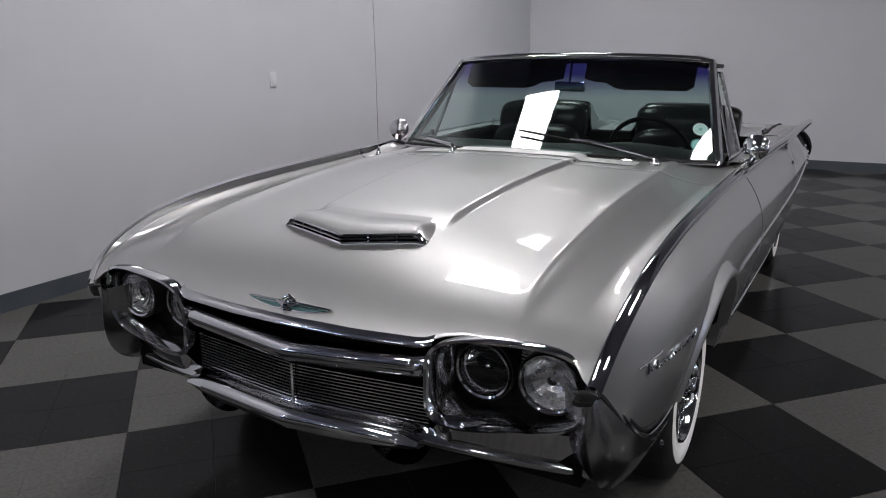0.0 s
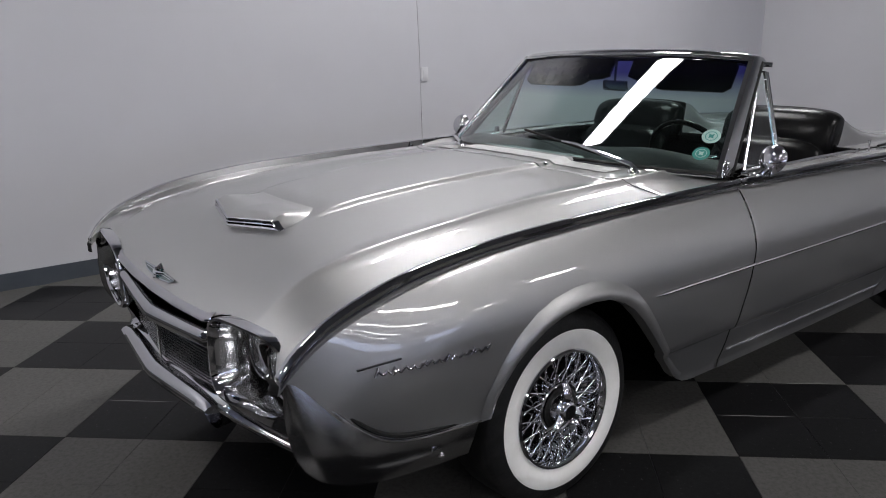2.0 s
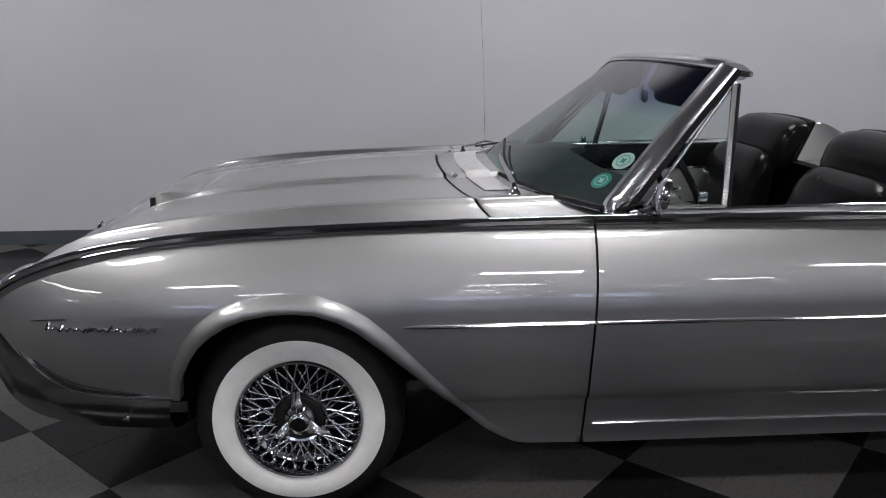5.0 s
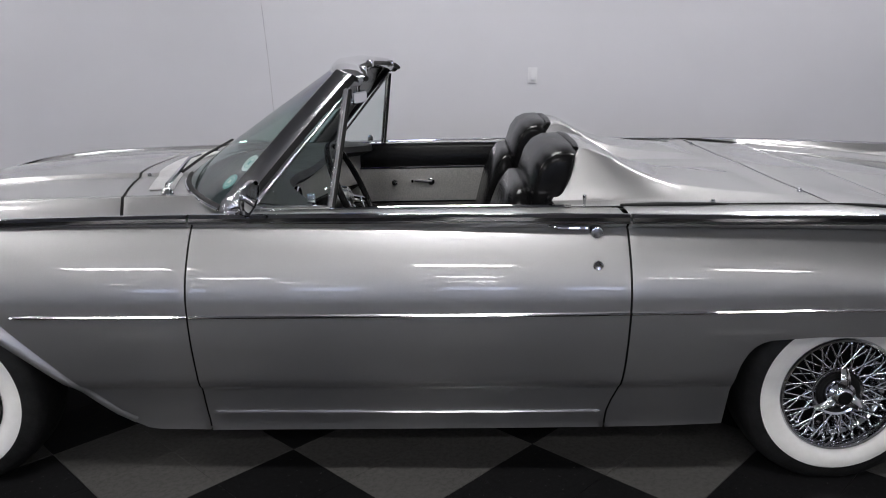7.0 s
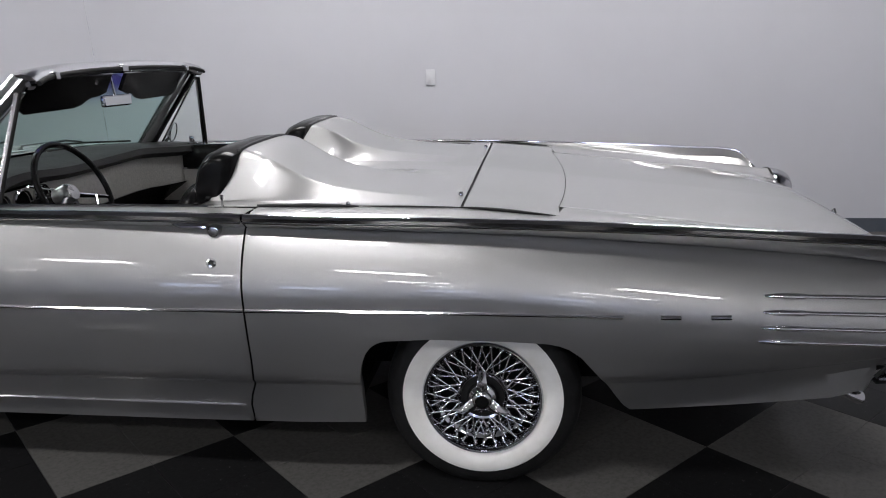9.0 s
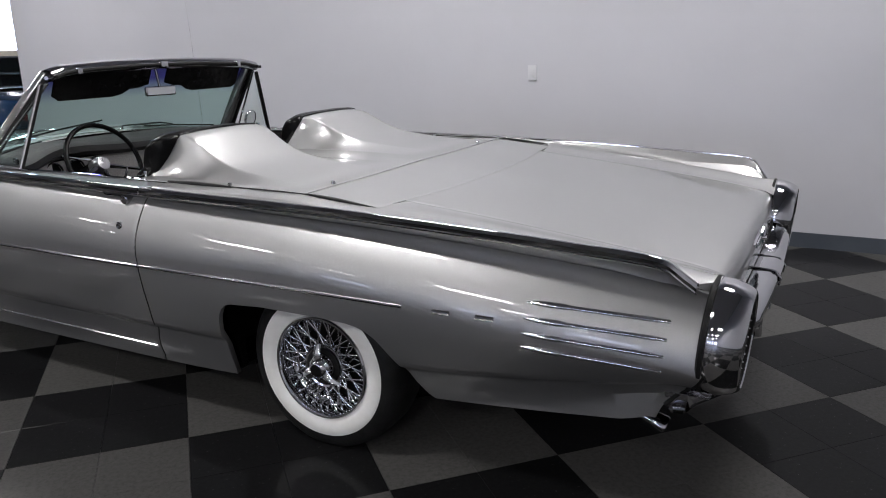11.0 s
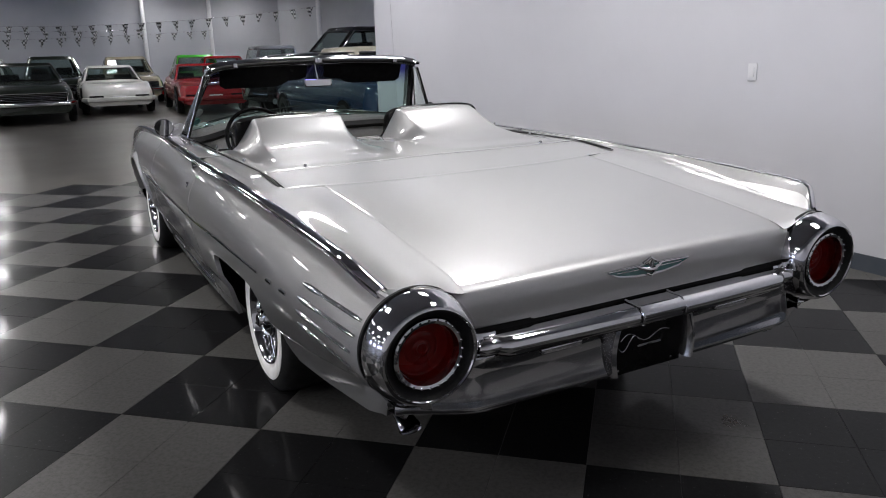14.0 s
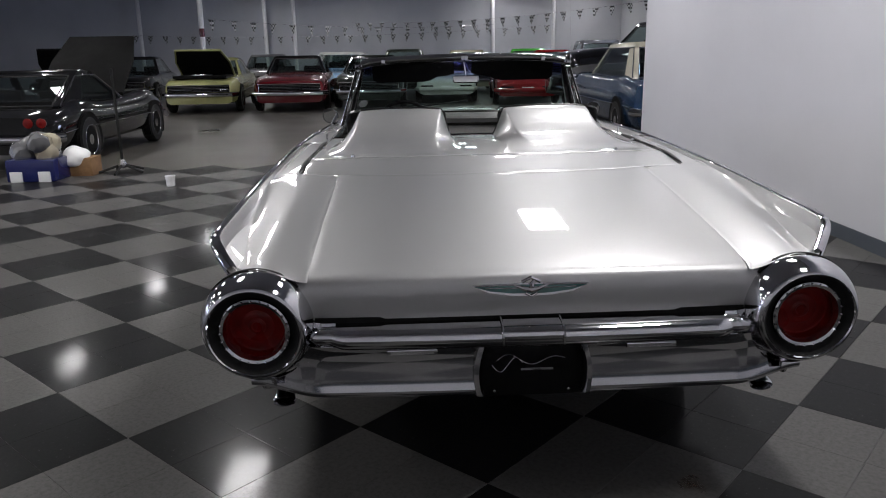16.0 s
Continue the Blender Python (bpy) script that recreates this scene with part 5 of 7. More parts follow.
    for n, me in enumerate(meshes):
        for k in range(16):
            s = new("spoke", me)
            s.parent = w
            s.matrix_basis = m @ Matrix.Rotation(2 * math.pi * (k + 0.25 * n + (0.0 if n % 2 else 0.12)) / 16, 4, "Y")
    return w


for x in (0.0, AXLE_R):
    for sg in (-1, 1):
        wheel(x, sg)


# ---------------------------------------------------------------- windshield
HDR_Z, HDR_X = 1.326, 1.262


def shield_top(y):
    h = abs(y)
    return 1.235 + 0.062 * (h / 0.62) ** 2.5, 1.338 - 0.022 * (h / 0.62) ** 2.5


def shield_pt(s, v):
    """s across from -1 to 1, v up from 0 to 1."""
    x0, z0 = shield_base(0.755 * s)
    x1, z1 = shield_top(0.625 * s)
    y = s * (0.755 + (0.625 - 0.755) * v)
    bulge = 0.004 * math.sin(math.pi * v)
    return Vector((x0 + (x1 - x0) * v - bulge * 0.6, y, z0 + (z1 - z0) * v + bulge * 0.6))


rows = [[shield_pt(s, v) for s in np.linspace(-1, 1, 33)] for v in np.linspace(0.0, 1.0, 17)]
pane = Build().grid(rows).done("windshield", SHIELD, car, "wraparound green-tinted windshield with a blue shade band", fix=False)
pane.visible_shadow = False
frame_pts = [shield_pt(s, 0.0) + Vector((0, 0, -0.004)) for s in np.linspace(-1, 1, 33)]
Build().tube(frame_pts, 0.011, 8).done("shield_gasket", RUBBER, car)
Build().tube([p + Vector((-0.012, 0, -0.004)) for p in frame_pts], 0.006, 8).done("shield_base_trim", CHROME, car)
# header
rows = []
for s in np.linspace(-1, 1, 41):
    x, z = shield_top(0.625 * s)
    y = 0.640 * s
    e = smooth01((abs(s) - 0.90) / 0.10)
    z2 = z - 0.010 * e
    rows.append([(x - 0.012, y, z - 0.010), (x - 0.014, y, z2 + 0.004), (x - 0.002, y, z2 + 0.014), (x + 0.030, y, z2 + 0.018), (x + 0.060, y, z2 + 0.012), (x + 0.080, y, z2 - 0.002), (x + 0.082, y, z2 - 0.020), (x + 0.066, y, z2 - 0.034), (x + 0.030, y, z2 - 0.034), (x + 0.004, y, z2 - 0.022)])
header = loft(rows, "windshield_header", CHROME, label="chrome windshield header", closed=True, caps=True)
Build().tube([(r[0][0] - 0.003, r[0][1] * 0.995, r[0][2] + 0.004) for r in rows], 0.006, 8).done("header_trim", CHROME, car)
Build().tube([(r[5][0] + 0.004, r[5][1] * 0.985, r[5][2] - 0.012) for r in rows], 0.009, 8).done("header_seal", RUBBER, car)
for y in (-0.5, 0.0, 0.02, 0.5):
    x, z = shield_top(y)
    Build().box(x + 0.066, x + 0.098, y - 0.012, y + 0.012, z - 0.026, z + 0.002, 0.004).done("top_latch", CHROME, car)
for sg in (-1, 1):
    # windshield post: painted behind, bright on the face
    rows = []
    for v in np.linspace(-0.02, 1.0, 21):
        p = shield_pt(sg, min(max(v, 0), 1))
        p = p + Vector((0, 0, -0.02)) if v < 0 else p
        w = 0.052 - 0.012 * v
        rows.append([p + Vector((-0.012, -sg * 0.004, 0.006)), p + Vector((-0.006, sg * 0.014, 0.008)), p + Vector((0.016, sg * 0.022, 0.0)), p + Vector((w, sg * 0.022, -0.010)), p + Vector((w + 0.010, sg * 0.010, -0.014)), p + Vector((w, -sg * 0.012, -0.012)), p + Vector((0.0, -sg * 0.014, -0.004))])
    loft(rows, "windshield_post", POSTMETAL, label="chrome windshield post", closed=True, caps=True)
    rows = []
    for v in np.linspace(0.0, 1.0, 15):
        p = shield_pt(sg, v)
        rows.append([p + Vector((0.052 - 0.012 * v, sg * 0.0235, -0.010)), p + Vector((0.072 - 0.012 * v, sg * 0.020, -0.018)), p + Vector((0.070 - 0.012 * v, sg * 0.004, -0.018))])
    loft(rows, "post_seal", RUBBER, thick=0.004)
    # vent window
    a, b_, c = Vector((1.030, sg * 0.790, 0.918)), Vector((1.272, sg * 0.792, 0.915)), Vector((1.325, sg * 0.672, 1.262))
    d = shield_pt(sg, 0.95) + Vector((0.055, sg * 0.012, -0.03))
    vent = Build().tube([a, b_], 0.007, 8).tube([b_, c], 0.0095, 8).tube([a, a.lerp(d, 0.5), d, c], 0.006, 8).done("vent_window", SATIN, car, "chrome-framed triangular vent window")
    g = mesh_ob("vent_pane", [a, b_, c, d], [[0, 1, 2, 3]], GLASS, vent, smooth=False)
    g.visible_shadow = False
    Build().tube([b_ + Vector((0.012, 0, 0)), c + Vector((0.012, 0, 0))], 0.006, 8).done("vent_seal", RUBBER, vent)
    Build().box(1.20, 1.225, sg * 0.772 - 0.006, sg * 0.772 + 0.006, 0.925, 0.955, 0.003).done("vent_catch", CHROME, vent)
    # top latch knob at the corner of the header
    Build().tube([(1.352, sg * 0.640, 1.292), (1.372, sg * 0.672, 1.290)], 0.009, 8).done("corner_latch", CHROME, car)
    # round door mirror
    mx, my, mz = 1.050, sg * 0.885, 0.968
    mirror = Build().lathe([(0.0, -0.024), (0.020, -0.023), (0.040, -0.017), (0.052, -0.008), (0.056, 0.004), (0.054, 0.010), (0.050, 0.010)], (0, 0, 0), "x", 32).moved(Matrix.Translation((mx, my, mz)) @ Matrix.Rotation(radians(sg * 8), 4, "Z") @ Matrix.Rotation(radians(14), 4, "Y") @ Matrix.Scale(0.98, 4)).done("side_mirror", CHROME, car, "round chrome door mirror")
    Build().lathe([(0.051, 0.007), (0.0, 0.0075)], (0, 0, 0), "x", 32).moved(Matrix.Translation((mx, my, mz)) @ Matrix.Rotation(radians(sg * 8), 4, "Z") @ Matrix.Rotation(radians(14), 4, "Y") @ Matrix.Scale(0.98, 4)).done("mirror_glass", MIRROR, mirror)
    Build().tube([(mx - 0.02, my, mz - 0.03), (mx - 0.055, my - sg * 0.020, mz - 0.062), (mx - 0.060, my - sg * 0.028, ridge_z(0.99) + 0.004)], [0.008, 0.009, 0.013], 10).done("mirror_stalk", CHROME, mirror)
    Build().lathe([(0.026, 0.0), (0.024, 0.006), (0.012, 0.010), (0.0, 0.011)], (mx - 0.060, my - sg * 0.028, ridge_z(0.95) + 0.002), "z", 20).done("mirror_foot", CHROME, mirror)
    # wiper
    y0 = -0.56 if sg < 0 else 0.30
    tip = 0.06 if sg < 0 else 0.72
    px, pz = shield_base(y0)
    piv = Vector((px - 0.095, y0, pz + 0.002))
    s1 = tip / 0.755
    end = shield_pt(tip / 0.745, 0.17 if sg < 0 else 0.03) + Vector((-0.018, 0, 0.012))
    midp = piv.lerp(end, 0.45) + Vector((-0.035, 0, 0.030))
    wiper = Build().tube([piv, piv + Vector((0.0, 0.01, 0.02)), midp, piv.lerp(end, 0.58) + Vector((-0.028, 0, 0.018))], [0.011, 0.009, 0.006, 0.004], 8).done("wiper", CHROME, car, "chrome windshield wiper")
    Build().tube([piv.lerp(end, 0.25) + Vector((-0.012, 0, 0.016)), piv.lerp(end, 0.6) + Vector((-0.016, 0, 0.012)), end], 0.005, 6).done("wiper_blade", RUBBER, wiper)
    Build().lathe([(0.022, 0.0), (0.020, 0.008), (0.010, 0.024), (0.0, 0.028)], tuple(piv + Vector((0, 0, -0.012))), "z", 16).done("wiper_pivot", CHROME, wiper)
    # washer nozzle
    Build().lathe([(0.008, 0.0), (0.006, 0.006), (0.0, 0.010)], (0.50, sg * 0.28, hood_z(0.50, 0.28)), "z", 10).done("washer_jet", CHROME, car)
    # door handle: bar, button, and lock
    hx, hz = 2.077, 0.858
    hh = side_h(hx, hz)
    handle = Build().tube([(1.925, sg * (side_h(1.925, 0.880) - 0.006), 0.882), (1.94, sg * (side_h(1.94, 0.874) + 0.010), 0.874), (1.965, sg * (side_h(1.965, 0.868) + 0.014), 0.868), (2.05, sg * (side_h(2.05, 0.866) + 0.014), 0.866)], [0.004, 0.005, 0.006, 0.007], 8).done("door_handle", CHROME, car, "chrome pull handle with push button")
    Build().lathe([(0.020, -0.01), (0.020, 0.020), (0.017, 0.026), (0.012, 0.028), (0.0, 0.026)], (hx, 0, hz - 0.002), "y", 22).moved(Matrix.Translation((0, sg * (hh - 0.002), 0)) @ Matrix.Diagonal((1, sg, 1, 1))).done("push_button", CHROME, handle)
    Build().lathe([(0.015, -0.004), (0.015, 0.004), (0.011, 0.007), (0.005, 0.006), (0.0, 0.003)], (hx, 0, 0.765), "y", 20).moved(Matrix.Translation((0, sg * side_h(hx, 0.765), 0)) @ Matrix.Diagonal((1, sg, 1, 1))).done("door_lock", CHROME, car)
    # door top and inner panel
    rows = [[(x, sg * ridge_i(x), ridge_z(x) - 0.002), (x, sg * 0.800, ridge_z(x) - 0.003), (x, sg * 0.785, ridge_z(x) - 0.012)] for x in strip_x(1.0, 2.16, 0.05)]
    loft(rows, "door_top", SILVER, thick=0.003)
    Build().tube([(x, sg * 0.781, ridge_z(x) - 0.004) for x in strip_x(1.02, 2.0, 0.05)], 0.006, 8).done("window_seal_trim", CHROME, car)
    rows = [[(x, sg * (0.780 - 0.014 * k), z) for k, z in ((0, 0.905), (1.2, 0.885), (1.6, 0.83), (1.6, 0.790))] for x in strip_x(0.98, 2.02, 0.05)]
    loft(rows, "door_pad", VINYL, label="black padded door top", thick=0.004)
    rows = [[(x, sg * 0.7565, z) for z in (0.785, 0.70, 0.615)] for x in strip_x(1.0, 1.98, 0.1)]
    loft(rows, "door_insert", TRIMGREY, label="engine-turned aluminium door insert", thick=0.004)
    Build().tube([(1.0, sg * 0.752, 0.788), (1.98, sg * 0.752, 0.788)], 0.006, 8).done("insert_moulding", CHROME, car)
    rows = [[(x, sg * (0.758 - 0.05 * k), z) for k, z in ((0, 0.612), (1, 0.600), (1.1, 0.565), (0, 0.54), (0, 0.26))] for x in strip_x(1.0, 1.98, 0.1)]
    loft(rows, "arm_rest_panel", VINYL, label="black door panel with armrest", thick=0.004)
    Build().lathe([(0.020, 0.0), (0.018, 0.012), (0.008, 0.018), (0.0, 0.018)], (0, 0, 0), "y", 16).moved(Matrix.Translation((1.52, sg * 0.752, 0.715)) @ Matrix.Diagonal((1, -sg, 1, 1))).done("window_crank_boss", CHROME, car)
    Build().tube([(1.52, sg * 0.734, 0.715), (1.44, sg * 0.728, 0.722), (1.425, sg * 0.71, 0.724)], [0.008, 0.007, 0.009], 8).done("window_crank", CHROME, car)
    Build().lathe([(0.016, 0.0), (0.014, 0.01), (0.0, 0.012)], (0, 0, 0), "y", 16).moved(Matrix.Translation((1.33, sg * 0.752, 0.712)) @ Matrix.Diagonal((1, -sg, 1, 1))).done("vent_crank", CHROME, car)
    # sun visor
    sv = [(0.0, 0.0), (0.50, 0.0), (0.52, -0.02), (0.52, -0.115), (0.49, -0.135), (0.20, -0.135), (0.15, -0.125), (0.11, -0.100), (0.05, -0.095), (0.0, -0.08)]
    x, z = shield_top(0.3)
    visor = Build().prism([(sg * (0.055 + u * 1.0), w) for u, w in sv], -0.007, 0.007, "x").moved(Matrix.Translation((x + 0.055, 0, z - 0.030)) @ Matrix.Rotation(radians(28), 4, "Y")).done("sun_visor", VINYL, car, "black vinyl sun visor")
    Build().tube([(x + 0.055, sg * 0.045, z - 0.028), (x + 0.055, sg * 0.60, z - 0.034)], 0.005, 8).done("visor_rod", CHROME, visor)

# inner mirror
x, z = shield_top(0)
mirror = Build().box(-0.008, 0.010, -0.085, 0.085, -0.024, 0.024, 0.010).moved(Matrix.Translation((x + 0.028, 0.02, z - 0.145)) @ Matrix.Rotation(radians(-12), 4, "Z")).done("inside_mirror", CHROME, car, "inside mirror")
Build().box(0.010, 0.012, -0.075, 0.075, -0.017, 0.017).moved(Matrix.Translation((x + 0.028, 0.02, z - 0.145)) @ Matrix.Rotation(radians(-12), 4, "Z")).done("mirror_glass", MIRROR, mirror, smooth=False)
Build().tube([(x + 0.025, 0.02, z - 0.125), (x + 0.020, 0.01, z - 0.02)], 0.006, 8).done("mirror_stem", CHROME, mirror)
# two round club stickers inside the glass
for s, v, r, mats in ((-0.93, 0.30, 0.034, (STICKER_W, STICKER_T)), (-0.915, 0.155, 0.031, (STICKER_T, STICKER_W))):
    p = shield_pt(s, v)
    du = (shield_pt(s + 0.01, v) - p).normalized()
    dv = (shield_pt(s, v + 0.01) - p).normalized()
    nn = du.cross(dv).normalized()
    p = p + nn * (0.004 if nn.x > 0 else -0.004)
    disc = [p + r * (math.cos(a) * du + math.sin(a) * dv) for a in np.linspace(0, 2 * math.pi, 33)[:-1]]
    st = mesh_ob("windshield_sticker", disc, [list(range(32))], mats[0], car, "round white and teal club sticker", smooth=False, thick=0.0006, off=0)
    e = (-nn if nn.x > 0 else nn) * 0.0016
    ringv = [p + e + rr * r * (math.cos(a) * du + math.sin(a) * dv) for rr in (0.58, 0.66) for a in np.linspace(0, 2 * math.pi, 33)[:-1]]
    mesh_ob("sticker_ring", ringv, [[k, (k + 1) % 32, 32 + (k + 1) % 32, 32 + k] for k in range(32)], mats[1], st, smooth=False)
    core = [p + e + 0.42 * r * ((math.cos(a)) * du * (1.0 if k % 2 else 0.5) + math.sin(a) * dv * (1.0 if k % 2 else 0.5)) for k, a in enumerate(np.linspace(0, 2 * math.pi, 9)[:-1])]
    mesh_ob("sticker_mark", core, [list(range(8))], mats[1], st, smooth=False)

# ---------------------------------------------------------------- cabin
Build().box(0.70, 1.98, -0.775, 0.775, 0.24, 0.262).done("cabin_carpet", CARPET, car, smooth=False)
Build().box(1.99, 2.02, -0.785, 0.785, 0.24, 0.86).done("cabin_bulkhead", CARPET, car, smooth=False)
# dashboard: padded top with twin coves and bright panel
rows = []
for y in np.linspace(-0.775, 0.775, 41):
    side = smooth01((abs(y) - 0.45) / 0.33)
    bump_l = 0.022 * math.exp(-((y + 0.38) / 0.20) ** 2)
    xf = shield_base(y)[0] + 0.01
    zr = 0.940 + bump_l - 0.02 * side
    rows.append([(xf, y, 0.942 - 0.03 * (abs(y) / 0.775) ** 2), (xf + 0.10, y, 0.948 + bump_l * 0.5 - 0.02 * side), (1.03 + 0.12 * side, y, zr), (1.075 + 0.14 * side, y, zr - 0.012), (1.085 + 0.14 * side, y, zr - 0.040), (1.055 + 0.12 * side, y, zr - 0.062)])
loft(rows, "dash_pad", DASHPAD, label="black padded dashboard top", thick=0.004)
rows = [[(1.04 + 0.12 * smooth01((abs(y) - 0.45) / 0.33), y, z) for z in (0.885, 0.80, 0.72)] for y in np.linspace(-0.77, 0.77, 31)]
loft(rows, "dash_panel", TRIMGREY, label="bright engine-turned dashboard panel", thick=0.004)
rows = [[(1.05 + 0.12 * smooth01((abs(y) - 0.45) / 0.33), y, 0.72), (1.02, y, 0.62), (0.95, y, 0.45)] for y in np.linspace(-0.77, 0.77, 31)]
loft(rows, "lower_dash", VINYL, thick=0.004)
for y in (-0.50, -0.38, -0.26):
    g = Build().lathe([(0.050, 0.0), (0.052, 0.012), (0.046, 0.016), (0.043, 0.008)], (1.045, y, 0.835), "x", 24).done("gauge", CHROME, car, "round instrument")
    Build().lathe([(0.044, 0.004), (0.0, 0.004)], (1.045, y, 0.835), "x", 20).done("gauge_face", VINYL, g)
# steering wheel, column
wm = Matrix.Translation((1.285, -0.385, 0.882)) @ Matrix.Rotation(radians(-24), 4, "Y")
ringp = [(0.0, 0.190 * math.cos(a), 0.190 * math.sin(a)) for a in np.linspace(0, 2 * math.pi, 49)]
sw = Build().tube(ringp, 0.0115, 10, False).moved(wm).done("steering_wheel", VINYL, car, "thin black steering wheel with chrome horn ring")
Build().lathe([(0.0, 0.014), (0.030, 0.010), (0.042, -0.010), (0.040, -0.06)], (-0.02, 0, 0), "x", 24).moved(wm).done("wheel_boss", STEEL, sw)
for a in (radians(200), radians(340), radians(90 + 180)):
    Build().tube([(-0.03, 0.03 * math.cos(a), 0.03 * math.sin(a)), (-0.012, 0.12 * math.cos(a), 0.12 * math.sin(a)), (0, 0.192 * math.cos(a), 0.192 * math.sin(a))], [0.012, 0.008, 0.007], 8).moved(wm).done("wheel_spoke", CHROME, sw)
Build().tube([(-0.008, 0.115 * math.cos(a), 0.115 * math.sin(a)) for a in np.linspace(radians(200), radians(340), 20)], 0.005, 8).moved(wm).done("horn_ring", CHROME, sw)
Build().tube([(1.255, -0.385, 0.870), (0.98, -0.385, 0.750)], 0.036, 14).done("steering_column", VINYL, car)
Build().tube([(1.20, -0.40, 0.89), (1.22, -0.56, 0.93)], [0.006, 0.005], 8).done("shift_lever", CHROME, car)
# console
rows = [[(x, y, z) for y, z in ((-0.12, 0.26), (-0.11, 0.52), (-0.09, 0.56), (0.09, 0.56), (0.11, 0.52), (0.12, 0.26))] for x in strip_x(1.05, 1.98, 0.05)]
loft(rows, "console", VINYL, label="black centre console", thick=0.003)
Build().box(1.10, 1.85, -0.085, 0.085, 0.560, 0.568, 0.003).done("console_plate", TRIMGREY, car)


def seat(sg):
    s = new("bucket_seat")
    s.parent = car
    s.matrix_parent_inverse = car.matrix_basis.inverted()
    s["label"] = "black vinyl bucket seat with a tall padded headrest"
    def cushion(pts, name, label=""):
        """pts: (x, z) outline of the middle, swelled across the seat."""
        rows = []
        for k in range(33):
            u = math.sin(math.pi / 2 * (-1 + 2 * k / 32))
            sw_ = max(0.0, 1 - abs(u) ** 4.5) ** 0.5
            cx, cz = sum(p[0] for p in pts) / len(pts), sum(p[1] for p in pts) / len(pts)
            rows.append([(cx + (px - cx) * (0.50 + 0.50 * sw_), sg * 0.42 + u * 0.275, cz + (pz - cz) * (0.52 + 0.48 * sw_)) for px, pz in pts])
        b = Build().grid(rows, closed=True)
        n = len(pts)
        b.f.append(list(range(n)))
        b.f.append([len(b.v) - n + j for j in range(n)])
        ob = b.done(name, VINYL, None, label, sharp=60)
        ob.parent = s
        return ob
    cushion([(1.30, 0.40), (1.27, 0.46), (1.30, 0.535), (1.45, 0.555), (1.70, 0.525), (1.80, 0.50), (1.80, 0.36), (1.35, 0.36)], "seat_cushion")
    cushion([(1.74, 0.46), (1.735, 0.60), (1.785, 0.80), (1.825, 0.90), (1.86, 0.942), (1.895, 0.945), (1.925, 0.91), (1.905, 0.70), (1.86, 0.46)], "backrest")
    cushion([(1.885, 0.84), (1.892, 0.94), (1.915, 1.012), (1.945, 1.052), (1.985, 1.070), (2.035, 1.072), (2.062, 1.058), (2.050, 0.98), (2.020, 0.90), (1.97, 0.82)], "headrest")

seat(-1)
seat(1)


# the body rides slightly tail-high and a touch askew on its wheels
SETTLE = Matrix(((0.99633, 0.00916, -0.00502, 0.01599), (-0.00407, 1.01500, -0.02127, 0.02619), (0.00602, 0.00772, 1.00588, -0.00212), (0, 0, 0, 1)))
for ob in car.children_recursive:
    if ob.type == "MESH" and not (ob.parent and ob.parent.name.startswith("wheel")):
        ob.data.transform(SETTLE)
for ob in car.children:
    if ob.type == "EMPTY" and ob.name.startswith("wheel"):
        ob.location = SETTLE @ Vector((ob["hub_x"], ob["hub_y"], 0.306)) - Vector((ob["hub_x"], ob["hub_y"], 0.306))
        ob.location.z = 0.0
        del ob["hub_x"], ob["hub_y"]


# ---------------------------------------------------------------- the hall beyond: parked cars, posts, pennants
def hall_paint(name, colour):
    return mottled(name, tuple(c * 0.88 for c in colour), colour, 6.0, (0.16, 0.24), Specular_IOR_Level=0.3, Coat_Weight=0.35, Coat_Roughness=0.05)


CARGLASS, _t, _c = glass("car_window_glass", (0.62, 0.70, 0.68), 0.02)


def spun(profile, x, y, z, sg=1, sides=28):
    return Build().lathe(profile, (0, 0, 0), "y", sides).moved(Matrix.Translation((x, y, z)) @ Matrix.Diagonal((1, sg, 1, 1)))


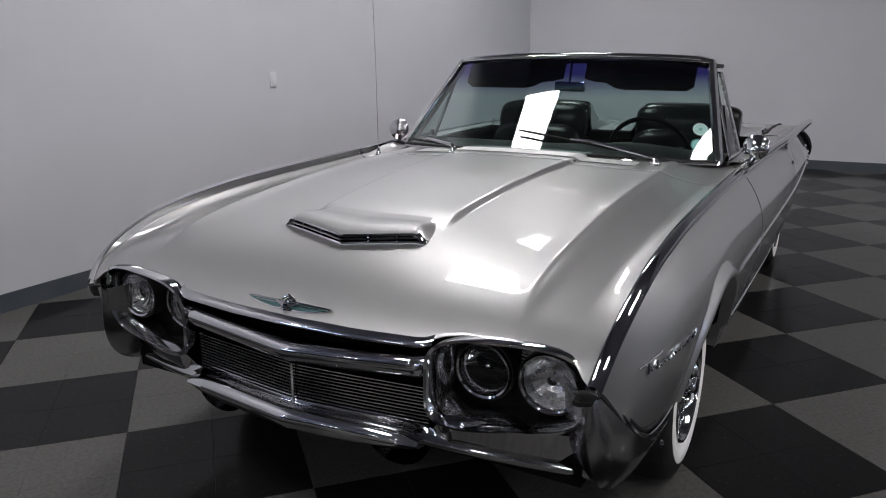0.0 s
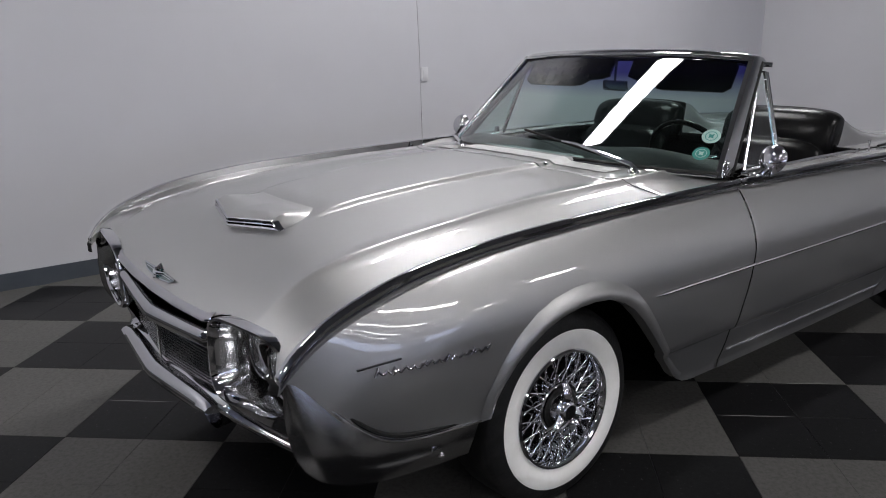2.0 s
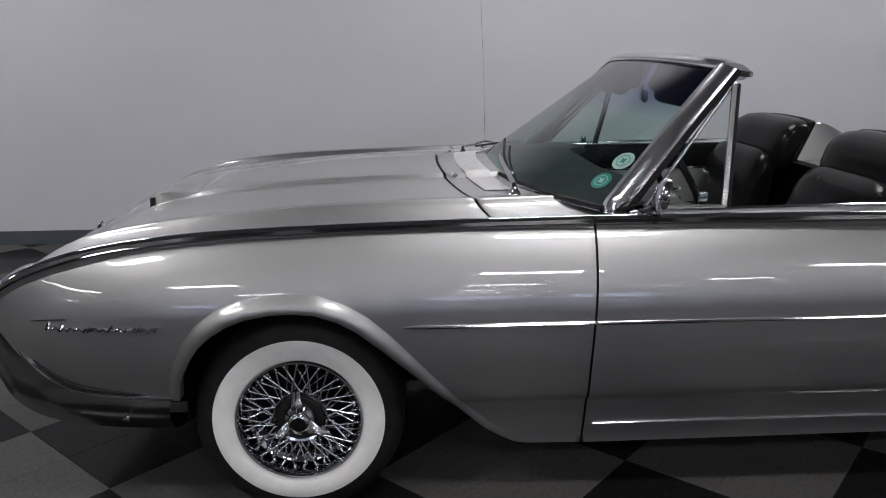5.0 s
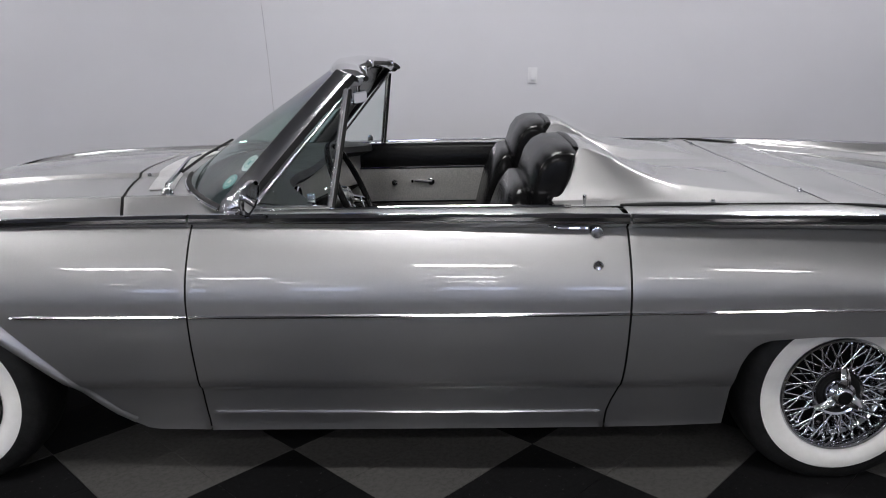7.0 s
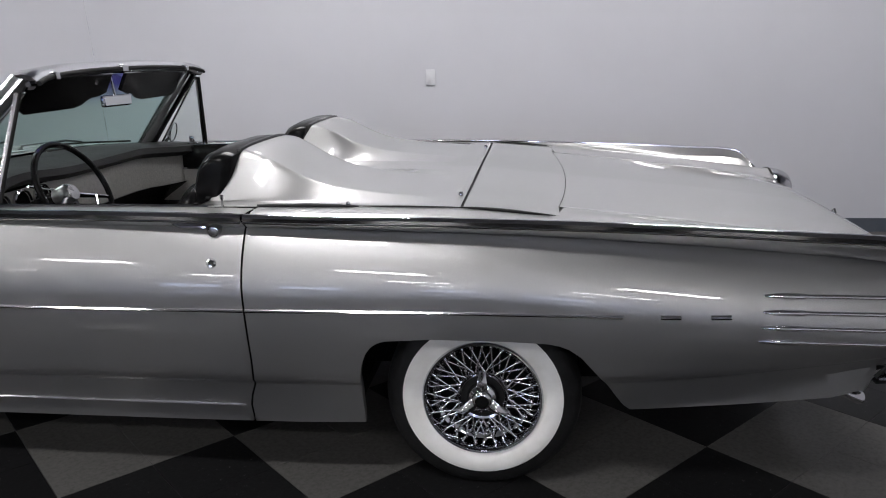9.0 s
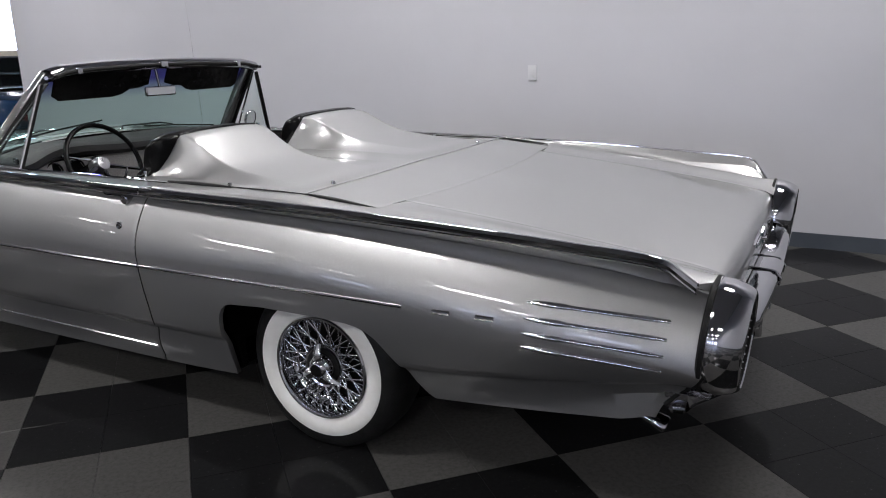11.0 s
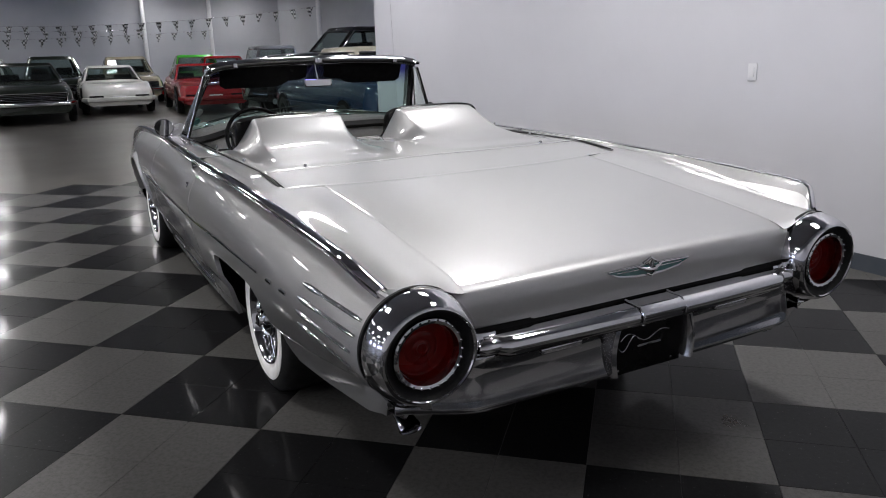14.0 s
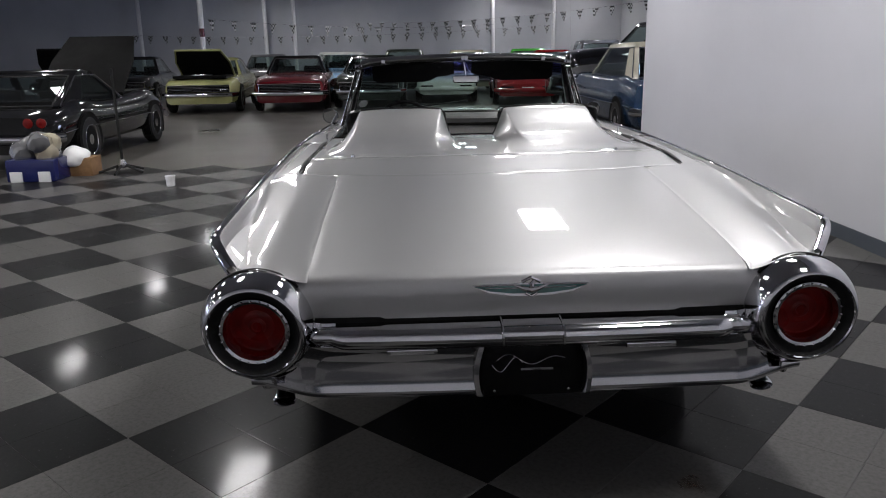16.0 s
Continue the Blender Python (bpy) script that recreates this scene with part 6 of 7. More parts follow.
def hall_car(name, label, at, turn, paint, length=4.7, width=1.85, belt=0.92, hood=0.86, roof=1.34, nose_z=0.52, cabin=(0.55, 0.05, -0.85, -1.35), style="coupe", hood_up=0.0, top=None, raise_z=0.0, face="grille", tail=False, fender=0.02, quarter=0.0, panel=None):
    """A parked car with its nose towards local +x; cabin gives base front, roof front, roof rear and base rear."""
    c = thing(name, (0, 0, 0), label, "car" if style != "pickup" else "pickup truck", "parked cars")
    L, W = length / 2, width / 2
    zt = pchip([(-L, nose_z + 0.16), (-L + 0.12, belt - 0.10), (-L + 0.7, belt - 0.02), (cabin[3], belt), (cabin[0], belt - 0.01), (cabin[0] + 0.25, hood), (L - 0.7, hood - 0.03), (L - 0.3, hood - 0.08), (L - 0.08, hood - 0.17), (L, nose_z + 0.03)])
    wt = pchip([(-L, W * 0.84), (-L + 0.25, W * 0.95), (-0.8, W), (0.8, W), (L - 0.35, W * 0.96), (L, W * 0.86)])
    zb = 0.24 + raise_z
    rows = []
    for x in np.linspace(-L, L, 49):
        h, z = wt(x), zt(x) + raise_z
        swell = fender * (math.exp(-((x - L + 0.85) / 0.38) ** 2) + 0.8 * math.exp(-((x + L - 0.95) / 0.42) ** 2))
        rows.append([(x, s * h * k, zb + (z - zb) * v + swell * (1.0 if 0.8 < k < 0.95 and v > 0.9 else 0.35 if v > 0.6 and k > 0.5 else 0.0)) for s, k, v in ((1, 0.86, 0.0), (1, 0.97, 0.12), (1, 1.0, 0.45), (1, 0.985, 0.70), (1, 0.93, 0.92), (1, 0.86, 0.985), (1, 0.60, 1.015), (1, 0.25, 1.03), (-1, 0.25, 1.03), (-1, 0.60, 1.015), (-1, 0.86, 0.985), (-1, 0.93, 0.92), (-1, 0.985, 0.70), (-1, 1.0, 0.45), (-1, 0.97, 0.12), (-1, 0.86, 0.0))])
    b = Build().grid(rows, closed=True)
    n = 16
    b.f.append(list(range(n)))
    b.f.append([len(b.v) - n + j for j in range(n)])
    body = b.done("body", paint, c, sharp=50)
    # greenhouse
    a0, a1, a2, a3 = cabin
    zr, zbelt = roof + raise_z, belt + raise_z - 0.02
    wb, wr = W * 0.86, W * 0.66 if style != "pickup" else W * 0.74
    g = Build()
    rows = []
    for u in np.linspace(0, 1, 9):
        z = zbelt + (zr - zbelt) * u
        h = wb + (wr - wb) * u
        xf, xr = a0 + (a1 - a0) * u ** 0.9, a3 + (a2 - a3) * u ** 0.8
        rows.append([(xf, h * 0.9, z), (xf - 0.06, h, z), ((xf + xr) / 2, h * 1.01, z), (xr + 0.06, h, z), (xr, h * 0.9, z), (xr, -h * 0.9, z), (xr + 0.06, -h, z), ((xf + xr) / 2, -h * 1.01, z), (xf - 0.06, -h, z), (xf, -h * 0.9, z)])
    rows.append([(x * 0.985 + (a1 + a2) / 2 * 0.015, y * 0.93, zr + 0.022) for x, y, z in rows[-1]])
    shell, cap = top or paint, rows[-1]
    g.grid([[(x * 0.97 + (a1 + a2) * 0.015, y * 0.90, z + 0.006) for x, y, z in cap], cap, rows[-2], rows[-3]], closed=True)
    g.f.append(list(range(10)))
    g.done("roof", shell, c, sharp=50)
    # pillars, with a broad rear quarter where the car has one
    def wide(row, a, b2, u):
        (x0, y0, z0), (x1, y1, z1) = row[a], row[b2]
        return (x0 + (x1 - x0) * u, y0 + (y1 - y0) * u, z0 + (z1 - z0) * u)
    for a, b2, e in ((0, 1, 2), (9, 8, 7), (4, 3, 2), (5, 6, 7)):
        u = quarter if a in (4, 5) else 0.06
        Build().grid([[row[a], row[b2], wide(row, b2, e, u)] for row in rows[:-1]]).done("pillar", shell, c, thick=0.03)
    # glass between them
    for nm, cols in (("windshield", (9, 0)), ("rear_window", (4, 5))):
        pane = Build().grid([[wide(row, *cols, k / 6) for k in range(7)] for row in rows[:8]]).done(nm, CARGLASS, c)
        pane.visible_shadow = False
        ring = [rows[0][cols[0]], rows[7][cols[0]], rows[7][cols[1]], rows[0][cols[1]], rows[0][cols[0]]]
        Build().tube(ring, 0.012, 6).done("window_trim", RUBBER if paint is BLACK else CHROME, c)
    for a, b2, e, s in ((1, 2, 3, 1), (8, 7, 6, -1)):
        pane = Build().grid([[row[a], row[b2], row[e]] for row in rows[:8]]).done("side_window", CARGLASS, c)
        pane.visible_shadow = False
        Build().tube([rows[0][a], rows[7][a], rows[7][b2], rows[7][e], rows[0][e]], 0.010, 6).done("side_trim", CHROME, c)
    # dark cabin with two seat backs
    Build().box(a3 + 0.06, a0 - 0.06, -wb * 0.88, wb * 0.88, zbelt - 0.02, zbelt + 0.055).done("cabin_floor", VINYL, c, smooth=False)
    for y in (-0.36, 0.36):
        xs_ = (a0 + a3) / 2 - 0.12
        Build().box(xs_ - 0.09, xs_ + 0.05, y - 0.24, y + 0.24, zbelt, zbelt + (zr - zbelt) * 0.42, 0.04).done("seat_back", VINYL, c)
    for s in (-1, 1):
        if panel:
            Build().grid([[(x, s * (wt(x) + 0.004), zb + (zt(x) + raise_z - zb) * v) for v in (0.42, 0.56, 0.70)] for x in np.linspace(-L + 0.25, L - 0.10, 25)]).done("side_panel", panel, c, "grey painted side panel", thick=0.003)
        # belt strip
        Build().tube([(x, s * (wt(x) * 1.0 + 0.004), zb + (zt(x) + raise_z - zb) * 0.45) for x in np.linspace(-L + 0.3, L - 0.3, 15)], 0.008, 6).done("side_strip", CHROME, c)
        # wheels, each on a black half-disc that stands for the shaded wheel opening
        for xw in (L - 0.85, -L + 0.95):
            r = 0.32 + raise_z * 0.25
            Build().prism([(xw + (r + 0.05) * math.cos(q), r + (r + 0.05) * math.sin(q)) for q in np.linspace(-0.5, math.pi + 0.5, 25)], s * (W - 0.10), s * (W + 0.004)).done("wheel_arch", UNDER, c)
            w = spun([(0.19, -0.16), (r - 0.02, -0.16), (r, -0.13), (r, -0.03), (r - 0.025, 0.006), (0.20, 0.010)], xw, s * W, r, s).done("tyre", TYRE, c)
            spun([(0.205, 0.008), (0.195, 0.014), (0.16, -0.02), (0.08, -0.03), (0.07, 0.004), (0.0, 0.008)], xw, s * W, r, s, 20).done("rim", CHROME, c)
    # bumpers and lamps, front and rear
    for front in (True, False):
        d = 1 if front else -1
        xe = d * L
        zz = nose_z + raise_z - 0.10
        pts = [(xe - d * 0.22, -W * 0.97, zz), (xe + d * 0.03, -W * 0.86, zz), (xe + d * 0.07, 0, zz), (xe + d * 0.03, W * 0.86, zz), (xe - d * 0.22, W * 0.97, zz)]
        Build().tube(pts, 0.045, 8, squash=1.3).done("bumper", CHROME if face != "plain" else paint, c)
        if front and face == "grille":
            Build().box(xe - 0.03, xe + 0.012, -W * 0.80, W * 0.80, zz + 0.06, zz + 0.22, 0.01).done("grille", UNDER, c)
            for k in range(4):
                Build().tube([(xe + 0.015, -W * 0.78, zz + 0.085 + 0.036 * k), (xe + 0.015, W * 0.78, zz + 0.085 + 0.036 * k)], 0.006, 6).done("grille_bar", CHROME, c)
            Build().tube([(xe + 0.016, -W * 0.8, zz + 0.05), (xe + 0.016, -W * 0.8, zz + 0.23), (xe + 0.016, W * 0.8, zz + 0.23), (xe + 0.016, W * 0.8, zz + 0.05)], 0.012, 6).done("grille_frame", CHROME, c)
        if front and face == "plain":
            for s in (-1, 1):
                Build().box(xe - 0.04, xe + 0.005, s * W * 0.62 - 0.17, s * W * 0.62 + 0.17, zz + 0.02, zz + 0.10, 0.01).done("intake", UNDER, c)
            Build().box(xe + 0.0, xe + 0.012, -0.16, 0.16, zz - 0.02, zz + 0.08, 0.004).done("front_plate", WHITE, c)
        if front and face == "lamps":
            for s in (-1, 1):
                Build().lathe([(0.10, -0.06), (0.105, 0.02), (0.085, 0.03), (0.0, 0.045)], (xe - 0.02, s * W * 0.72, zz + 0.20), "x", 20).done("headlamp", CHROME, c)
            Build().box(xe - 0.02, xe + 0.02, -W * 0.55, W * 0.55, zz + 0.08, zz + 0.30, 0.02).done("grille", STEEL, c)
        if not front:
            for s in (-1, 1):
                for yy in ((0.62, 0.80) if tail else (0.74,)):
                    Build().lathe([(0.055, 0.02), (0.06, -0.012), (0.048, -0.016), (0.0, -0.018)], (xe, s * W * yy, zz + 0.20), "x", 16).done("tail_lamp", RED_LENS, c)
    if hood_up:
        hm = Matrix.Translation((cabin[0] + 0.30, 0, hood + raise_z + 0.02)) @ Matrix.Rotation(radians(-hood_up), 4, "Y")
        hl = L - cabin[0] - 0.45
        outl = [(0, -W * 0.74), (hl * 0.55, -W * 0.74), (hl, -W * 0.60), (hl, W * 0.60), (hl * 0.55, W * 0.74), (0, W * 0.74)]
        Build().prism(outl, -0.02, 0.02, "z").moved(hm).done("raised_hood", UNDER if paint is BLACK else paint, c, "raised hood", smooth=False)
        Build().prism([(a * 0.96 + 0.02, b2 * 0.94) for a, b2 in outl], -0.028, -0.021, "z").moved(hm).done("hood_underside", UNDER, c, smooth=False)
        Build().box(cabin[0] + 0.35, L - 0.25, -W * 0.70, W * 0.70, hood + raise_z - 0.03, hood + raise_z + 0.035).done("engine_bay", UNDER, c, smooth=False)
        Build().box(cabin[0] + 0.55, cabin[0] + 1.15, -0.25, 0.25, hood + raise_z, hood + raise_z + 0.07, 0.02).done("engine", CHROME, c)
    c.matrix_basis = Matrix.Translation((at[0], at[1], 0)) @ Matrix.Rotation(radians(turn), 4, "Z")
    return c


RED = hall_paint("red_paint", (0.24, 0.008, 0.010))
DKRED = hall_paint("dark_red_paint", (0.075, 0.005, 0.008))
YEL = hall_paint("pale_yellow_paint", (0.25, 0.25, 0.11))
GRN = hall_paint("dark_green_paint", (0.010, 0.014, 0.010))
LIME = hall_paint("bright_green_paint", (0.06, 0.36, 0.04))
CREAM = hall_paint("cream_paint", (0.50, 0.47, 0.38))
IVORY = hall_paint("ivory_paint", (0.56, 0.56, 0.52))
BLACK = mottled("black_paint", (0.004, 0.004, 0.0045), (0.006, 0.006, 0.0065), 6.0, (0.06, 0.12), Specular_IOR_Level=0.4, Coat_Weight=0.4)
BLUE = hall_paint("blue_paint", (0.008, 0.024, 0.056))
SKY = hall_paint("light_blue_paint", (0.10, 0.20, 0.32))
BEIGE = hall_paint("beige_paint", (0.26, 0.23, 0.17))
GREY = hall_paint("grey_paint", (0.11, 0.11, 0.115))

hall_car("coupe", "black fastback sports coupe with its hood raised", (-5.35, -5.56), 180, BLACK, 4.45, 1.77, 0.82, 0.82, 1.20, 0.52, (0.35, -0.25, -0.85, -1.85), hood_up=38, tail=True, fender=0.07, quarter=0.55)
hall_car("muscle_coupe", "pale yellow muscle coupe with its hood raised", (-15.1, -5.75), 4, YEL, 4.7, 1.85, 0.92, 0.88, 1.32, 0.56, hood_up=28, quarter=0.45)
hall_car("muscle_coupe", "dark red muscle coupe with a black vinyl roof", (-15.2, -3.5), 3, DKRED, 4.9, 1.88, 0.92, 0.88, 1.34, 0.56, top=BLACK, quarter=0.45)
hall_car("sedan", "light blue sedan with a white roof", (-19.2, -2.6), -8, SKY, 4.8, 1.85, 0.95, 0.90, 1.42, 0.56, top=IVORY)
hall_car("muscle_coupe", "dark green parked muscle coupe", (-15.7, -1.45), 0, GRN, 4.8, 1.88, 0.92, 0.88, 1.32, 0.56)
hall_car("sports_car", "ivory white sports car with pointed fenders", (-17.6, 0.70), -2, IVORY, 4.6, 1.76, 0.84, 0.78, 1.20, 0.50, (0.30, -0.30, -0.80, -1.40), face="plain", fender=0.075, quarter=0.35)
hall_car("sports_car", "bright red sports car with pointed fenders", (-16.0, 2.85), -4, RED, 4.6, 1.76, 0.84, 0.78, 1.20, 0.50, (0.30, -0.30, -0.80, -1.40), face="plain", fender=0.075, quarter=0.35)
hall_car("jeep", "dark grey open utility vehicle", (-18.2, 5.6), -4, GREY, 3.8, 1.7, 0.95, 0.95, 1.55, 0.60, (0.55, 0.45, -1.2, -1.3), face="lamps", raise_z=0.12)
hall_car("sedan", "dull beige parked sedan in the hall", (-22.4, 1.7), -3, BEIGE, 4.8, 1.85, 0.95, 0.90, 1.45, 0.56)
hall_car("coupe", "bright green parked coupe in the hall", (-21.8, 3.9), -6, LIME, 4.5, 1.8, 0.95, 0.90, 1.46, 0.56)
hall_car("coupe", "bright red parked coupe in the hall", (-20.8, 4.6), -6, RED, 4.6, 1.8, 0.95, 0.90, 1.40, 0.56)
hall_car("sedan", "dark green parked sedan in the hall", (-21.6, -0.6), 0, GRN, 4.9, 1.88, 0.95, 0.92, 1.50, 0.56)
hall_car("sedan", "off-white parked sedan in the hall", (-24.0, -3.3), 0, IVORY, 4.9, 1.85, 0.95, 0.92, 1.45, 0.56)
hall_car("coupe", "plain grey parked coupe in the hall", (-23.8, -5.9), 2, GREY, 4.7, 1.85, 0.92, 0.90, 1.40, 0.56)
hall_car("sedan", "black sedan with a raised hood", (-14.6, -9.1), 12, BLACK, 4.8, 1.85, 0.92, 0.88, 1.36, 0.56, hood_up=30)
hall_car("coupe", "glossy black parked coupe among other cars", (-18.0, -8.9), 6, BLACK, 4.7, 1.85, 0.92, 0.88, 1.38, 0.56)
hall_car("coupe", "dark red parked coupe in the hall", (-12.0, -11.6), 12, DKRED, 4.7, 1.85, 0.92, 0.88, 1.34, 0.56)
hall_car("coupe", "plain grey parked coupe in the hall", (-8.2, -9.4), 170, GREY, 4.6, 1.8, 0.86, 0.84, 1.28, 0.54)
hall_car("two_tone_sedan", "blue 1950s sedan with a cream roof", (-6.88, 3.72), 180, BLUE, 4.9, 1.86, 0.99, 0.98, 1.47, 0.60, (0.75, 0.20, -1.35, -1.95), face="lamps", top=CREAM, fender=0.03, quarter=0.30)
hall_car("pickup_truck", "tall black lifted pickup truck with grey side panels", (-10.55, 5.35), -86, BLACK, 5.2, 1.90, 1.22, 1.20, 1.72, 0.76, (1.00, 0.52, -0.44, -0.56), style="pickup", raise_z=0.22, panel=GREY)


def post(x, y, r=0.085, band=False):
    p = thing("column", (x, y, 0), "white steel column with a red band" if band else "white steel column", "column", "hall columns")
    Build().lathe([(r + 0.07, 0.0), (r + 0.07, 0.02), (r, 0.021), (r, 6.4)], (x, y, -0.006), "z", 20).done("shaft", WHITE, p)
    if band:
        Build().lathe([(r + 0.003, 2.02), (r + 0.004, 2.03), (r + 0.004, 2.28), (r + 0.003, 2.29)], (x, y, 0), "z", 20).done("red_band", DKRED, p)


for x, y, band in ((-20.2, -7.35, True), (-29.2, -6.9, False), (-29.2, -5.6, False), (-22.1, 8.6, False), (-29.4, 6.2, False), (-29.3, 3.4, False), (-29.3, -12.5, False)):
    post(x, y, band=band)

# checkered pennants strung across the hall
m_pen, _t, _b = material("checkered_pennant_cloth", 0.7)
_ch = _t.nodes.new("ShaderNodeTexChecker")
_ch.inputs["Scale"].default_value = 14.0
_ch.inputs["Color1"].default_value, _ch.inputs["Color2"].default_value = (0.02, 0.02, 0.02, 1), (0.45, 0.45, 0.45, 1)
_tc = _t.nodes.new("ShaderNodeTexCoord")
_t.links.new(_tc.outputs["Object"], _ch.inputs["Vector"])
_t.links.new(_ch.outputs[0], _b.inputs["Base Color"])


def pennant_string(a, b2, sag, n):
    a, b2 = Vector(a), Vector(b2)
    s = thing("pennant_string", a, "string of black and white checkered pennants", "pennants", "pennant strings")
    at = lambda u: a.lerp(b2, u) + Vector((0, 0, -sag * 4 * u * (1 - u)))
    Build().tube([at(u) for u in np.linspace(0, 1, 30)], 0.006, 5).done("cord", STEEL, s)
    for k in range(n):
        p = at((k + 0.5) / n)
        d = (b2 - a).normalized()
        twist = 0.5 * math.sin(k * 2.3)
        tip = p + Vector((0.10 * twist, 0.06 * math.sin(k * 1.7), -0.36))
        pts = [p - 0.13 * d, p + 0.13 * d, tip + 0.01 * d, tip - 0.01 * d]
        mesh_ob("pennant", pts, [[0, 1, 2, 3]], m_pen, s, smooth=False, thick=0.004)


pennant_string((-22.1, 8.6, 3.15), (-29.0, -3.0, 2.75), 0.25, 21)
pennant_string((-29.3, 6.2, 2.55), (-29.2, -13.0, 2.35), 0.25, 30)
pennant_string((-20.2, -7.35, 2.60), (-29.0, 3.4, 2.6), 0.2, 18)

# work bucket, carton with a cloth, lamp stand near the black coupe
bk = thing("storage_bin", (-2.83, -5.0, 0), "blue plastic bin with a grey lid full of rags", "bin")
Build().box(-3.06, -2.60, -5.28, -4.72, -0.004, 0.26, 0.03).done("tub", hall_paint("blue_plastic", (0.012, 0.016, 0.085)), bk)
b = Build()
random.seed(5)
for k in range(9):
    bm = bmesh.new()
    bmesh.ops.create_icosphere(bm, subdivisions=2, radius=0.13)
    for v in bm.verts:
        v.co *= 1 + 0.25 * noise.noise(v.co * 9 + Vector((k, 0, 0)))
    Build().bm(bm, Matrix.Translation((-2.83 + random.uniform(-0.13, 0.13), -5.0 + random.uniform(-0.17, 0.17), 0.30 + random.uniform(0, 0.14)))).done("rag", GREY if k % 3 else BEIGE, bk)
for s in (-0.16, 0.16):
    Build().box(-2.60, -2.585, -5.0 + s - 0.07, -5.0 + s + 0.07, 0.0, 0.12, 0.005).done("white_label", WHITE, bk)
cup = thing("paper_cup", (-2.50, -3.16, 0), "small white paper cup standing on the floor", "cup")
Build().lathe([(0.0, 0.0), (0.040, 0.0), (0.042, 0.004), (0.054, 0.11), (0.058, 0.112), (0.056, 0.116), (0.051, 0.11), (0.045, 0.01), (0.0, 0.01)], (-2.50, -3.16, 0.0), "z", 24).done("cup_body", WHITE, cup)
bx = thing("carton", (-3.4, -4.68, 0), "brown cardboard carton with a white cloth on it", "box")
Build().box(-3.55, -3.25, -4.85, -4.50, -0.004, 0.22, 0.004).done("carton_body", mottled("brown_cardboard", (0.16, 0.085, 0.035), (0.21, 0.115, 0.05), 20.0, (0.7, 0.85)), bx)
b = Build()
bm = bmesh.new()
bmesh.ops.create_icosphere(bm, subdivisions=3, radius=0.17)
for v in bm.verts:
    v.co *= 1 + 0.35 * noise.noise(v.co * 7)
b.bm(bm, Matrix.Translation((-3.36, -4.74, 0.22)) @ Matrix.Diagonal((1, 1, 0.75, 1)))
b.done("cloth", WHITE, bx)
st = thing("lamp_stand", (-3.5, -4.1, 0), "black work lamp stand with a spread base", "stand")
for k in range(5):
    a = 2 * math.pi * k / 5
    Build().tube([(-3.5, -4.1, 0.10), (-3.5 + 0.28 * math.cos(a), -4.1 + 0.28 * math.sin(a), 0.012)], 0.016, 6).done("foot", RUBBER, st)
Build().tube([(-3.5, -4.1, 0.05), (-3.5, -4.1, 1.25)], 0.018, 8).done("pole", RUBBER, st)
Build().lathe([(0.05, 0.06), (0.055, 0.10), (0.03, 0.16)], (-3.5, -4.1, 0.0), "z", 14).done("clamp", STEEL, st)


for ob, dx, dy in ((bk, 0.10, 0.24), (cup, 0.48, 0.14), (bx, 0.36, 0.28), (st, 0.35, 0.15)):
    ob.location += Vector((dx, dy, 0))


# rust-coloured stain on one of the grey tiles
m_stain = bpy.data.materials.new("rust_stain")
m_stain.use_nodes = True
_t = m_stain.node_tree
_b = _t.nodes["Principled BSDF"]
_b.inputs["Base Color"].default_value, _b.inputs["Roughness"].default_value = (0.16, 0.07, 0.02, 1), 0.4
_n = noise_of(_t, 22.0, 4.0)
_r = ramp(_t, _n.outputs["Fac"], ((0.42, (0, 0, 0)), (0.62, (0.7, 0.7, 0.7))))
_t.links.new(_r.outputs[0], _b.inputs["Alpha"])
_ring = [(4.121 + (0.045 + 0.014 * math.sin(3 * a)) * math.cos(a), 0.541 + (0.055 + 0.016 * math.cos(2 * a)) * math.sin(a), 0.0006) for a in np.linspace(0, 2 * math.pi, 25)[:-1]]
tagged(mesh_ob("floor_stain", _ring, [list(range(24))], m_stain, smooth=False), "small rust-coloured stain on the tile floor", "stain", kind="structure")

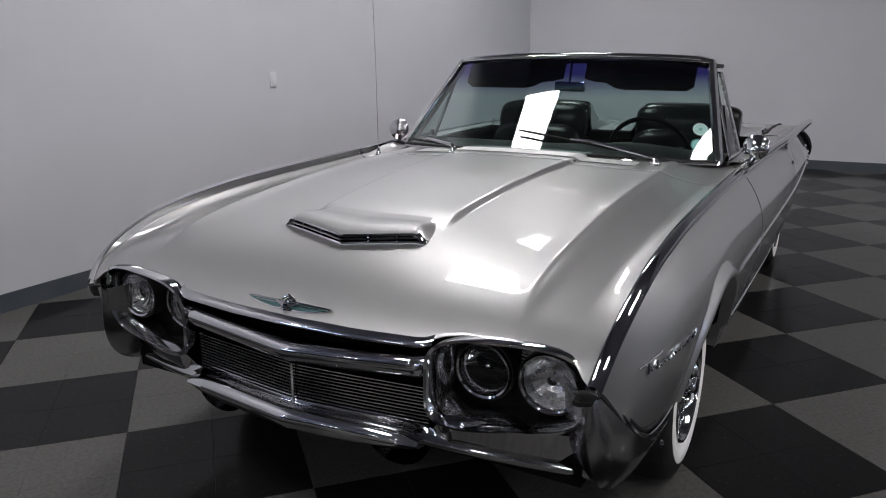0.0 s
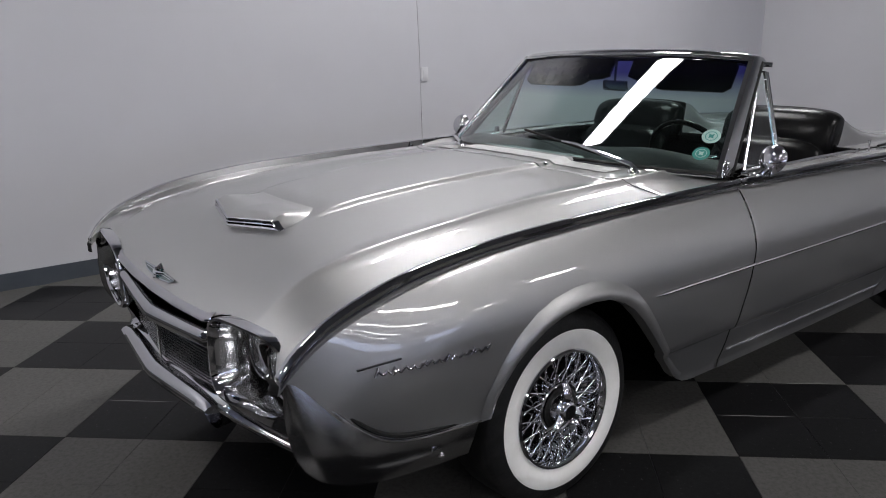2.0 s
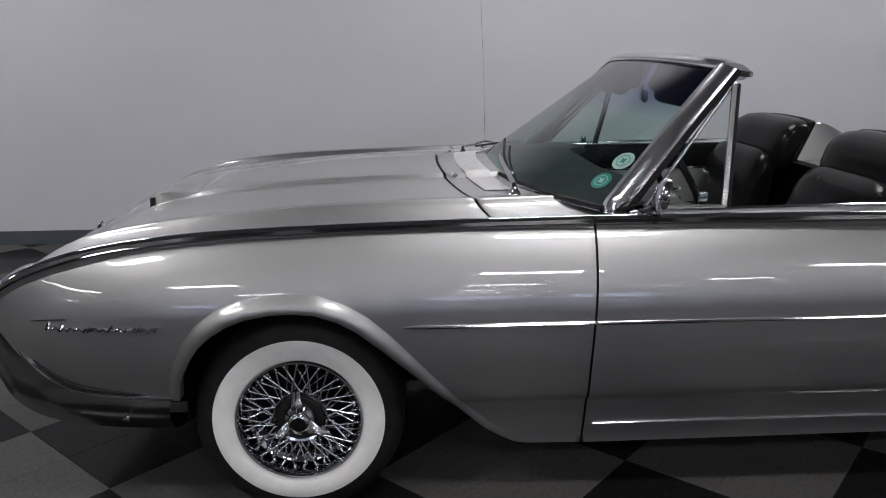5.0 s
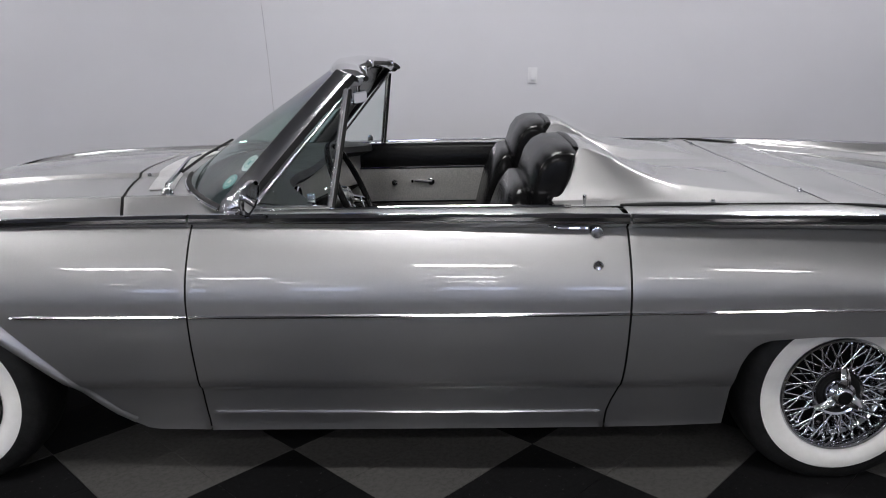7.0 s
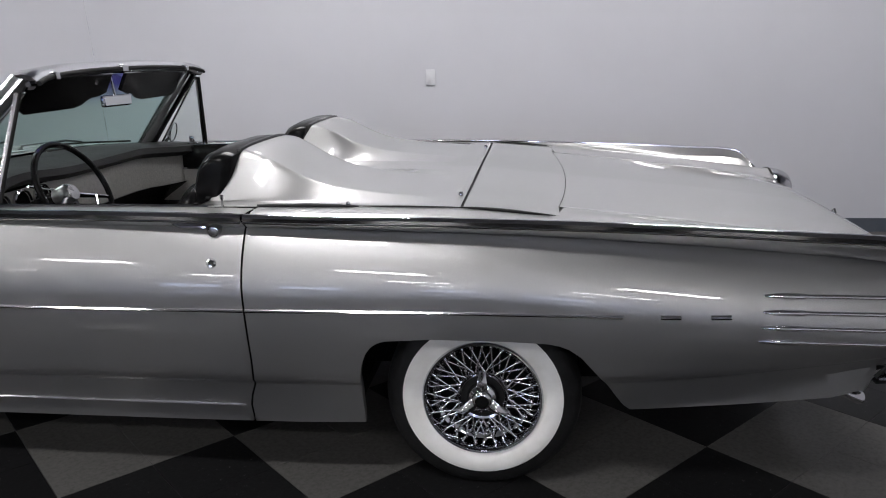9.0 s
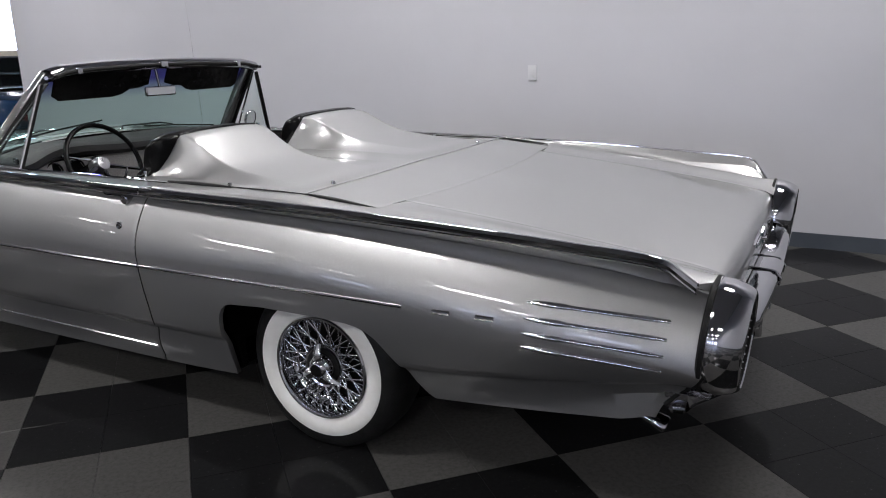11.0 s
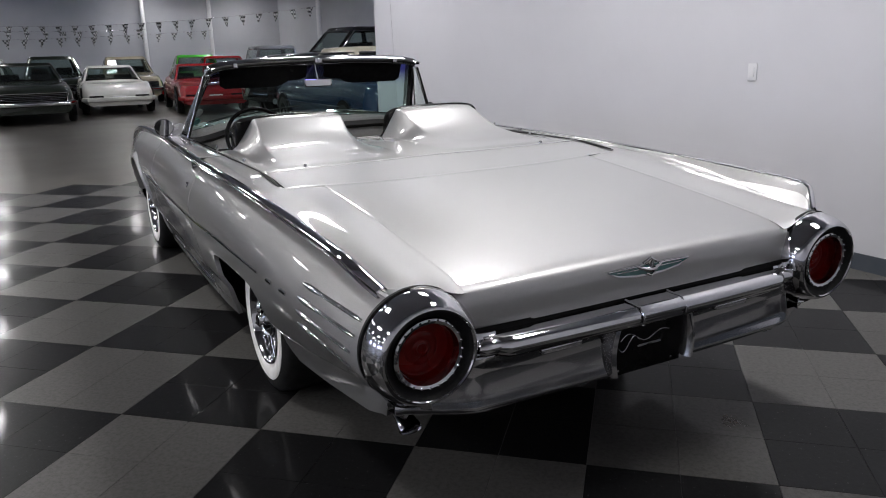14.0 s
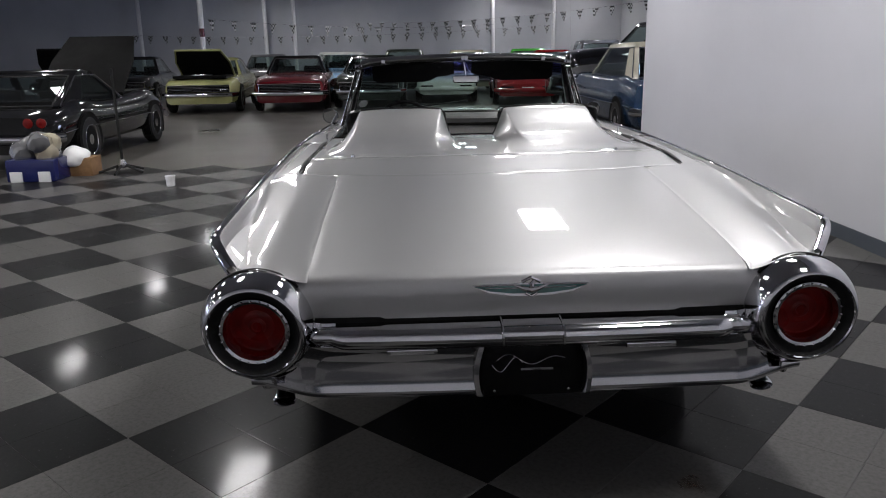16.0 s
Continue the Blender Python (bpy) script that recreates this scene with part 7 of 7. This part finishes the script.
# ---------------------------------------------------------------- checkered floor, tile by tile
floor = tagged(new("floor"), "black and grey checkered vinyl tile floor laid on the diagonal", "floor", kind="structure")
TILE, GAP = 0.6108, 0.0008
_o, _a = Vector((0.648, -1.093)), radians(46.86)
_ux, _uy = Vector((math.cos(_a), math.sin(_a))), Vector((-math.sin(_a), math.cos(_a)))


def tile_mesh(name, mat, size):
    h = size / 2 - GAP
    b = Build()
    for sx in (-1, 1):
        for sy in (-1, 1):
            # quarter: outer edges at h, inner joint half a millimetre from the middle
            x0, x1 = sorted((sx * 0.0005, sx * h))
            y0, y1 = sorted((sy * 0.0005, sy * h))
            ring = lambda d, z: [(x0 + d, y0 + d, z), (x1 - d, y0 + d, z), (x1 - d, y1 - d, z), (x0 + d, y1 - d, z)]
            n = len(b.v)
            b.grid([ring(0, -0.006), ring(0, -0.0005), ring(0.0006, 0.0)], closed=True)
            b.f.append([n + 8, n + 9, n + 10, n + 11])
    me = bpy.data.meshes.new(name)
    me.from_pydata(b.v, [], b.f)
    me.materials.append(mat)
    return me


_dark, _grey = tile_mesh("tile_dark", TILE_DARK, TILE), tile_mesh("tile_grey", TILE_GREY, TILE)
_near, _far = [], {0: Build(), 1: Build()}
for i in range(-34, 34):
    for j in range(-34, 34):
        p = _o + (i + 0.5) * TILE * _ux + (j + 0.5) * TILE * _uy
        if -3.43 < p.x < REAR_X + 0.35 and -12.0 < p.y < WALL_Y + 0.35:
            _near.append((math.hypot(p.x - 1.9, (p.y + 0.4) * 1.1), p, (i + j + 1) % 2))
_near.sort(key=lambda e: e[0])
_turn = Matrix.Rotation(_a, 4, "Z")
for n, (_, p, k) in enumerate(_near):
    if n < 300:
        t = new("tile", _grey if k else _dark)
        t.parent = floor
        t.matrix_basis = Matrix.Translation((p.x, p.y, 0)) @ _turn
    else:
        me = _grey if k else _dark
        m = Matrix.Translation((p.x, p.y, 0)) @ _turn
        _far[k].add([m @ v.co for v in me.vertices], [list(f.vertices) for f in me.polygons])
for k, mat in ((0, TILE_DARK), (1, TILE_GREY)):
    tagged(_far[k].done("tiles_beyond", mat, floor, smooth=False, fix=False), kind="stuff")
